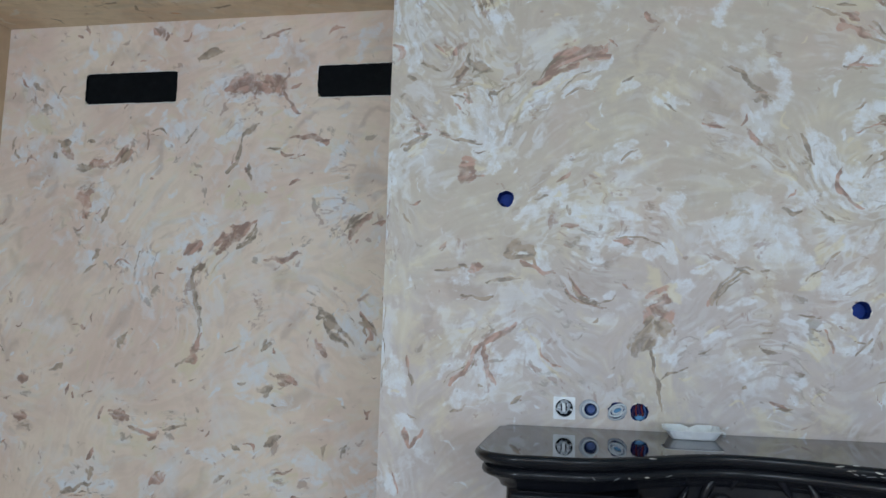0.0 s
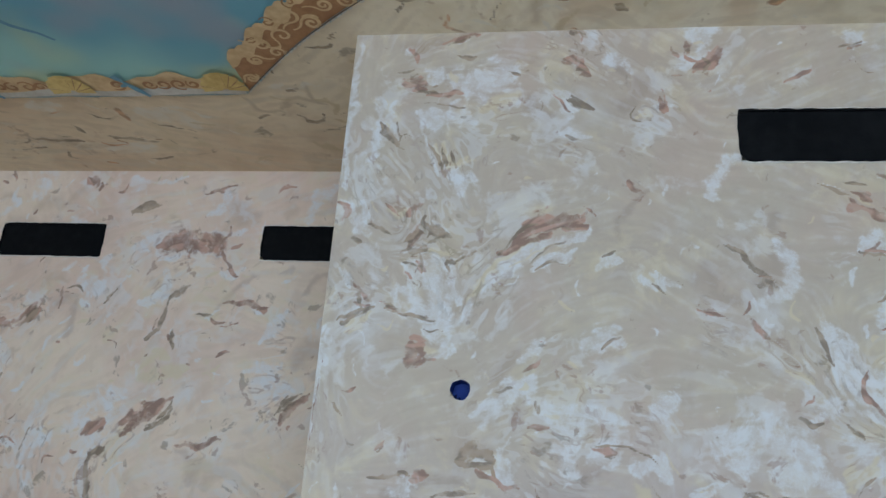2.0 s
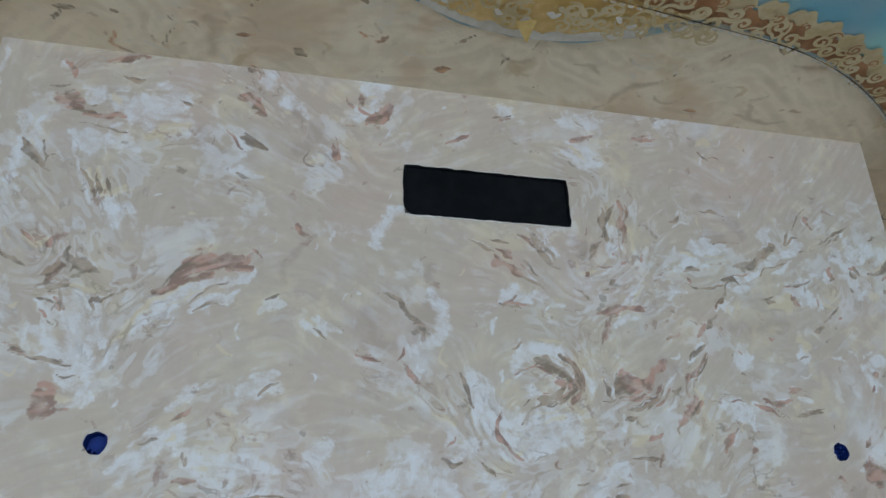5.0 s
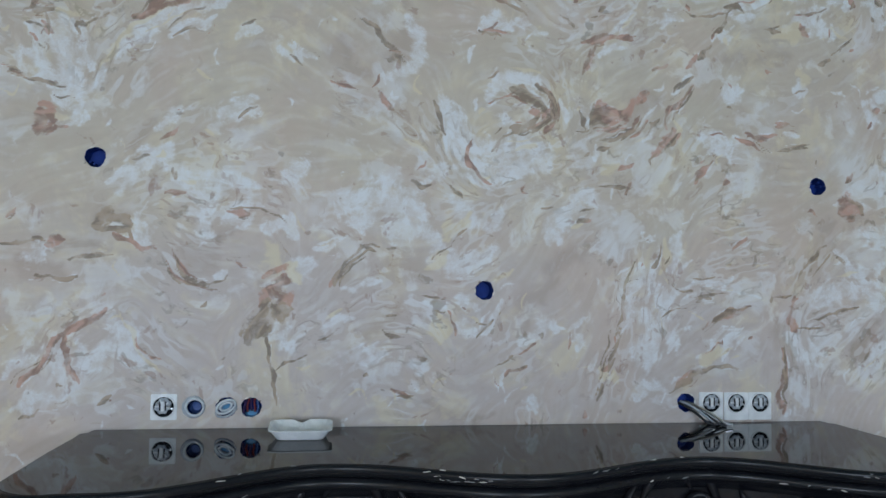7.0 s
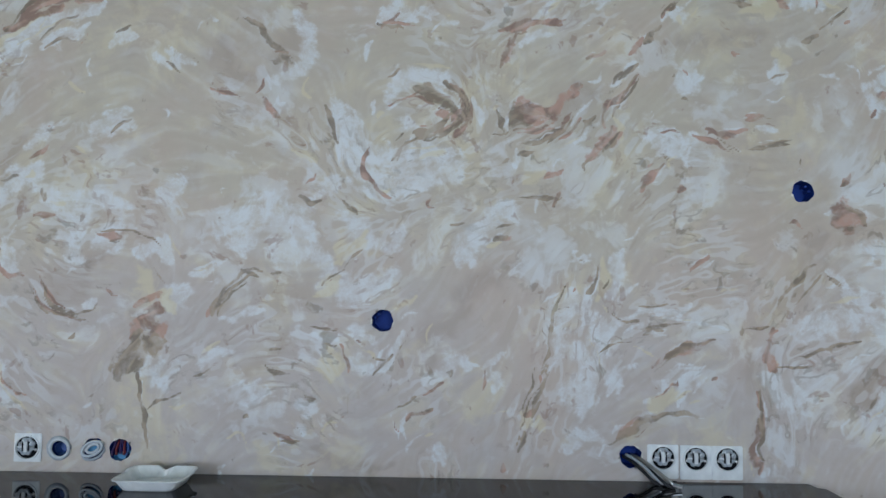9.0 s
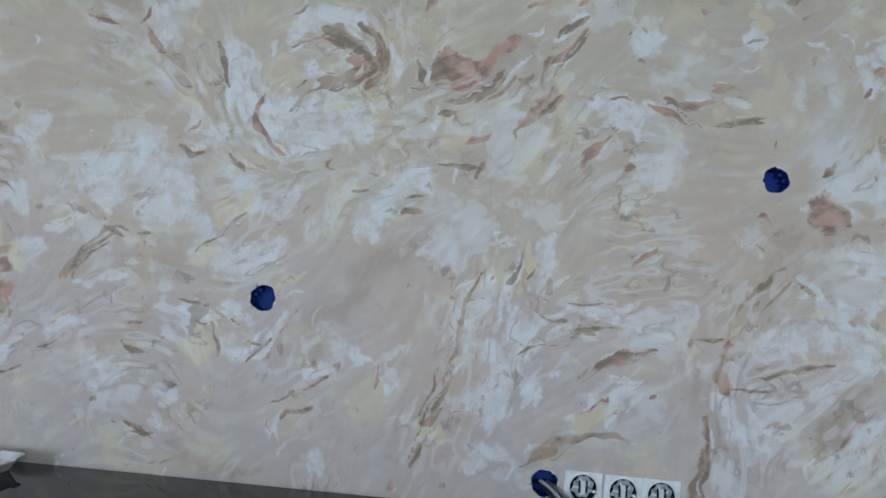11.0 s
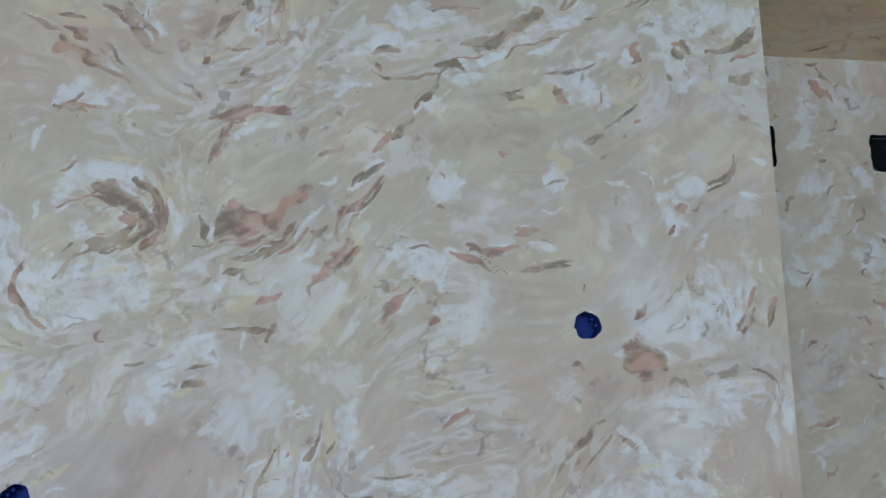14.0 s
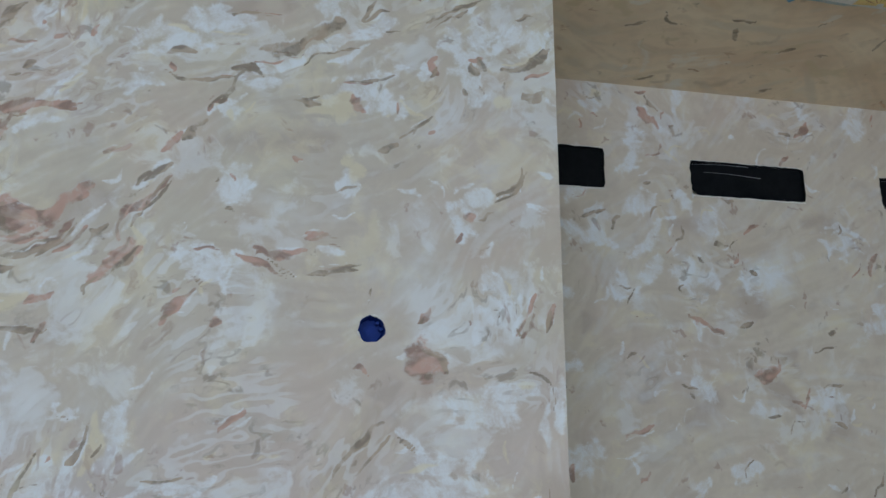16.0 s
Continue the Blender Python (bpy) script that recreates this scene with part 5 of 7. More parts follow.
    d("r", 0.006, 1.019, 1.822, 1.055, 1.828, 1.091, 1.838)
    d("r", 0.013, 1.182, 1.777, 1.204, 1.806, 1.217, 1.821)
    d("r", 0.009, 1.206, 1.855, 1.228, 1.890, 1.255, 1.916, 1.274, 1.931)
    d("o", 0.006, 1.229, 1.860, 1.242, 1.885)
    d("o", 0.009, 1.240, 1.941, 1.263, 1.962, 1.274, 1.972)
    d("o", 0.010, 1.291, 2.015, 1.310, 2.031)
    d("o", 0.008, 1.377, 2.159, 1.403, 2.166, 1.419, 2.150)
    d("o", 0.005, 1.329, 2.075, 1.348, 2.102, 1.378, 2.137)
    d("o", 0.020, 1.423, 2.201, 1.470, 2.226)
    d("w", 0.011, 1.424, 2.155, 1.455, 2.174, 1.465, 2.180)
    d("r", 0.010, 0.989, 1.959, 0.999, 2.000, 1.014, 2.037)
    d("r", 0.012, 0.981, 2.046, 1.008, 2.057, 1.041, 2.066)
    d("r", 0.006, 1.042, 2.048, 1.074, 2.063, 1.122, 2.069)
    d("o", 0.010, 0.825, 2.255, 0.834, 2.217, 0.852, 2.184, 0.868, 2.174)
    d("w", 0.023, 0.835, 2.250, 0.863, 2.218, 0.885, 2.197)
    d("r", 0.012, 0.705, 2.161, 0.742, 2.163, 0.781, 2.154)
    d("o", 0.005, 0.788, 2.170, 0.809, 2.155, 0.840, 2.125)
    d("r", 0.010, 1.072, 2.368, 1.081, 2.321, 1.088, 2.252)
    d("r", 0.009, 1.098, 2.358, 1.091, 2.310, 1.091, 2.275)
    d("o", 0.009, 1.063, 2.361, 1.027, 2.295, 1.020, 2.260)
    d("o", 0.014, 0.811, 1.914, 0.839, 1.905, 0.859, 1.891)
    d("r", 0.012, 0.887, 1.921, 0.903, 1.897, 0.900, 1.882)
    d("r", 0.008, 0.841, 1.819, 0.875, 1.829, 0.891, 1.849)
    d("o", 0.007, 0.793, 1.818, 0.823, 1.824, 0.850, 1.821)
    d("w", 0.015, 0.931, 1.888, 0.940, 1.850)
    d("o", 0.005, 0.981, 1.860, 0.995, 1.836)
    d("o", 0.005, 0.922, 2.117, 0.958, 2.087)
    d("w", 0.034, 1.370, 1.970, 1.381, 1.919)
    d("w", 0.021, 1.371, 1.955, 1.405, 1.982)
    d("r", 0.020, 1.589, 2.118, 1.610, 2.102)
    d("y", 0.026, 1.532, 2.088, 1.574, 2.117)
    d("o", 0.014, 1.643, 2.021, 1.665, 2.038)
    d("o", 0.011, 1.491, 2.119, 1.522, 2.109)
    d("w", 0.024, 1.601, 2.146, 1.637, 2.120)
    d("y", 0.018, 1.553, 2.105, 1.583, 2.093)
    d("o", 0.009, 1.803, 2.219, 1.807, 2.201)
    d("w", 0.027, 1.796, 2.195, 1.808, 2.138)
    d("o", 0.010, 1.867, 2.198, 1.913, 2.218, 1.951, 2.262)
    d("o", 0.010, 1.908, 2.154, 1.948, 2.167)
    d("o", 0.015, 1.545, 2.265, 1.523, 2.246)
    d("o", 0.011, 1.429, 2.201, 1.481, 2.221)
    d("r", 0.012, 1.689, 2.357, 1.700, 2.345)
    d("r", 0.009, 1.715, 1.712, 1.731, 1.736)
    d("o", 0.004, 1.710, 1.707, 1.720, 1.722)
    d("r", 0.036, 1.706, 1.632, 1.745, 1.637)
    d("s", 0.025, 1.736, 1.655, 1.759, 1.627)
    d("r", 0.011, 1.903, 1.694, 1.922, 1.728)
    d("r", 0.009, 1.949, 1.699, 1.963, 1.734)
    d("o", 0.004, 1.944, 1.695, 1.958, 1.739)
    d("o", 0.004, 1.903, 1.689, 1.884, 1.709)
    d("r", 0.011, 1.430, 1.820, 1.459, 1.811, 1.498, 1.826)
    d("o", 0.004, 1.469, 1.791, 1.488, 1.782)
    d("o", 0.006, 1.522, 1.797, 1.556, 1.788, 1.605, 1.795)
    d("r", 0.007, 1.361, 1.695, 1.379, 1.700)
    d("w", 0.029, 1.326, 1.780, 1.382, 1.809)
    d("o", 0.004, 1.331, 1.770, 1.355, 1.751)
    d("t", 0.015, 1.624, 1.497, 1.662, 1.523, 1.683, 1.559)
    d("o", 0.006, 1.518, 1.851, 1.543, 1.864, 1.568, 1.857)
    d("w", 0.035, 1.773, 1.918, 1.780, 1.867)
    d("w", 0.020, 1.820, 1.727, 1.859, 1.708)
    d("w", 0.023, 1.560, 1.955, 1.595, 1.961)
    d("y", 0.012, 1.889, 1.595, 1.909, 1.602)
    d("o", 0.005, 1.911, 1.623, 1.940, 1.609)
    d("w", 0.016, 1.945, 1.567, 1.948, 1.504)
    d("o", 0.006, 1.848, 1.952, 1.893, 1.980, 1.906, 2.008)
    d("r", 0.007, 1.774, 1.856, 1.785, 1.877)
    d("r", 0.021, -0.070, 2.055, -0.028, 2.091, 0.021, 2.112, 0.090, 2.125)
    d("o", 0.007, -0.098, 2.026, -0.063, 2.084, -0.007, 2.113)
    d("w", 0.025, -0.021, 2.024, 0.048, 2.074, 0.103, 2.087)
    d("o", 0.007, -0.028, 2.009, 0.006, 2.038, 0.062, 2.073)
    d("o", 0.005, 0.013, 2.008, 0.061, 2.015)
    d("o", 0.012, -0.270, 2.075, -0.257, 2.121, -0.227, 2.082)
    d("o", 0.008, -0.328, 2.062, -0.300, 2.091, -0.279, 2.114)
    d("o", 0.007, -0.283, 2.030, -0.274, 1.985)
    d("o", 0.006, -0.335, 2.039, -0.291, 2.045)
    d("w", 0.029, -0.261, 2.007, -0.230, 1.947, -0.235, 1.875)
    d("w", 0.020, -0.288, 1.963, -0.271, 1.889)
    d("w", 0.020, -0.203, 1.976, -0.187, 1.903)
    d("w", 0.017, -0.352, 1.934, -0.313, 1.875)
    d("w", 0.022, -0.213, 1.818, -0.198, 1.776)
    d("r", 0.025, -0.289, 1.804, -0.281, 1.783)
    d("r", 0.013, -0.274, 1.764, -0.225, 1.769)
    d("o", 0.007, -0.479, 1.855, -0.436, 1.884, -0.393, 1.891)
    d("y", 0.012, -0.457, 1.855, -0.400, 1.876)
    d("o", 0.007, -0.432, 1.935, -0.422, 1.891)
    d("o", 0.009, -0.364, 1.890, -0.350, 1.905)
    d("r", 0.026, -0.363, 2.512, -0.339, 2.520)
    d("r", 0.013, 0.048, 2.586, 0.099, 2.565, 0.128, 2.529)
    d("o", 0.006, 0.054, 2.459, 0.089, 2.440)
    d("r", 0.012, 0.376, 2.543, 0.412, 2.574, 0.434, 2.588)
    d("y", 0.016, -0.255, 2.304, -0.209, 2.269, -0.166, 2.291)
    d("o", 0.008, -0.248, 2.311, -0.232, 2.278)
    d("o", 0.009, -0.418, 2.370, -0.394, 2.344, -0.369, 2.318)
    d("w", 0.023, -0.421, 2.413, -0.403, 2.369)
    d("o", 0.008, -0.381, 2.393, -0.363, 2.342)
    d("o", 0.009, 0.431, 2.063, 0.467, 2.041, 0.513, 1.997)
    d("o", 0.007, 0.258, 1.968, 0.295, 1.939)
    d("w", 0.022, 0.272, 1.981, 0.290, 1.953)
    d("r", 0.011, 0.203, 2.234, 0.242, 2.199)
    d("r", 0.009, 0.357, 1.904, 0.418, 1.889)
    d("w", 0.035, 0.110, 1.830, 0.175, 1.837)
    d("w", 0.045, -0.102, 1.654, -0.049, 1.695, -0.009, 1.715)
    d("w", 0.025, 0.003, 1.656, 0.099, 1.650)
    d("o", 0.006, 0.010, 1.675, 0.007, 1.656)
    d("o", 0.007, -0.153, 1.562, -0.114, 1.531, -0.088, 1.557)
    d("o", 0.006, -0.153, 1.549, -0.120, 1.537)
    d("w", 0.015, -0.127, 1.552, -0.094, 1.570)
    d("r", 0.009, -0.114, 1.531, -0.075, 1.507, -0.036, 1.489)
    d("o", 0.007, -0.204, 1.471, -0.139, 1.480)
    d("r", 0.013, -0.271, 1.501, -0.232, 1.511)
    d("s", 0.031, -0.296, 1.456, -0.229, 1.427)
    d("o", 0.009, -0.242, 1.426, -0.196, 1.428)
    d("w", 0.015, -0.055, 1.564, -0.049, 1.501)
    d("o", 0.006, 0.249, 1.522, 0.277, 1.486)
    d("o", 0.008, 0.373, 1.418, 0.412, 1.478, 0.448, 1.503)
    d("r", 0.029, 0.232, 1.401, 0.268, 1.426)
    d("o", 0.006, 0.014, 1.453, 0.063, 1.419, 0.112, 1.402)
    d("r", 0.006, 0.145, 1.482, 0.174, 1.459)
    d("s", 0.062, 0.040, 1.491, 0.089, 1.480)
    d("w", 0.031, 0.419, 1.568, 0.479, 1.594)
    d("w", 0.017, 0.277, 1.596, 0.292, 1.535)
    d("o", 0.005, 0.167, 1.594, 0.228, 1.595, 0.264, 1.571)
    d("o", 0.005, -0.473, 1.663, -0.443, 1.636)
    d("w", 0.023, -0.525, 1.790, -0.494, 1.761)
    d("r", 0.009, 0.705, 1.770, 0.690, 1.737, 0.704, 1.706, 0.746, 1.680)
    d("r", 0.031, 1.040, 1.848, 1.071, 1.855)
    d("s", 0.027, 1.021, 1.836, 1.031, 1.842)
    d("r", 0.011, 1.080, 1.867, 1.119, 1.891)
    d("o", 0.005, 1.035, 1.795, 1.085, 1.809, 1.114, 1.832)
    d("o", 0.012, 0.806, 1.905, 0.840, 1.886, 0.872, 1.878)
    d("r", 0.010, 0.876, 1.835, 0.916, 1.849)
    d("o", 0.005, 0.794, 1.819, 0.837, 1.811, 0.887, 1.831)
    d("r", 0.008, 0.889, 1.921, 0.907, 1.891, 0.926, 1.860)
    d("r", 0.009, 0.854, 1.850, 0.870, 1.846)
    d("r", 0.012, 1.180, 1.770, 1.198, 1.797, 1.212, 1.819)
    d("o", 0.004, 1.162, 1.742, 1.185, 1.770)
    d("o", 0.007, 1.224, 1.930, 1.247, 1.958)
    d("r", 0.008, 1.301, 1.707, 1.314, 1.734, 1.328, 1.747)
    d("r", 0.007, 1.424, 1.814, 1.459, 1.822, 1.499, 1.820)
    d("o", 0.004, 1.445, 1.806, 1.480, 1.793)
    d("o", 0.004, 1.510, 1.795, 1.550, 1.788, 1.590, 1.796)
    d("r", 0.010, 1.517, 1.853, 1.546, 1.863)
    d("r", 0.028, 1.687, 1.632, 1.715, 1.644)
    d("s", 0.022, 1.725, 1.650, 1.746, 1.617)
    d("r", 0.010, 1.716, 1.725, 1.726, 1.736)
    d("t", 0.016, 1.662, 1.530, 1.699, 1.583)
    d("o", 0.005, 1.608, 1.456, 1.644, 1.509, 1.662, 1.530)
    d("r", 0.012, 1.557, 1.325, 1.560, 1.354)
    d("r", 0.009, 1.308, 1.322, 1.317, 1.342)
    d("o", 0.006, 1.332, 1.334, 1.370, 1.357, 1.408, 1.370, 1.427, 1.376)
    d("w", 0.024, 1.226, 1.493, 1.238, 1.534)
    d("y", 0.012, 1.195, 1.510, 1.207, 1.481)
    d("y", 0.019, 0.621, 1.360, 0.622, 1.310)
    d("o", 0.004, 0.580, 1.402, 0.632, 1.396)
    d("o", 0.007, 0.503, 1.309, 0.539, 1.307)
    d("w", 0.034, 0.903, 1.557, 0.910, 1.588)
    d("w", 0.027, 0.959, 1.608, 1.007, 1.642)
    d("r", 0.010, 0.991, 1.590, 1.006, 1.596)
    d("o", 0.004, 1.014, 1.684, 1.055, 1.682, 1.106, 1.678)
    d("w", 0.031, 0.473, 1.594, 0.533, 1.620)
    d("w", 0.031, 0.508, 1.566, 0.572, 1.555)
    d("t", 0.021, 0.390, 1.421, 0.424, 1.486, 0.453, 1.504)
    d("o", 0.005, 0.381, 1.410, 0.406, 1.459, 0.444, 1.488)


def back_strokes(b, d):
    b("o", 0.024, -2.260, 2.136, -2.213, 2.084)
    b("o", 0.022, -2.283, 2.085, -2.267, 2.059)
    b("r", 0.026, -2.110, 2.031, -1.985, 2.017)
    b("o", 0.022, -1.958, 2.029, -1.923, 2.091)
    b("o", 0.026, -1.616, 2.489, -1.511, 2.510)
    b("r", 0.077, -1.448, 2.344, -1.346, 2.378, -1.217, 2.361)
    b("w", 0.030, -1.211, 2.238, -1.111, 2.259)
    b("o", 0.013, -1.383, 2.131, -1.334, 2.167)
    b("o", 0.025, -1.415, 2.021, -1.381, 2.106)
    b("o", 0.015, -1.348, 1.971, -1.337, 2.008)
    b("r", 0.012, -1.130, 2.138, -1.004, 2.099)
    b("o", 0.009, -1.252, 2.080, -1.202, 2.079)
    b("r", 0.048, -2.124, 1.879, -2.093, 1.841)
    b("w", 0.048, -2.064, 1.829, -2.014, 1.879)
    b("w", 0.052, -1.727, 2.176, -1.672, 2.149)
    b("r", 0.027, -1.830, 2.641, -1.787, 2.613)
    b("w", 0.032, -2.047, 2.585, -2.015, 2.531)
    b("y", 0.066, -2.399, 2.243, -2.308, 2.189)
    b("r", 0.035, -1.584, 1.658, -1.560, 1.682)
    b("r", 0.045, -1.470, 1.682, -1.383, 1.719, -1.335, 1.767)
    b("o", 0.010, -1.355, 1.683, -1.308, 1.731, -1.297, 1.767)
    b("w", 0.063, -1.615, 1.730, -1.512, 1.742)
    b("w", 0.036, -1.688, 1.657, -1.611, 1.682)
    b("w", 0.022, -1.553, 1.586, -1.585, 1.490, -1.538, 1.373, -1.519, 1.280)
    b("o", 0.013, -1.570, 1.538, -1.556, 1.443, -1.524, 1.350)
    b("r", 0.022, -1.576, 1.185, -1.529, 1.244, -1.521, 1.303)
    b("r", 0.022, -1.165, 1.625, -1.117, 1.649)
    b("r", 0.024, -0.878, 1.732, -0.821, 1.790)
    b("w", 0.047, -0.968, 1.849, -0.870, 1.825)
    b("o", 0.012, -0.914, 1.732, -0.869, 1.802)
    b("o", 0.019, -1.033, 1.441, -0.921, 1.341, -0.859, 1.275)
    b("o", 0.014, -1.057, 1.441, -0.996, 1.419)
    b("w", 0.033, -0.923, 1.387, -0.873, 1.320)
    b("o", 0.018, -0.839, 1.366, -0.780, 1.345)
    b("w", 0.037, -0.830, 1.434, -0.783, 1.412)
    b("r", 0.023, -0.790, 1.300, -0.804, 1.367)
    b("r", 0.028, -1.013, 1.271, -0.976, 1.249)
    b("o", 0.019, -1.243, 1.264, -1.220, 1.288)
    b("o", 0.021, -1.245, 1.093, -1.208, 1.083)
    b("w", 0.071, -1.344, 1.101, -1.247, 1.127)
    b("w", 0.037, -1.219, 1.060, -1.145, 1.041)
    b("o", 0.023, -2.032, 1.618, -2.021, 1.643)
    b("w", 0.041, -2.108, 1.556, -2.044, 1.605)
    b("o", 0.020, -1.893, 1.257, -1.882, 1.281)
    b("r", 0.018, -2.366, 1.086, -2.336, 1.063)
    b("o", 0.015, -2.205, 1.128, -2.139, 1.154)
    b("r", 0.020, -1.909, 0.973, -1.843, 0.965)
    b("r", 0.015, -1.825, 0.908, -1.706, 0.879)
    b("w", 0.024, -1.810, 0.885, -1.695, 0.902)
    b("o", 0.011, -1.208, 0.870, -1.162, 0.906)
    b("o", 0.017, -2.090, 0.639, -1.974, 0.669)
    b("o", 0.015, -1.995, 0.748, -1.978, 0.715)
    b("w", 0.044, -2.105, 0.649, -1.948, 0.664)
    b("r", 0.024, -1.703, 0.674, -1.644, 0.734)
    b("o", 0.016, -1.430, 0.702, -1.394, 0.726)
    b("w", 0.057, -1.084, 0.800, -0.942, 0.786)
    b("y", 0.032, -1.176, 0.729, -1.082, 0.756)
    b("o", 0.011, -0.899, 0.854, -0.872, 0.866)
    b("w", 0.039, -2.479, 2.457, -2.412, 2.375)
    b("o", 0.025, -2.415, 2.402, -2.382, 2.361)
    b("y", 0.060, -1.444, 1.875, -1.396, 1.923)
    b("r", 0.028, 2.584, 2.584, 2.631, 2.538)
    b("w", 0.028, 2.641, 2.539, 2.689, 2.503)
    b("o", 0.019, 2.689, 2.503, 2.702, 2.534)
    b("y", 0.028, 2.409, 2.638, 2.427, 2.609)
    b("w", 0.036, 2.378, 2.594, 2.436, 2.580)
    b("r", 0.018, 3.152, 2.533, 3.201, 2.580)
    b("w", 0.031, 3.183, 2.610, 3.207, 2.622)
    b("o", 0.011, 3.089, 2.549, 3.130, 2.532)
    b("r", 0.010, 2.584, 2.425, 2.664, 2.441)
    b("o", 0.010, 2.361, 2.199, 2.437, 2.223)
    b("w", 0.023, 2.380, 2.210, 2.428, 2.232)
    b("w", 0.024, 2.694, 2.307, 2.728, 2.233)
    b("o", 0.018, 2.808, 2.130, 2.848, 2.140)
    b("o", 0.010, 2.745, 2.084, 2.763, 2.066)
    b("w", 0.052, 3.230, 2.148, 3.297, 2.171)
    b("r", 0.017, 3.365, 2.059, 3.399, 2.138)
    b("w", 0.084, 2.673, 2.043, 2.787, 2.012)
    b("w", 0.071, 2.906, 2.018, 3.032, 2.061)
    b("w", 0.047, 2.482, 2.016, 2.460, 1.944)
    b("y", 0.018, 2.513, 1.902, 2.587, 1.896)
    b("r", 0.017, 2.700, 1.901, 2.811, 1.852)
    b("o", 0.012, 2.871, 1.871, 2.911, 1.882)
    b("o", 0.009, 2.486, 1.764, 2.523, 1.782)
    b("o", 0.013, 2.662, 1.774, 2.681, 1.781)
    b("r", 0.023, 2.923, 1.715, 3.004, 1.743)
    b("o", 0.016, 3.297, 1.886, 3.318, 1.891)
    b("r", 0.011, 3.022, 1.648, 3.080, 1.640)
    b("w", 0.030, 2.884, 1.628, 2.998, 1.613)
    b("r", 0.014, 2.473, 1.541, 2.546, 1.566)
    b("w", 0.054, 2.720, 1.693, 2.755, 1.660)
    b("w", 0.048, 3.101, 1.649, 3.224, 1.668)
    b("o", 0.011, 3.171, 1.581, 3.208, 1.564)
    b("r", 0.019, 2.295, 1.461, 2.302, 1.415)
    b("o", 0.011, 3.162, 1.379, 3.184, 1.396)
    b("w", 0.053, 2.807, 1.429, 2.884, 1.446)
    d("o", 0.025, -2.341, 2.294, -2.320, 2.254)
    d("o", 0.033, -2.249, 2.115, -2.223, 2.135)
    d("r", 0.038, -2.242, 2.097, -2.197, 2.071)
    d("o", 0.032, -2.149, 2.006, -2.108, 2.011)
    d("r", 0.027, -2.081, 2.018, -2.041, 2.030)
    d("r", 0.024, -1.987, 2.042, -1.924, 2.104)
    d("w", 0.063, -1.755, 2.202, -1.699, 2.163)
    d("r", 0.058, -2.138, 1.879, -2.097, 1.892)
    d("r", 0.026, -2.106, 1.829, -2.087, 1.779)
    d("w", 0.058, -2.037, 1.829, -2.015, 1.891)
    d("o", 0.023, -1.415, 2.021, -1.392, 2.070, -1.377, 2.119)
    d("o", 0.012, -1.371, 2.143, -1.310, 2.196)
    d("r", 0.012, -1.167, 2.127, -1.080, 2.137, -1.004, 2.099)
    d("o", 0.018, -1.346, 1.947, -1.341, 1.996)
    d("o", 0.026, -2.032, 1.618, -2.018, 1.643)
    d("r", 0.040, -1.595, 1.634, -1.560, 1.682)
    d("r", 0.050, -1.444, 1.683, -1.407, 1.695)
    d("r", 0.022, -1.407, 1.695, -1.347, 1.755, -1.298, 1.778)
    d("o", 0.013, -1.379, 1.659, -1.306, 1.695, -1.296, 1.743)
    d("w", 0.055, -1.615, 1.730, -1.539, 1.754)
    d("y", 0.050, -1.441, 1.839, -1.340, 1.851)
    d("o", 0.021, -0.891, 1.743, -0.845, 1.778)
    d("r", 0.021, -0.844, 1.767, -0.810, 1.813)
    d("w", 0.033, -0.943, 1.837, -0.881, 1.790)
    d("r", 0.022, -1.226, 1.613, -1.152, 1.625, -1.104, 1.637)
    d("w", 0.023, -1.564, 1.562, -1.598, 1.490, -1.567, 1.419)
    d("o", 0.020, -1.574, 1.514, -1.554, 1.420, -1.523, 1.338)
    d("w", 0.015, -1.535, 1.326, -1.525, 1.256)
    d("r", 0.035, -1.563, 1.185, -1.529, 1.244)
    d("y", 0.054, -1.599, 1.149, -1.537, 1.174)
    d("o", 0.017, -1.626, 1.171, -1.577, 1.196)
    d("w", 0.080, -1.320, 1.102, -1.249, 1.150)
    d("o", 0.033, -1.245, 1.082, -1.208, 1.083)
    d("r", 0.042, -1.200, 1.152, -1.101, 1.110)
    d("w", 0.017, -1.341, 1.055, -1.242, 1.037, -1.145, 1.030)
    d("o", 0.024, -1.242, 1.241, -1.206, 1.265)
    d("r", 0.033, -1.014, 1.294, -0.975, 1.227)
    d("o", 0.021, -1.045, 1.441, -1.008, 1.419)
    d("o", 0.019, -1.006, 1.385, -0.944, 1.318, -0.894, 1.263)
    d("o", 0.016, -0.828, 1.389, -0.767, 1.323)
    d("w", 0.033, -0.898, 1.365, -0.825, 1.299)
    d("o", 0.021, -1.891, 1.233, -1.869, 1.282)
    d("r", 0.029, -2.365, 1.074, -2.311, 1.092)
    d("r", 0.037, -2.365, 0.941, -2.309, 0.932)
    d("r", 0.030, -1.894, 0.951, -1.828, 0.942)
    d("r", 0.017, -1.958, 0.936, -1.936, 0.984)
    d("o", 0.015, -1.825, 0.908, -1.771, 0.887)
    d("r", 0.019, -1.731, 0.866, -1.669, 0.892)
    d("o", 0.010, -1.658, 0.909, -1.557, 0.920)
    d("o", 0.021, -1.207, 0.859, -1.150, 0.907)
    d("o", 0.025, -1.989, 0.691, -1.986, 0.737)
    d("w", 0.044, -2.052, 0.653, -1.870, 0.675)
    d("o", 0.017, -2.116, 0.626, -2.051, 0.641)
    d("r", 0.025, -1.679, 0.687, -1.631, 0.724)
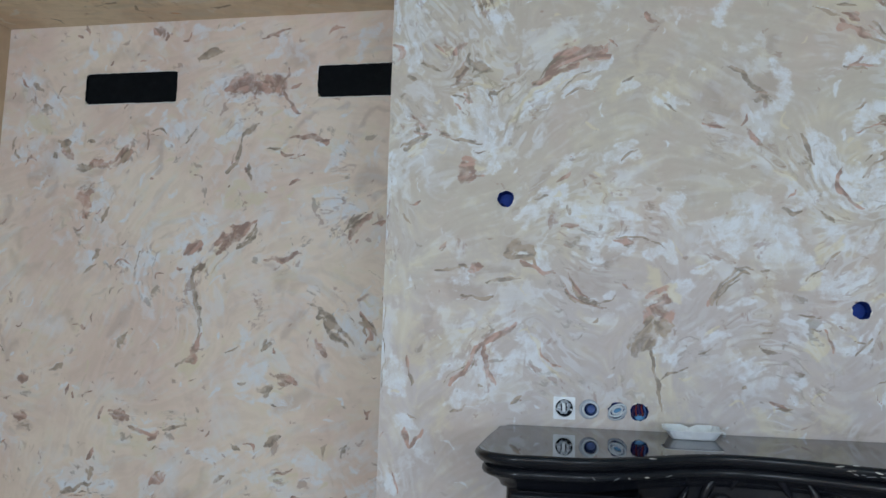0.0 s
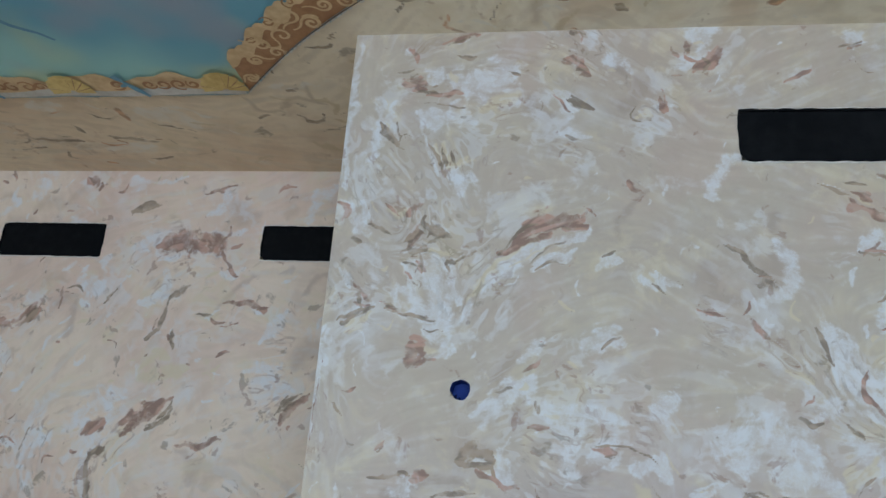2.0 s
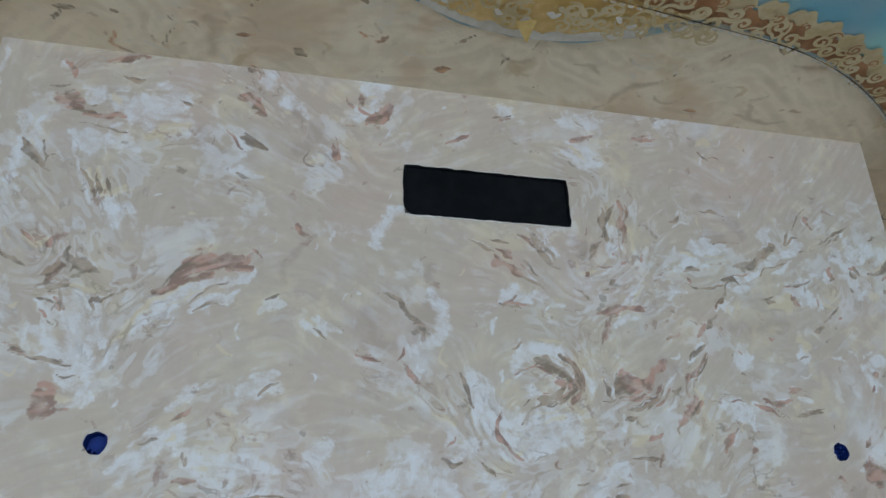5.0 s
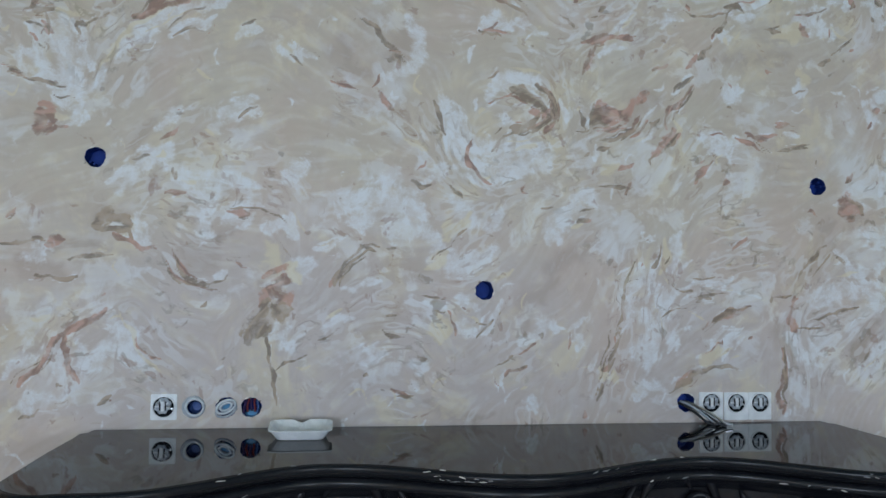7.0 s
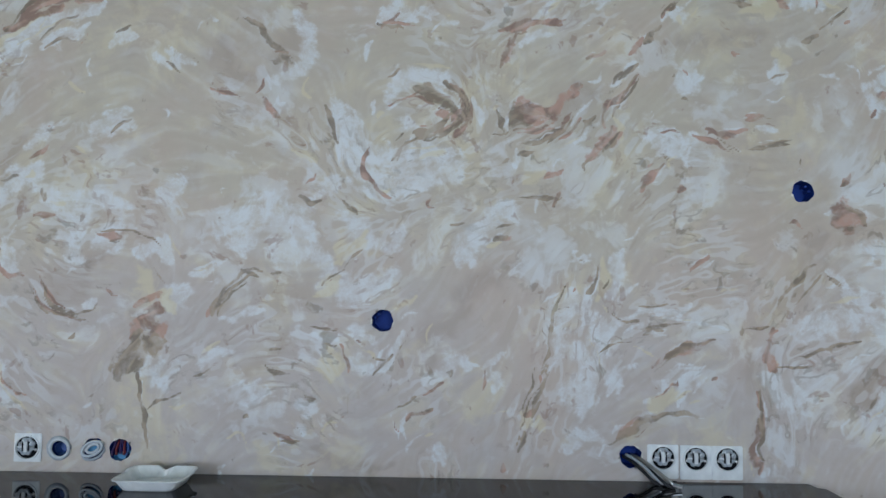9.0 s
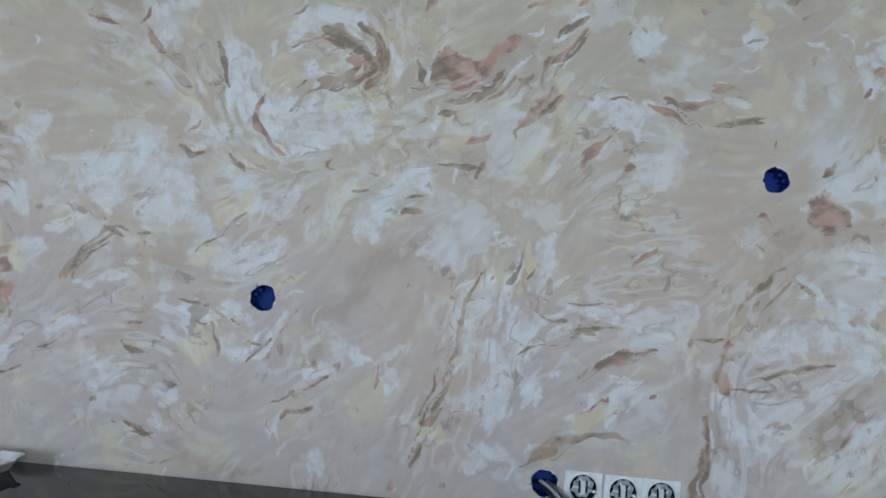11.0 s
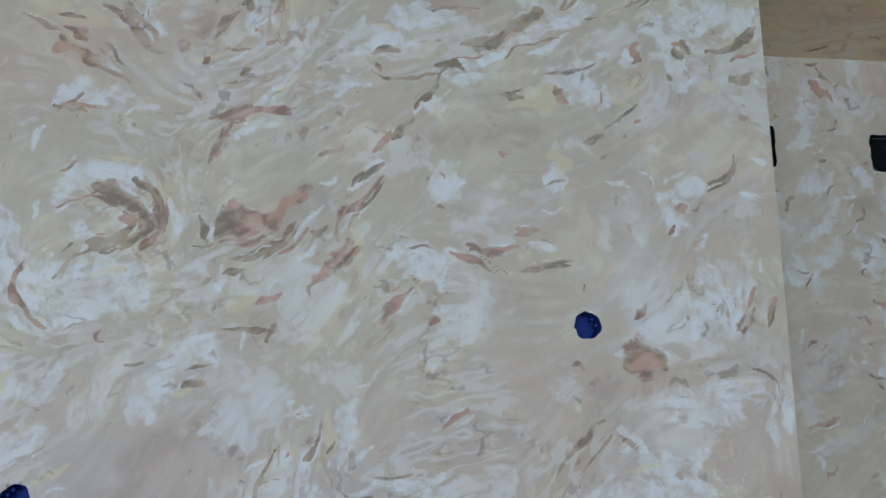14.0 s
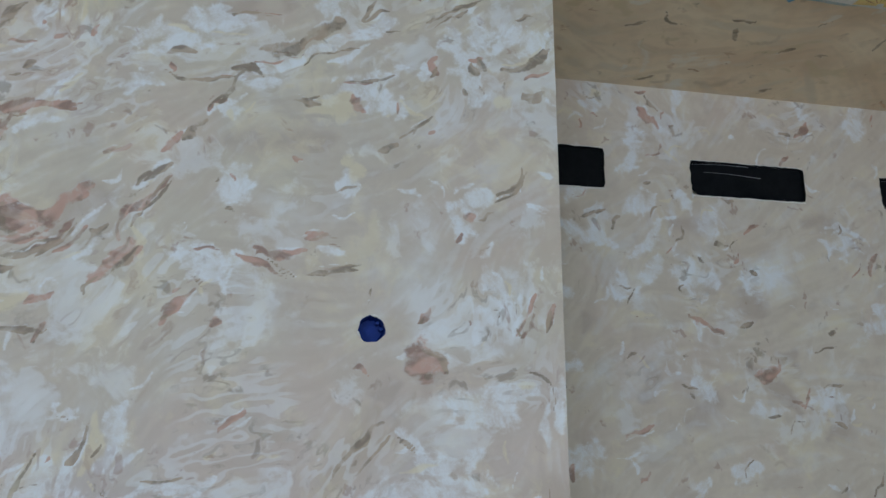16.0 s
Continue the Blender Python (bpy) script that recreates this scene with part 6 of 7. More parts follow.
    d("o", 0.017, -1.429, 0.691, -1.382, 0.727)
    d("w", 0.054, -1.035, 0.770, -0.942, 0.786)
    d("o", 0.019, -0.886, 0.833, -0.872, 0.866)
    d("r", 0.039, -1.469, 2.340, -1.392, 2.398, -1.321, 2.408)
    d("r", 0.024, -1.294, 2.384, -1.221, 2.370)
    d("r", 0.017, -1.205, 2.334, -1.174, 2.264, -1.136, 2.240)
    d("o", 0.020, -1.604, 2.502, -1.532, 2.524, -1.495, 2.523)
    d("o", 0.023, -1.412, 2.017, -1.385, 2.073, -1.382, 2.107)
    d("o", 0.014, -1.455, 1.984, -1.414, 2.028)
    d("o", 0.012, -1.382, 2.141, -1.351, 2.175, -1.307, 2.197)
    d("r", 0.017, -1.974, 2.030, -1.929, 2.053, -1.910, 2.088)
    d("o", 0.025, -2.251, 2.126, -2.228, 2.138)
    d("o", 0.015, -2.153, 2.031, -2.099, 2.019)
    d("r", 0.034, -2.133, 1.881, -2.103, 1.859)
    d("w", 0.053, -2.015, 1.860, -2.037, 1.905)
    d("o", 0.012, -2.022, 1.771, -1.986, 1.837)
    d("r", 0.027, -1.610, 1.627, -1.582, 1.669, -1.551, 1.691)
    d("r", 0.031, -1.474, 1.640, -1.390, 1.694, -1.321, 1.768)
    d("o", 0.011, -1.376, 1.673, -1.311, 1.691, -1.294, 1.737)
    d("o", 0.015, -1.565, 1.566, -1.524, 1.591)
    d("o", 0.015, -1.546, 1.587, -1.580, 1.514, -1.565, 1.464, -1.533, 1.405)
    d("o", 0.011, -1.533, 1.405, -1.536, 1.345, -1.531, 1.287)
    d("w", 0.017, -1.590, 1.575, -1.601, 1.503)
    d("w", 0.016, -1.778, 1.644, -1.826, 1.580, -1.830, 1.517, -1.798, 1.436)
    d("o", 0.009, -1.826, 1.644, -1.852, 1.559)
    d("w", 0.058, -1.731, 2.203, -1.676, 2.167)
    d("o", 0.010, -1.642, 2.109, -1.604, 2.178)
    d("o", 0.019, -2.049, 1.607, -2.019, 1.640)
    d("r", 0.012, -1.362, 1.995, -1.336, 1.973)
    d("r", 0.017, -1.224, 1.625, -1.157, 1.616, -1.115, 1.637)
    d("o", 0.024, -1.029, 1.441, -0.959, 1.367, -0.914, 1.331)
    d("r", 0.026, -0.885, 1.712, -0.846, 1.764, -0.816, 1.785)
    d("o", 0.011, -0.909, 1.742, -0.869, 1.784, -0.829, 1.815)
    d("w", 0.034, -0.947, 1.804, -0.872, 1.815)
    d("w", 0.031, -1.053, 1.876, -0.923, 1.909)
    d("w", 0.049, -1.561, 1.754, -1.494, 1.777)
    d("y", 0.045, -1.345, 1.864, -1.279, 1.886)
    d("y", 0.036, -1.403, 1.951, -1.351, 1.907)
    d("r", 0.012, -1.124, 2.127, -1.055, 2.122, -1.007, 2.093)
    d("o", 0.009, -1.269, 2.083, -1.211, 2.079)
    d("r", 0.026, -1.801, 2.647, -1.779, 2.608)
    d("w", 0.037, -2.026, 2.630, -1.998, 2.552)
    d("r", 0.015, -1.318, 2.578, -1.199, 2.598)
    d("w", 0.047, -0.937, 1.358, -0.873, 1.333)
    d("r", 0.016, -0.828, 1.410, -0.803, 1.354)


def ceiling_strokes(b, d):
    b("o", 0.018, -0.375, 1.821, -0.337, 1.814)
    b("o", 0.014, -0.381, 1.876, -0.363, 1.834)
    b("o", 0.012, -0.248, 1.808, -0.229, 1.826)
    b("w", 0.059, -0.107, 1.722, -0.074, 1.746)
    b("o", 0.006, 0.069, 1.731, 0.093, 1.686, 0.143, 1.648)
    b("o", 0.007, -0.149, 1.926, -0.110, 1.849)
    b("r", 0.014, 0.040, 1.844, 0.083, 1.836)
    b("o", 0.015, 0.180, 1.865, 0.204, 1.885)
    b("r", 0.016, 0.374, 1.795, 0.404, 1.766)
    b("o", 0.014, 0.563, 1.760, 0.609, 1.722)
    b("w", 0.038, 0.422, 1.688, 0.454, 1.703)
    b("w", 0.029, 0.338, 1.683, 0.360, 1.658)
    b("r", 0.017, 0.549, 1.870, 0.577, 1.859)
    b("w", 0.034, 1.157, 1.732, 1.191, 1.750)
    b("o", 0.009, 1.267, 1.688, 1.294, 1.660)
    b("r", 0.013, 1.314, 1.911, 1.347, 1.911)
    b("o", 0.007, 1.183, 1.776, 1.201, 1.753)
    b("o", 0.009, 0.712, 1.827, 0.724, 1.777)
    b("o", 0.008, -0.601, 1.985, -0.573, 1.956)
    b("o", 0.017, -1.893, 2.547, -1.702, 2.570)
    b("o", 0.020, -1.586, 2.528, -1.410, 2.572)
    b("w", 0.047, -1.639, 2.638, -1.443, 2.594)
    b("w", 0.066, -1.741, 2.326, -1.666, 2.309)
    b("w", 0.089, -1.348, 2.371, -1.212, 2.430)
    b("r", 0.022, -1.451, 2.331, -1.431, 2.408)
    b("o", 0.014, -0.767, 2.502, -0.704, 2.495)
    b("o", 0.016, -0.960, 2.414, -0.913, 2.396)
    b("o", 0.015, -0.802, 2.240, -0.777, 2.247)
    b("w", 0.030, -0.843, 2.223, -0.810, 2.207)
    b("o", 0.014, -2.004, 2.637, -1.893, 2.614)
    b("w", 0.036, 2.609, 2.647, 2.669, 2.617)
    b("w", 0.026, 2.739, 2.639, 2.781, 2.612)
    b("o", 0.014, 2.538, 2.778, 2.601, 2.745)
    b("o", 0.011, 2.663, 2.388, 2.733, 2.389)
    b("o", 0.015, 2.992, 2.787, 3.030, 2.749)
    b("o", 0.014, 2.886, 2.536, 2.926, 2.510)
    b("w", 0.022, 2.904, 2.353, 2.941, 2.331)
    b("o", 0.011, 2.372, 2.494, 2.435, 2.445)


breast = painted_sheet(
    "wall_chimney_breast",
    lines(BX0, BX1, 0.004, *(v for g in VENTS for v in g[:2])),
    np.concatenate((np.linspace(0, 0.8, 9), lines(0.85, TOP, 0.004, *(v for g in VENTS for v in g[2:])))),
    lambda u, v: (u, BY + 0 * u, v), breast_strokes, breast_paint, 4, VENTS,
    [(x, z, 0.0232) for x, z in (*BOXES, *LOW_BOXES)], scatter=((40, 0.9, 0.20, 0.055, "ttssw"), (260, 0.9, 0.05, 0.008, "wwwwwwyyytttro")))
tagged(breast, "chimney breast hand-painted as beige, white and rose faux marble", "wall")
bm = box(BX0, BX1, BY + 0.06, Y1 + 0.01, 0, TOP)
box(BX0, BX0 + 0.03, BY + 0.001, BY + 0.06, 0, TOP, bm=bm)
box(BX1 - 0.03, BX1, BY + 0.001, BY + 0.06, 0, TOP, bm=bm)
tagged(part("wall_breast_core", bm, plaster), "plastered masonry body of the chimney breast", "wall", kind="structure")

back_rows = np.concatenate((np.linspace(0, 0.4, 5), lines(0.45, TOP, 0.0055, 2.303, 2.435)))
left = painted_sheet("wall_north_west", lines(X0, BX0 + 0.02, 0.0055, *(v for g in BACK_VENTS_LEFT for v in g[:2])), back_rows,
                     lambda u, v: (u, Y1 + 0 * u, v), back_strokes, back_paint, 7, BACK_VENTS_LEFT, coarse=1.7, scatter=((90, 0.5, 0.20, 0.060, "ttssswww"), (330, 0.5, 0.075, 0.013, "wwwwwyytttrrro")))
tagged(left, "recessed wall painted as pinkish beige faux marble", "wall")
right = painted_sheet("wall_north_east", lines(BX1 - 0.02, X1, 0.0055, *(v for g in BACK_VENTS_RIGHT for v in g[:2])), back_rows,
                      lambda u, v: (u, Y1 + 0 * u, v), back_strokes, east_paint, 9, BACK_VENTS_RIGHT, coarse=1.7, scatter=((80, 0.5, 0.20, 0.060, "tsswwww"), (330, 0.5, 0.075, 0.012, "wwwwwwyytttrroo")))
tagged(right, "recessed wall painted as beige and grey-white faux marble", "wall")
tagged(part("wall_north_core", box(X0 - 0.15, X1 + 0.15, Y1 + 0.06, Y1 + 0.25, 0, TOP), plaster), "masonry behind the painted recessed walls", "wall", kind="structure")
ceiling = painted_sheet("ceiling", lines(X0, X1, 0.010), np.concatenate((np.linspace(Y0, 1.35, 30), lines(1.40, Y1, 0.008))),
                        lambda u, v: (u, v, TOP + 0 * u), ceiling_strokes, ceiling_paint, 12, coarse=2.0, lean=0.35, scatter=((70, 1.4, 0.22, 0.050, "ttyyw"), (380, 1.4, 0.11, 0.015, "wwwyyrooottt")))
tagged(ceiling, "flat ceiling painted in tan and brown marbling", "ceiling")
tagged(part("ceiling_slab", box(X0 - 0.15, X1 + 0.15, Y0 - 0.2, Y1 + 0.25, TOP + 0.02, TOP + 0.2), plaster), "plaster slab above the painted ceiling", "ceiling", kind="structure")
tagged(part("wall_west", box(X0 - 0.15, X0, Y0 - 0.2, Y1 + 0.06, 0, TOP + 0.02), tan_plaster), "plain tan painted side wall", "wall", kind="structure")
tagged(part("wall_east", box(X1, X1 + 0.15, Y0 - 0.2, Y1 + 0.06, 0, TOP + 0.02), plaster), "plain beige plastered side wall", "wall", kind="structure")
bm = bmesh.new()
stops = [X0, *(v for w in WINDOWS for v in w), X1]
for a, b in zip(stops[0::2], stops[1::2]):
    box(a, b, Y0 - 0.2, Y0, 0, TOP, bm=bm)
for a, b in WINDOWS:
    box(a, b, Y0 - 0.2, Y0, 0, WZ0, bm=bm), box(a, b, Y0 - 0.2, Y0, WZ1, TOP, bm=bm)
tagged(part("wall_south", bm, plaster), "plain beige plastered wall with two windows", "wall", kind="structure")
for index, (a, b) in enumerate(WINDOWS):
    win = thing(f"window_{index + 1}", "white framed window with two clear panes", "window", kind="structure")
    bm = box(a, b, Y0 - 0.14, Y0 - 0.08, WZ0, WZ0 + 0.06)
    box(a, b, Y0 - 0.14, Y0 - 0.08, WZ1 - 0.06, WZ1, bm=bm)
    for x in (a + 0.03, (a + b) / 2, b - 0.03):
        box(x - 0.03, x + 0.03, Y0 - 0.139, Y0 - 0.081, WZ0 + 0.06, WZ1 - 0.06, bm=bm)
    part("window_frame", bm, frame_white, win)
    part("window_sill", box(a - 0.03, b + 0.03, Y0 - 0.08, Y0 + 0.03, WZ0 - 0.04, WZ0 - 0.001, 0.004), frame_white, win)
    for x in (a, (a + b) / 2):
        pane = part("pane", box(x + 0.06, x + (b - a) / 2 - 0.06, Y0 - 0.113, Y0 - 0.107, WZ0 + 0.06, WZ1 - 0.06), glass, win)
        pane.visible_shadow = False


# ---- vents ----
def vent(a, b, c, d, y, seed):
    """A slot sunk into the wall, painted black inside, with a rough brushed edge and a plaster lip below."""
    rng = random.Random(seed)
    deep = 0.0065
    slot = thing("vent_slot", "black painted rectangular vent slot with ragged plaster edges", "vent", group="vent slots in the walls")
    bm = bmesh.new()
    n = 26
    ring = [(a + (b - a) * k / n, c) for k in range(n)] + [(b, c + (d - c) * k / 8) for k in range(8)]
    ring += [(b - (b - a) * k / n, d) for k in range(n)] + [(a, d - (d - c) * k / 8) for k in range(8)]
    cx, cz = (a + b) / 2, (c + d) / 2
    cut = min(0.018, (d - c) / 5)

    def row(y_at, grow, jag):
        made = []
        for x, z in ring:
            gx, gz = (1 if x > cx else -1), (1 if z > cz else -1)
            dx, dz = max(0, cut - abs(x - (a if gx < 0 else b))), max(0, cut - abs(z - (c if gz < 0 else d)))
            soft = 0.35 * min(dx, dz) * (1.6 if gx < 0 and gz < 0 else 0.5)
            made.append(bm.verts.new((x + gx * (grow + rng.uniform(-jag, jag) - soft) * (abs(x - cx) > (b - a) / 2 - 0.002), y_at, z + gz * (grow + rng.uniform(-jag, jag) - soft) * (abs(z - cz) > (d - c) / 2 - 0.002))))
        return made

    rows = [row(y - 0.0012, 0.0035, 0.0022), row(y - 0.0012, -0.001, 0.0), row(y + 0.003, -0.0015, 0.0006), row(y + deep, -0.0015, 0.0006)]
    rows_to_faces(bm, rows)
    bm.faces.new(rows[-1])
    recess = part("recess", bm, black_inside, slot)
    bm = bmesh.new()
    for z, side in ((c, -1), (d, 1)):
        pts = [(a + (b - a) * k / 30, y - 0.001, z + side * (0.005 + rng.uniform(-0.0012, 0.0012))) for k in range(31)]
        tube(pts, 0.0022 if side < 0 else 0.0012, 6, bm=bm, taper=lambda s: 0.6 + 0.5 * abs(math.sin(9 * s)))
    part("plaster_lip", bm, lip_plaster, slot, "pale raised plaster edge")
    for k in range(2 if a > 2 else 0):
        z = c + (d - c) * (0.66 if k else 0.93)
        x = a + (b - a) * (0.02 + 0.1 * k)
        pts = [(x + (b - a) * 0.5 * s / 8, y + deep - 0.001, z + 0.006 * math.sin(s * 0.3 + k)) for s in range(9)]
        part("scratch", tube(pts, 0.0011, 5, taper=lambda q: 0.3 + 0.7 * q), chip_grey, recess, "pale scratch in the black paint")
    return slot


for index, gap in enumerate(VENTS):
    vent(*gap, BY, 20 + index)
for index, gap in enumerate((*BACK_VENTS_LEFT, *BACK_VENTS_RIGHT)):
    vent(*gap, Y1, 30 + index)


# ---- ceiling mural ----
def paint_flat(name, colour, other, scale=14.0):
    return plain(name, colour, 0.6, other=other, scale=scale * 2.6, relief=0.0003)


mural_brown = paint_flat("mural_brown", (0.46, 0.245, 0.115), (0.34, 0.165, 0.078))
mural_tan = paint_flat("mural_tan", (0.78, 0.60, 0.36), (0.60, 0.41, 0.215))
mural_gold = paint_flat("mural_gold", (0.616, 0.431, 0.154), (0.770, 0.585, 0.293))
mural_shell = paint_flat("mural_shell", (0.784, 0.616, 0.252), (0.588, 0.406, 0.140))
mural_cream = paint_flat("mural_cream", (0.62, 0.54, 0.36), (0.52, 0.42, 0.22))
mural_white = paint_flat("mural_white", (0.720, 0.720, 0.696), (0.576, 0.552, 0.504))
mural_line = paint_flat("mural_line", (0.20, 0.40, 0.50), (0.46, 0.47, 0.42), 22.0)
mural_blue = paint_flat("mural_blue", (0.10, 0.27, 0.44), (0.16, 0.36, 0.48), 18.0)
mural_dark = paint_flat("mural_dark", (0.105, 0.075, 0.060), (0.165, 0.120, 0.090))


def sky_paint():
    mat, tree, bsdf = material("mural_sky")
    where = node(tree, "ShaderNodeTexCoord").outputs["Object"]
    soft, softer = grain(tree, where, 1.3, 2.0), grain(tree, where, 2.1, 2.0, out=1)
    tone = blend(tree, ramp(tree, soft, 0.38, 0.62), (0.16, 0.42, 0.56), (0.32, 0.62, 0.62))
    pick = node(tree, "ShaderNodeSeparateColor")
    put(tree, pick.inputs[0], softer)
    tone = blend(tree, calc(tree, "MULTIPLY", ramp(tree, pick.outputs[0], 0.50, 0.68), 0.75), tone, (0.62, 0.66, 0.36))
    tone = blend(tree, calc(tree, "MULTIPLY", ramp(tree, pick.outputs[1], 0.52, 0.68), 0.5), tone, (0.44, 0.38, 0.46))
    put(tree, bsdf.inputs["Base Color"], tone)
    bsdf.inputs["Roughness"].default_value = 0.6
    bump(tree, bsdf, grain(tree, where, 60.0), 0.0004)
    return mat


mural_sky = sky_paint()


def arch(x):
    """The mural's outer edge: y at x; it bends round the chimney breast and bulges at its middle."""
    u = abs(x - MID)
    d = u - 0.58
    edge = 1.57 + 0.12 * d + 0.47 * d * d if d > -0.13 else 1.56
    return min(2.262, max(edge, 1.705 - 0.85 * u * u))


def flat_strip(xs, low, high, z):
    bm = bmesh.new()
    rows = [[bm.verts.new((x, f(x), z)) for x in xs] for f in (low, high)]
    rows_to_faces(bm, rows, closed=False)
    return bm


def ribbon(points, width, z, bm=None, taper=lambda s: 0.45 + 0.75 * math.sin(math.pi * (0.08 + 0.84 * s))):
    """A flat brush line on the ceiling."""
    bm = bm or bmesh.new()
    pts = [Vector((x, y, z)) for x, y in points]
    rows = []
    for i, p in enumerate(pts):
        way = (pts[min(i + 1, len(pts) - 1)] - pts[max(i - 1, 0)]).normalized()
        side = Vector((-way.y, way.x, 0)) * width / 2 * taper(i / (len(pts) - 1))
        rows.append([bm.verts.new(p + side), bm.verts.new(p - side)])
    rows_to_faces(bm, rows, closed=False)
    return bm


def rope(x):
    """The inner edge of the gold cartouche, along which the rope runs."""
    d = abs(x - MID) - 0.58
    return min(2.262, 1.57 + 0.12 * d + (0.47 * d * d if d > 0 else 0.0))


class Depth:
    """Gives each painted shape a level of its own under the ceiling."""
    z = TOP - 0.0075


def level():
    Depth.z -= 0.00004
    return Depth.z


mural = thing("ceiling_mural", "painted sky mural framed by brown scrolls, gold shells and a rope line", "mural", kind="structure")
xs = list(np.linspace(X0 + 0.05, X1 - 0.05, 420))
part("painted_sky", flat_strip(xs, lambda x: -0.8, lambda x: arch(x) - 0.05, TOP - 0.003), mural_sky, mural, "blue, teal and yellow clouded sky")
part("edge_line", flat_strip(xs, lambda x: arch(x) - 0.05, lambda x: arch(x) - 0.004 + 0.005 * math.sin(x * 9) * math.sin(x * 31), TOP - 0.0045), mural_line, mural, "uneven pale blue edge line")
side_xs = [x for x in xs if MID - 1.66 < x < MID - 0.10]
mid_xs = [x for x in xs if abs(x - MID) < 0.50]
part("cartouche", flat_strip(mid_xs, lambda x: rope(x) - 0.12, lambda x: arch(x) - 0.030 - 0.016 * abs(math.sin((x - MID) * 17 + math.sin(x * 40))), TOP - 0.0060), mural_gold, mural, "muted gold cartouche")
part("cartouche_rim", flat_strip([x for x in mid_xs if abs(x - MID) < 0.30], lambda x: arch(x) - 0.055, lambda x: arch(x) - 0.008, TOP - 0.0052), mural_white, mural, "chalky white rim")
for mirror in (1, -1):
    def mx(x):
        return x if mirror > 0 else 2 * MID - x

    def draw(name, pts, width, mat, label="", **more):
        return part(name, ribbon([(mx(a), b) for a, b in pts], width, level(), **more), mat, mural, label)

    rng = random.Random(8 + mirror)
    arm = [mx(x) for x in side_xs]
    reach = 1.0 if mirror > 0 else 0.55   # the band is narrower past the chimney breast
    pale = mural_tan if mirror > 0 else mural_cream
    part("scroll_ground", flat_strip(arm, lambda x: rope(x) - 0.150 * reach, lambda x: rope(x) - 0.016, TOP - 0.007), mural_brown, mural, "dark brown ground of the scrolls")
    part("scroll_fringe", flat_strip([mx(x) for x in np.linspace(MID - 1.66, MID - 0.10, 500)], lambda x: rope(x) - 0.168 * reach - 0.030 * abs(math.sin(x * 33)) - 0.012 * abs(math.sin(x * 71)), lambda x: rope(x) - 0.126 * reach - 0.014 * math.sin(x * 47) - 0.008 * math.sin(x * 113), TOP - 0.0072), pale, mural, "tan scalloped fringe")
    for k in range(34):  # curling scrolls in three rows
        x = MID - 1.62 + k * 0.0445 + rng.uniform(-0.010, 0.010)
        y = rope(x) - (0.042 + 0.040 * (k % 3)) * reach + rng.uniform(-0.006, 0.006)
        r = rng.uniform(0.022, 0.034) * (0.6 + 0.4 * reach)
        turn = (1.35 if k % 2 else -1.35) * rng.uniform(0.85, 1.15)
        a0 = rng.uniform(0, 6.28)
        curl = spiral(x, y, 0.004, r, a0, turn, 30)
        end = a0 + turn * 2 * math.pi
        way = end + (math.pi / 2 if turn > 0 else -math.pi / 2)
        tail = [(curl[-1][0] + 0.011 * q * math.cos(way - 0.16 * q * (1 if turn > 0 else -1)), curl[-1][1] + 0.011 * q * math.sin(way - 0.16 * q * (1 if turn > 0 else -1))) for q in range(1, 5)]
        tail = [(p, min(q, rope(p) - 0.022)) for p, q in tail]
        draw("scroll", curl + tail, rng.uniform(0.007, 0.0115), pale, "tan painted scroll")
        if k % 2:
            draw("scroll", spiral(x + 0.02, rope(x + 0.02) - 0.165 * reach, 0.003, rng.uniform(0.014, 0.024), rng.uniform(0, 6), -turn), 0.0055, mural_brown, "brown painted scroll")
        a0 = rng.uniform(0, 6.28)
        cy = rope(x) - rng.uniform(0.05, 0.14) * reach
        draw("leaf_scroll", [(x + 0.024 * math.cos(a0 + 0.3 * q), cy + 0.016 * math.sin(a0 + 0.3 * q)) for q in range(9)], rng.uniform(0.006, 0.010), pale)
    x = MID - 1.655  # rope of light and dark beads
    while x < MID - 0.12:
        slope = (rope(x + 0.004) - rope(x - 0.004)) / 0.008
        step = 0.016 / math.hypot(1, slope)
        if rng.random() > 0.05:
            draw("rope_bead", [(x + step * f, rope(x + step * f) - 0.010) for f in (0.0, 0.5, 1.0)], 0.0095 * rng.uniform(0.7, 1.1), mural_white, taper=lambda s: 0.6 + 0.4 * math.sin(math.pi * s))
        x += step * 1.5
    draw("rope_line", [(q, rope(q) - 0.0175) for q in np.linspace(MID - 1.655, MID - 0.12, 60)], 0.0045, mural_dark, taper=lambda s: 0.7 + 0.3 * math.sin(31 * s))
    # straight border with shells
    outer = [mx(x) for x in np.linspace(X0 + 0.06, MID - 1.67, 60)] if mirror > 0 else list(np.linspace(MID + 1.67, X1 - 0.06, 60))
    part("border_white", flat_strip(outer, lambda x: 2.205, lambda x: 2.250 + 0.004 * math.sin(x * 13), TOP - 0.006), mural_white, mural, "chalky white border stripe")
    part("border_ground", flat_strip(outer, lambda x: 2.140 + 0.018 * math.sin(x * 23) + 0.01 * math.sin(x * 51), lambda x: 2.212 + 0.010 * math.sin(x * 17), TOP - 0.007), mural_tan, mural)
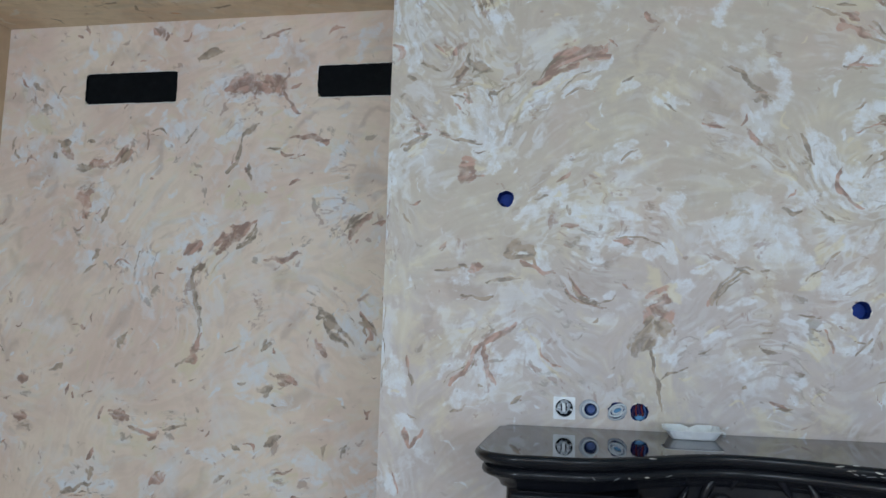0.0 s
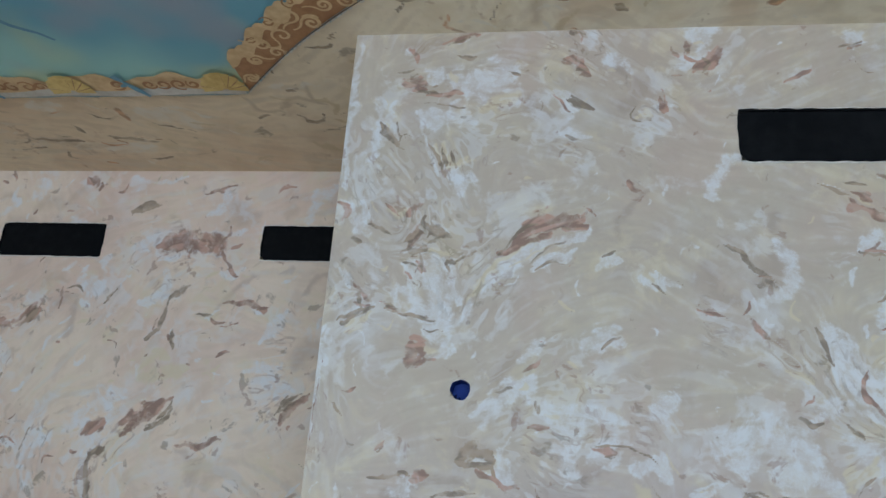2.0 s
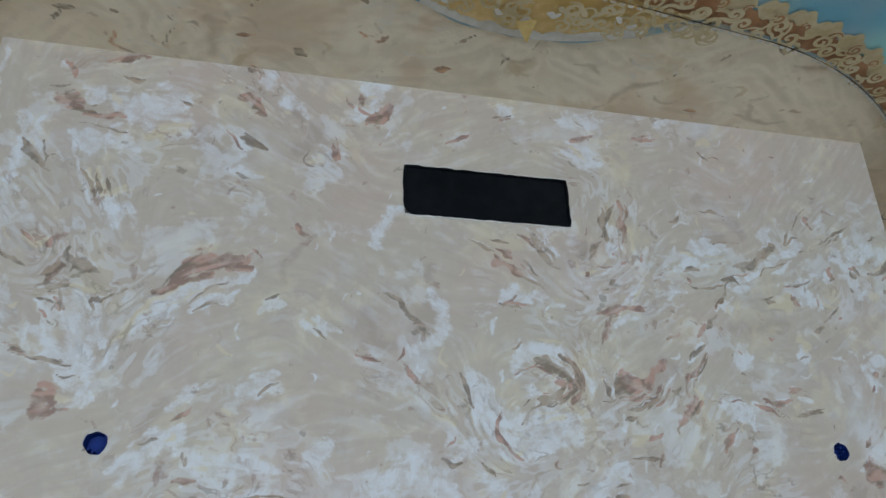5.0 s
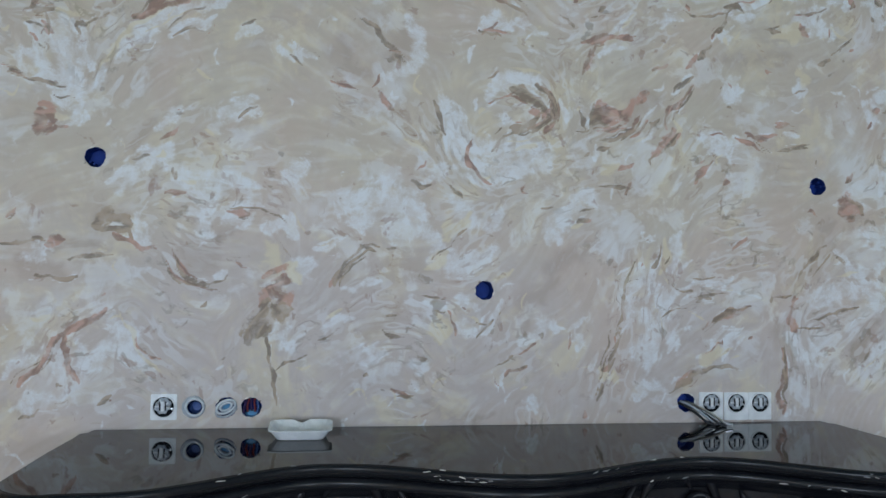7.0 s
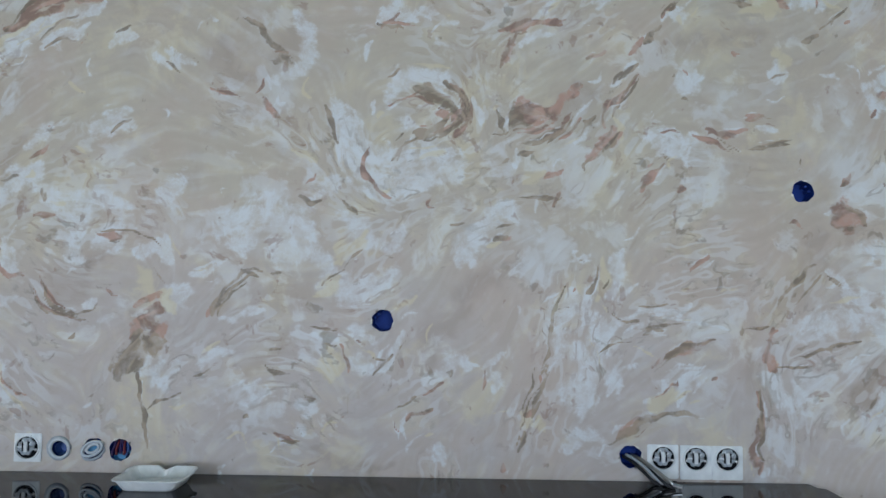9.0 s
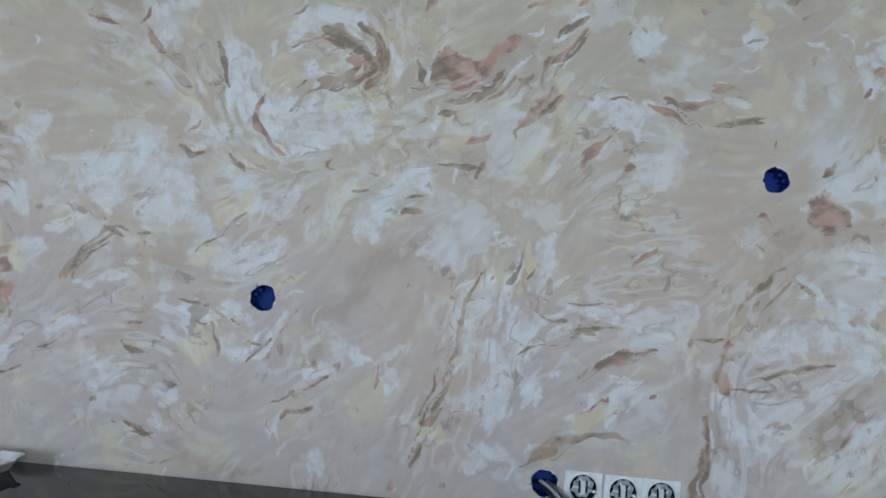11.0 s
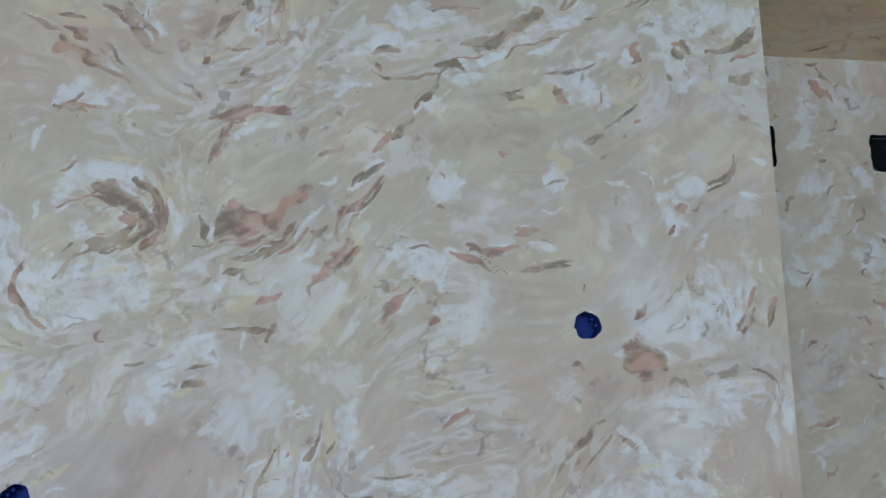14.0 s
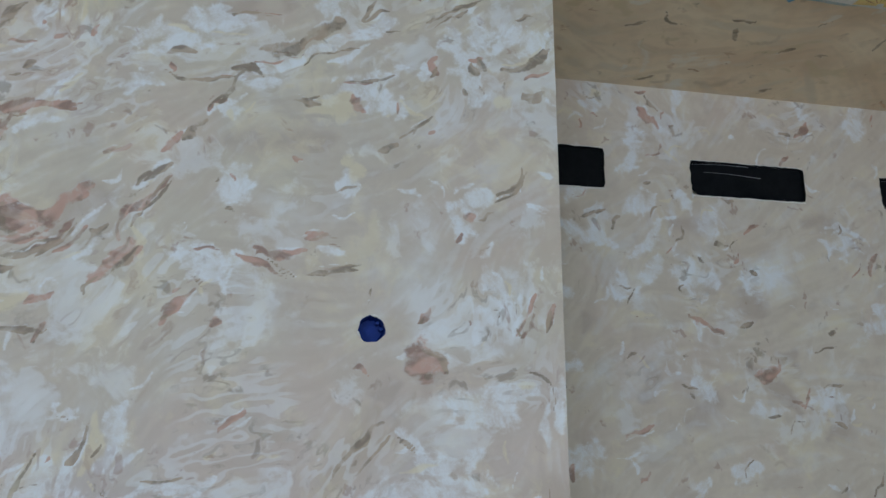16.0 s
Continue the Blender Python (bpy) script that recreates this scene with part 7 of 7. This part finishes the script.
    for k in range(4):
        x = MID - 1.665 - 0.52 * k
        for rib in range(9):
            t = math.pi * (0.02 + 0.96 * rib / 8)
            draw("shell_rib", [(x - 0.06 + 0.010 * math.cos(t) + 0.064 * q / 5 * math.cos(t), 2.212 - 0.010 * math.sin(t) - 0.086 * q / 5 * math.sin(t)) for q in range(6)], 0.0285, mural_shell, taper=lambda q: 0.25 + 0.85 * q)
            if rib < 8:
                t += math.pi * 0.06
                draw("shell_groove", [(x - 0.06 + (0.016 + 0.058 * q / 5) * math.cos(t), 2.212 - (0.014 + 0.076 * q / 5) * math.sin(t)) for q in range(6)], 0.0035, mural_brown)
        for c, turn, r in ((x - 0.155, 1.2, 0.022), (x - 0.20, -1.2, 0.030), (x - 0.255, 1.1, 0.026), (x - 0.30, -1.2, 0.024), (x - 0.41, 1.3, 0.028)):
            draw("scroll", spiral(c, 2.176, 0.006, r, k + c * 9, turn), 0.009, mural_brown, "brown painted scroll")
        draw("blue_dash", [(x - 0.40 + 0.010 * q, 2.125 + 0.017 * q) for q in range(8)], 0.026, mural_blue, "blue painted dash", taper=lambda q: 0.35 + 0.65 * abs(math.cos(5 * q)))
        draw("blue_dash", [(x - 0.40 + 0.008 * q, 2.185 - 0.004 * q) for q in range(5)], 0.014, mural_blue)
    # cream filigree on the gold
    for k in range(30):
        u = rng.uniform(0.04, 0.46)
        x = MID - u
        room = arch(x) - rope(x)
        y = rope(x) + rng.uniform(0.05, 0.95) * max(0.03, room - 0.05)
        draw("scroll", spiral(x, y, 0.004, rng.uniform(0.016, 0.034), rng.uniform(0, 6), rng.choice((-1.2, 1.2))), rng.uniform(0.005, 0.009), mural_cream, "cream painted scroll")
    for k in range(14):
        u = rng.uniform(0.03, 0.42)
        x = MID - u
        y = rope(x) + rng.uniform(0.1, 0.9) * max(0.03, arch(x) - rope(x) - 0.05)
        draw("leaf_scroll", [(x + 0.004 * s, y + 0.012 * math.sin(s * 0.5 + k)) for s in range(6)], rng.uniform(0.008, 0.014), mural_white if k % 3 == 0 else mural_cream)
strand = [(-1.80 + 0.030 * q, 1.50 + 0.030 * q + 0.012 * math.sin(q * 1.3)) for q in range(15)]
part("blue_strand", ribbon(strand, 0.016, level()), mural_blue, mural, "thin blue line across the painted sky")
for u in (0.60, 0.70):  # blue ribbons across the scrolls
    x = MID - u
    part("blue_ribbon", ribbon([(x + 0.012 * math.sin(q * 0.9), rope(x) - 0.19 + 0.021 * q) for q in range(9)], 0.030, level(), taper=lambda q: 0.75 + 0.25 * math.sin(7 * q)), mural_line, mural, "pale blue painted ribbon")
drop = [(MID - 0.03 + 0.004 * s, arch(MID) - 0.10 + 0.011 * s) for s in range(8)]
part("gold_leaf", ribbon(drop, 0.05, level(), taper=lambda s: 1.05 - s), mural_shell, mural)


# ---- mantelpiece ----
MTOP = 1.088
MC, MHALF = 0.7385, 0.9105


def mantel_front(x):
    """Serpentine front edge."""
    u = abs(x - MC)
    wave = 0.055 * (1 - math.cos(math.pi * min(u, 0.74) / 0.37))
    ease = min(1.0, max(0.0, (u - 0.37) / 0.33))
    return 1.485 + wave - 0.055 * ease * ease * (3 - 2 * ease)


def mantel_outline():
    pts = [(MC - MHALF + 0.012, BY - 0.003), (MC - MHALF + 0.010, 1.935), (MC - MHALF - 0.004, 1.925), (MC - MHALF - 0.003, 1.88), (MC - MHALF - 0.008, 1.75), (MC - MHALF - 0.008, 1.60)]
    for k in range(9):
        a = math.pi + math.pi / 2 * k / 8
        pts.append((MC - MHALF + 0.095 + 0.103 * math.cos(a), 1.530 + 0.105 * math.sin(a)))
    pts += [(x, mantel_front(x)) for x in np.linspace(MC - 0.80, MC + 0.80, 90)]
    pts += [(2 * MC - x, y) for x, y in reversed(pts[:15])]
    return [Vector((x, y)) for x, y in pts]


def inset(points, d):
    made = []
    for i, p in enumerate(points):
        way = (points[min(i + 1, len(points) - 1)] - points[max(i - 1, 0)]).normalized()
        q = p + Vector((-way.y, way.x)) * d
        made.append(Vector((q.x, BY - 0.003)) if i in (0, len(points) - 1) else q)
    return made


mantel = thing("fireplace_mantel", "polished black mantelpiece with serpentine shelf and carved frieze", "fireplace")
outline = mantel_outline()


def sweep(profile, cap_top=False, cap_low=False):
    bm = bmesh.new()
    rows = [[bm.verts.new((p.x, p.y, z)) for p in inset(outline, d)] for d, z in profile]
    rows_to_faces(bm, rows)
    if cap_top:
        bm.faces.new(rows[0])
    if cap_low:
        bm.faces.new(rows[-1])
    return bm


shelf_profile = ((0.009, MTOP - 0.0005), (0.005, MTOP - 0.0015), (0.001, MTOP - 0.005), (0.0, MTOP - 0.010), (0.003, MTOP - 0.016), (0.009, MTOP - 0.022), (0.017, MTOP - 0.027), (0.030, MTOP - 0.030))
part("shelf", sweep(((0.009, MTOP), (0.009, MTOP - 0.006)), True, True), mantel_black, mantel, "mirror-polished black shelf")
shelf_edge = part("shelf_edge", sweep(shelf_profile), moulding_black, mantel, "worn black shelf edge", smooth=True)
torus = ((0.030, MTOP - 0.029), (0.021, MTOP - 0.031), (0.016, MTOP - 0.036), (0.015, MTOP - 0.042), (0.018, MTOP - 0.048), (0.026, MTOP - 0.052), (0.036, MTOP - 0.053))
part("round_moulding", sweep(torus), moulding_black, mantel, "glossy black round moulding", smooth=True)
cove = ((0.036, MTOP - 0.053), (0.045, MTOP - 0.060), (0.052, MTOP - 0.066), (0.056, MTOP - 0.074), (0.064, MTOP - 0.077))
part("cove_moulding", sweep(cove), moulding_black, mantel, smooth=True)
part("frieze", sweep(((0.068, MTOP - 0.077), (0.068, MTOP - 0.29)), True, True), carved_black, mantel, "satin black frieze")
for s in (-1, 1):
    x = MC + s * 0.70
    part("capital", box(x - 0.13, x + 0.13, mantel_front(x) + 0.038, BY - 0.02, MTOP - 0.29, MTOP - 0.078, 0.008), carved_black, mantel)
    part("capital_bead", tube([(x - 0.135 + 0.27 * k / 12, mantel_front(x) + 0.038, MTOP - 0.086) for k in range(13)], 0.006), moulding_black, mantel)
    part("pilaster", box(x - 0.11, x + 0.11, 1.60, BY - 0.02, 0.12, MTOP - 0.29, 0.012), carved_black, mantel)
    part("plinth", box(x - 0.14, x + 0.14, 1.56, BY - 0.02, 0.0, 0.12, 0.008), carved_black, mantel)
    for k in range(3):
        part("flute", box(x - 0.075 + 0.055 * k, x - 0.04 + 0.055 * k, 1.588, 1.602, 0.2, 0.72, 0.006), mantel_black, mantel)
part("firebox", box(MC - 0.59, MC + 0.59, BY - 0.03, BY - 0.004, 0.0, MTOP - 0.29), dark_plastic, mantel, "soot-black fire opening")
# chips along the worn edge
rng = random.Random(41)
for k in range(46):
    x = MC + rng.uniform(-0.80, 0.80) if k < 38 else MC - 0.08 - 0.012 * (k - 38)
    down = rng.choice((0.0006, 0.004, 0.010, 0.014, 0.041, 0.043)) if k < 38 else rng.uniform(0.008, 0.018)
    deep = 0.0095 if down < 0.001 else 0.0005 if down < 0.012 else 0.003 if down < 0.02 else 0.0145
    size, lean = rng.uniform(0.002, 0.007) * (1.5 if k >= 38 else 1.0), rng.uniform(-0.002, 0.002)
    pts = [(x + size * (q - 1), mantel_front(x + size * (q - 1)) + deep, MTOP - down + lean * (q - 1)) for q in range(3)]
    part("chip", tube(pts, rng.uniform(0.0006, 0.0013), 5, taper=lambda q: 0.5 + 0.5 * math.sin(math.pi * min(0.95, q + 0.05))), chip_grey if k % 3 else lip_plaster, shelf_edge, "pale chip in the black edge")
# carved scrolls and leaves on the frieze
for s in (-1, 1):
    for k, (u, down, r, a, turn) in enumerate(((0.40, 0.115, 0.030, 0.4, 1.4), (0.31, 0.135, 0.036, 2.0, -1.4), (0.20, 0.115, 0.030, 3.6, 1.3), (0.10, 0.130, 0.034, 5.0, -1.3), (0.26, 0.200, 0.030, 1.0, 1.2), (0.46, 0.180, 0.026, 2.5, -1.2))):
        pts = [(x, mantel_front(x) + 0.058, z) for x, z in spiral(MC + s * u, MTOP - down, 0.004, r, a, turn * s, 26)]
        part("carved_scroll", tube(pts, 0.0075, 7, taper=lambda q: 0.6 + 0.5 * q), carved_black, mantel, smooth=True)
    for k in range(7):
        u = 0.05 + 0.07 * k
        x = MC + s * u
        pts = [(x + s * 0.05 * q / 7, mantel_front(x) + 0.055, MTOP - 0.085 - 0.045 * math.sin(q / 7 * 2.2 + k)) for q in range(8)]
        part("carved_leaf", tube(pts, 0.009, 6, taper=lambda q: 0.25 + math.sin(math.pi * min(0.97, q + 0.03))), carved_black, mantel, smooth=True)


# ---- junction boxes and outlets ----
def junction_box(x, z, seed, contents):
    rng = random.Random(seed)
    label = {"empty": "empty blue plastic junction box sunk in the painted wall",
             "coil": "blue junction box holding a coiled grey cable",
             "loop": "blue junction box with a tilted loop of grey cable",
             "wires": "blue junction box with dark red wires inside",
             "plug": "blue junction box with dark cables hanging out"}[contents]
    group = "round boxes on the chimney breast" if contents == "empty" else "row of boxes above the mantel"
    ob = thing("junction_box", label, "junction box", (x, BY, z), group)
    cup = lathe(((0.0260, 0.0010), (0.0232, 0.0012), (0.0228, 0.004), (0.0222, 0.030), (0.0200, 0.036), (0.006, 0.037)), 30, 0.045, rng)
    part("cup", cup, blue_plastic, ob)
    for k in range(2):
        a = rng.uniform(0, 6.28)
        part("screw_post", tube([(0.018 * math.cos(a + 3.14 * k), 0.012 + 0.022 * q, 0.016 * math.sin(a + 3.14 * k)) for q in (0, 0.5, 1)], 0.003, 7), light_blue if contents == "wires" else blue_plastic, ob)
    for k in range(2):
        bm = bmesh.new()
        a = rng.uniform(0, 6.28)
        pts = [(0.0235 * math.cos(a + 0.5 * q / 5), -0.0005, 0.0235 * math.sin(a + 0.5 * q / 5)) for q in range(6)]
        tube(pts, 0.0018, 5, bm=bm, taper=lambda s: 0.3 + math.sin(math.pi * min(0.97, s + 0.03)))
        part("plaster_crumb", bm, lip_plaster, ob, "chipped plaster round the rim")
    if contents == "coil":
        for r, y, dx in ((0.0225, -0.002, -0.002), (0.0195, -0.006, 0.0015)):
            pts = [(dx + r * math.cos(6.283 * k / 26), y - 0.002 * math.sin(6.283 * k / 26), r * math.sin(6.283 * k / 26)) for k in range(26)]
            part("cable_turn", tube(pts, 0.0036, 7, closed=True), pale_cable if dx > 0 else grey_cable, ob, smooth=True)
        part("cable_end", lathe(((0.0130, -0.004), (0.0135, 0.002), (0.011, 0.02), (0.003, 0.021)), 18), mid_blue, ob).location = (0.003, 0, 0.0)
    if contents == "loop":
        part("cable_end", lathe(((0.0150, 0.001), (0.0150, 0.004), (0.003, 0.005)), 18), light_blue, ob, "pale blue cable core")
        for r, y, mat in ((1.0, -0.008, pale_cable), (0.60, -0.005, pale_cable), (1.05, -0.001, grey_cable)):
            pts = []
            for k in range(26):
                p = Vector((0.0225 * r * math.cos(6.283 * k / 26), 0.0135 * r * math.sin(6.283 * k / 26)))
                p.rotate(Matrix.Rotation(radians(26), 2))
                pts.append((p.x, y, p.y + (0.002 if r <= 1 else -0.006)))
            part("cable_turn", tube(pts, 0.0030, 7, closed=True), mat, ob, smooth=True)
    if contents == "wires":
        for k in range(5):
            pts = [(-0.015 + 0.0075 * k + 0.0015 * math.sin(q + k), 0.010 - 0.002 * q, 0.021 - 0.0048 * q - 0.002 * abs(k - 2)) for q in range(7)]
            part("wire", tube(pts, 0.0027, 6), (violet_wire, red_wire, violet_wire, red_wire, mid_blue)[k], ob, smooth=True)
        part("clamp", lathe(((0.0130, -0.003), (0.0135, 0.002), (0.0120, 0.012), (0.003, 0.012)), 18), light_blue, ob, "light blue plastic clamp").matrix_local = Matrix.Translation((0.001, 0, -0.0135)) @ Matrix.Diagonal((1, 1, 0.62, 1))
    if contents == "plug":
        for k in range(4):
            pts = []
            for q in range(12):
                s = q / 11
                pts.append((-0.012 + 0.006 * k + 0.050 * s + 0.004 * k * s, 0.02 - 0.055 * s - 0.012 * k * s, -0.004 + 0.004 * (k % 2) - 0.040 * s ** 1.4))
            cable = part("cable", tube(pts, 0.0034, 7), (dark_cable, grey_cable, dark_cable, steel)[k], ob, smooth=True)
            end = Vector(pts[-1])
            part("connector", tube([end, end + Vector((0.016, -0.006, -0.0035))], 0.0040, 8), steel if k % 2 else dark_cable, cable)
        pts = [(0.042 + 0.045 * q / 9, -0.03 + 0.006 * math.sin(q), -0.0455) for q in range(10)]
        part("loose_lead", tube(pts, 0.003, 6), dark_cable, ob, smooth=True)
    return ob


for index, (x, z) in enumerate(BOXES):
    junction_box(x, z, 50 + index, "empty")
for index, ((x, z), kind) in enumerate(zip(LOW_BOXES, ("coil", "loop", "wires", "plug"))):
    junction_box(x, z, 60 + index, kind)


def outlet(x, z, plate):
    """A power outlet without its cover: white carrier, round dark well, pale hub with steel clips."""
    ob = thing("power_outlet", "white power outlet without cover, round dark well and steel clips", "socket", (x, BY, z), "outlets above the mantel")
    a, b, c, d = plate
    part("carrier_plate", box(a, b, -0.0045, -0.0005, c, d, 0.0015), white_plastic, ob, "white mounting plate")
    well = lathe(((0.0265, -0.0046), (0.0262, -0.0075), (0.0238, -0.0078), (0.0225, -0.0050), (0.0222, -0.0048)), 26)
    part("ring", well, white_plastic, ob)
    part("well", lathe(((0.0232, -0.0054), (0.0230, -0.0052), (0.004, -0.0051)), 26), dark_plastic, ob, "dark round well")
    bm = bmesh.new()
    rows = []
    for r, y in ((0.0185, -0.0053), (0.0182, -0.0085), (0.0155, -0.0100), (0.0135, -0.0085)):
        ring = []
        for k in range(40):
            t = 2 * math.pi * k / 40
            q = r * (1 - 0.13 * max(0.0, math.cos(2 * t + 1.2)) - 0.07 * math.cos(8 * t))
            ring.append(bm.verts.new((q * math.cos(t), y, q * math.sin(t))))
        rows.append(ring)
    rows_to_faces(bm, rows)
    bm.faces.new(rows[-1])
    hub = part("hub", bm, grey_cable, ob, "pale grey socket hub")
    hub.location = (-0.001, 0, 0.003)
    for k in range(6):
        t = math.pi * (0.02 + 0.192 * k)
        pts = [(q * math.cos(t) - 0.001, -0.0088 - 0.10 * (q - 0.004), q * math.sin(t) - 0.002) for q in (0.004, 0.010, 0.0165)]
        part("clip", tube(pts, 0.0016, 6), white_plastic if k % 2 else steel, hub, "bright metal clip")
    part("spring_bar", box(-0.0035, 0.0035, -0.0125, -0.0085, -0.012, 0.010, 0.001), white_plastic, hub)
    part("slit", box(-0.0075, -0.0050, -0.0108, -0.0084, -0.010, 0.010), dark_plastic, hub)
    part("slit", box(0.0050, 0.0075, -0.0108, -0.0084, -0.010, 0.010), dark_plastic, hub)
    for s in (-1, 1):
        part("screw", tube([(s * 0.0185, -0.0049, -0.004), (s * 0.0185, -0.0068, -0.004)], 0.0028, 8), steel, ob)
    return ob


outlet(*OUTLETS[0], (-0.029, 0.029, -0.030, 0.029))
for x, z in OUTLETS[1:]:
    outlet(x, z, (-0.0325, 0.0325, -0.043, 0.027))


# ---- tray ----
def tray(x, y, z):
    ob = thing("plastic_tray", "empty white plastic tray lying on the black shelf", "tray", (x, y, z))
    outer = ((0.050, 0.045, 0.0), (0.052, 0.047, 0.002), (0.064, 0.056, 0.0185), (0.069, 0.061, 0.020), (0.069, 0.061, 0.022), (0.063, 0.056, 0.0215), (0.050, 0.045, 0.004))
    bm = bmesh.new()
    rows = []
    for hx, hy, h in outer:
        ring = []
        for k in range(48):
            a = 2 * math.pi * k / 48
            c, s = math.cos(a), math.sin(a)
            r = 1 / (abs(c) ** 7 + abs(s) ** 7) ** (1 / 7)
            px, py = hx * r * c, hy * r * s
            dent = 0.010 * max(0.0, 1 - abs(px) / 0.018) if s > 0.5 and h > 0.018 else 0.0
            ring.append(bm.verts.new((px, py - dent * 0.8, h - dent * 0.7 + (0.004 if h > 0.018 and s > 0.3 else 0.0))))
        rows.append(ring)
    rows_to_faces(bm, rows)
    bm.faces.new(rows[0]), bm.faces.new(rows[-1])
    part("shell", bm, white_plastic, ob)
    return ob


tray(0.309, 1.862, MTOP + 0.0005)
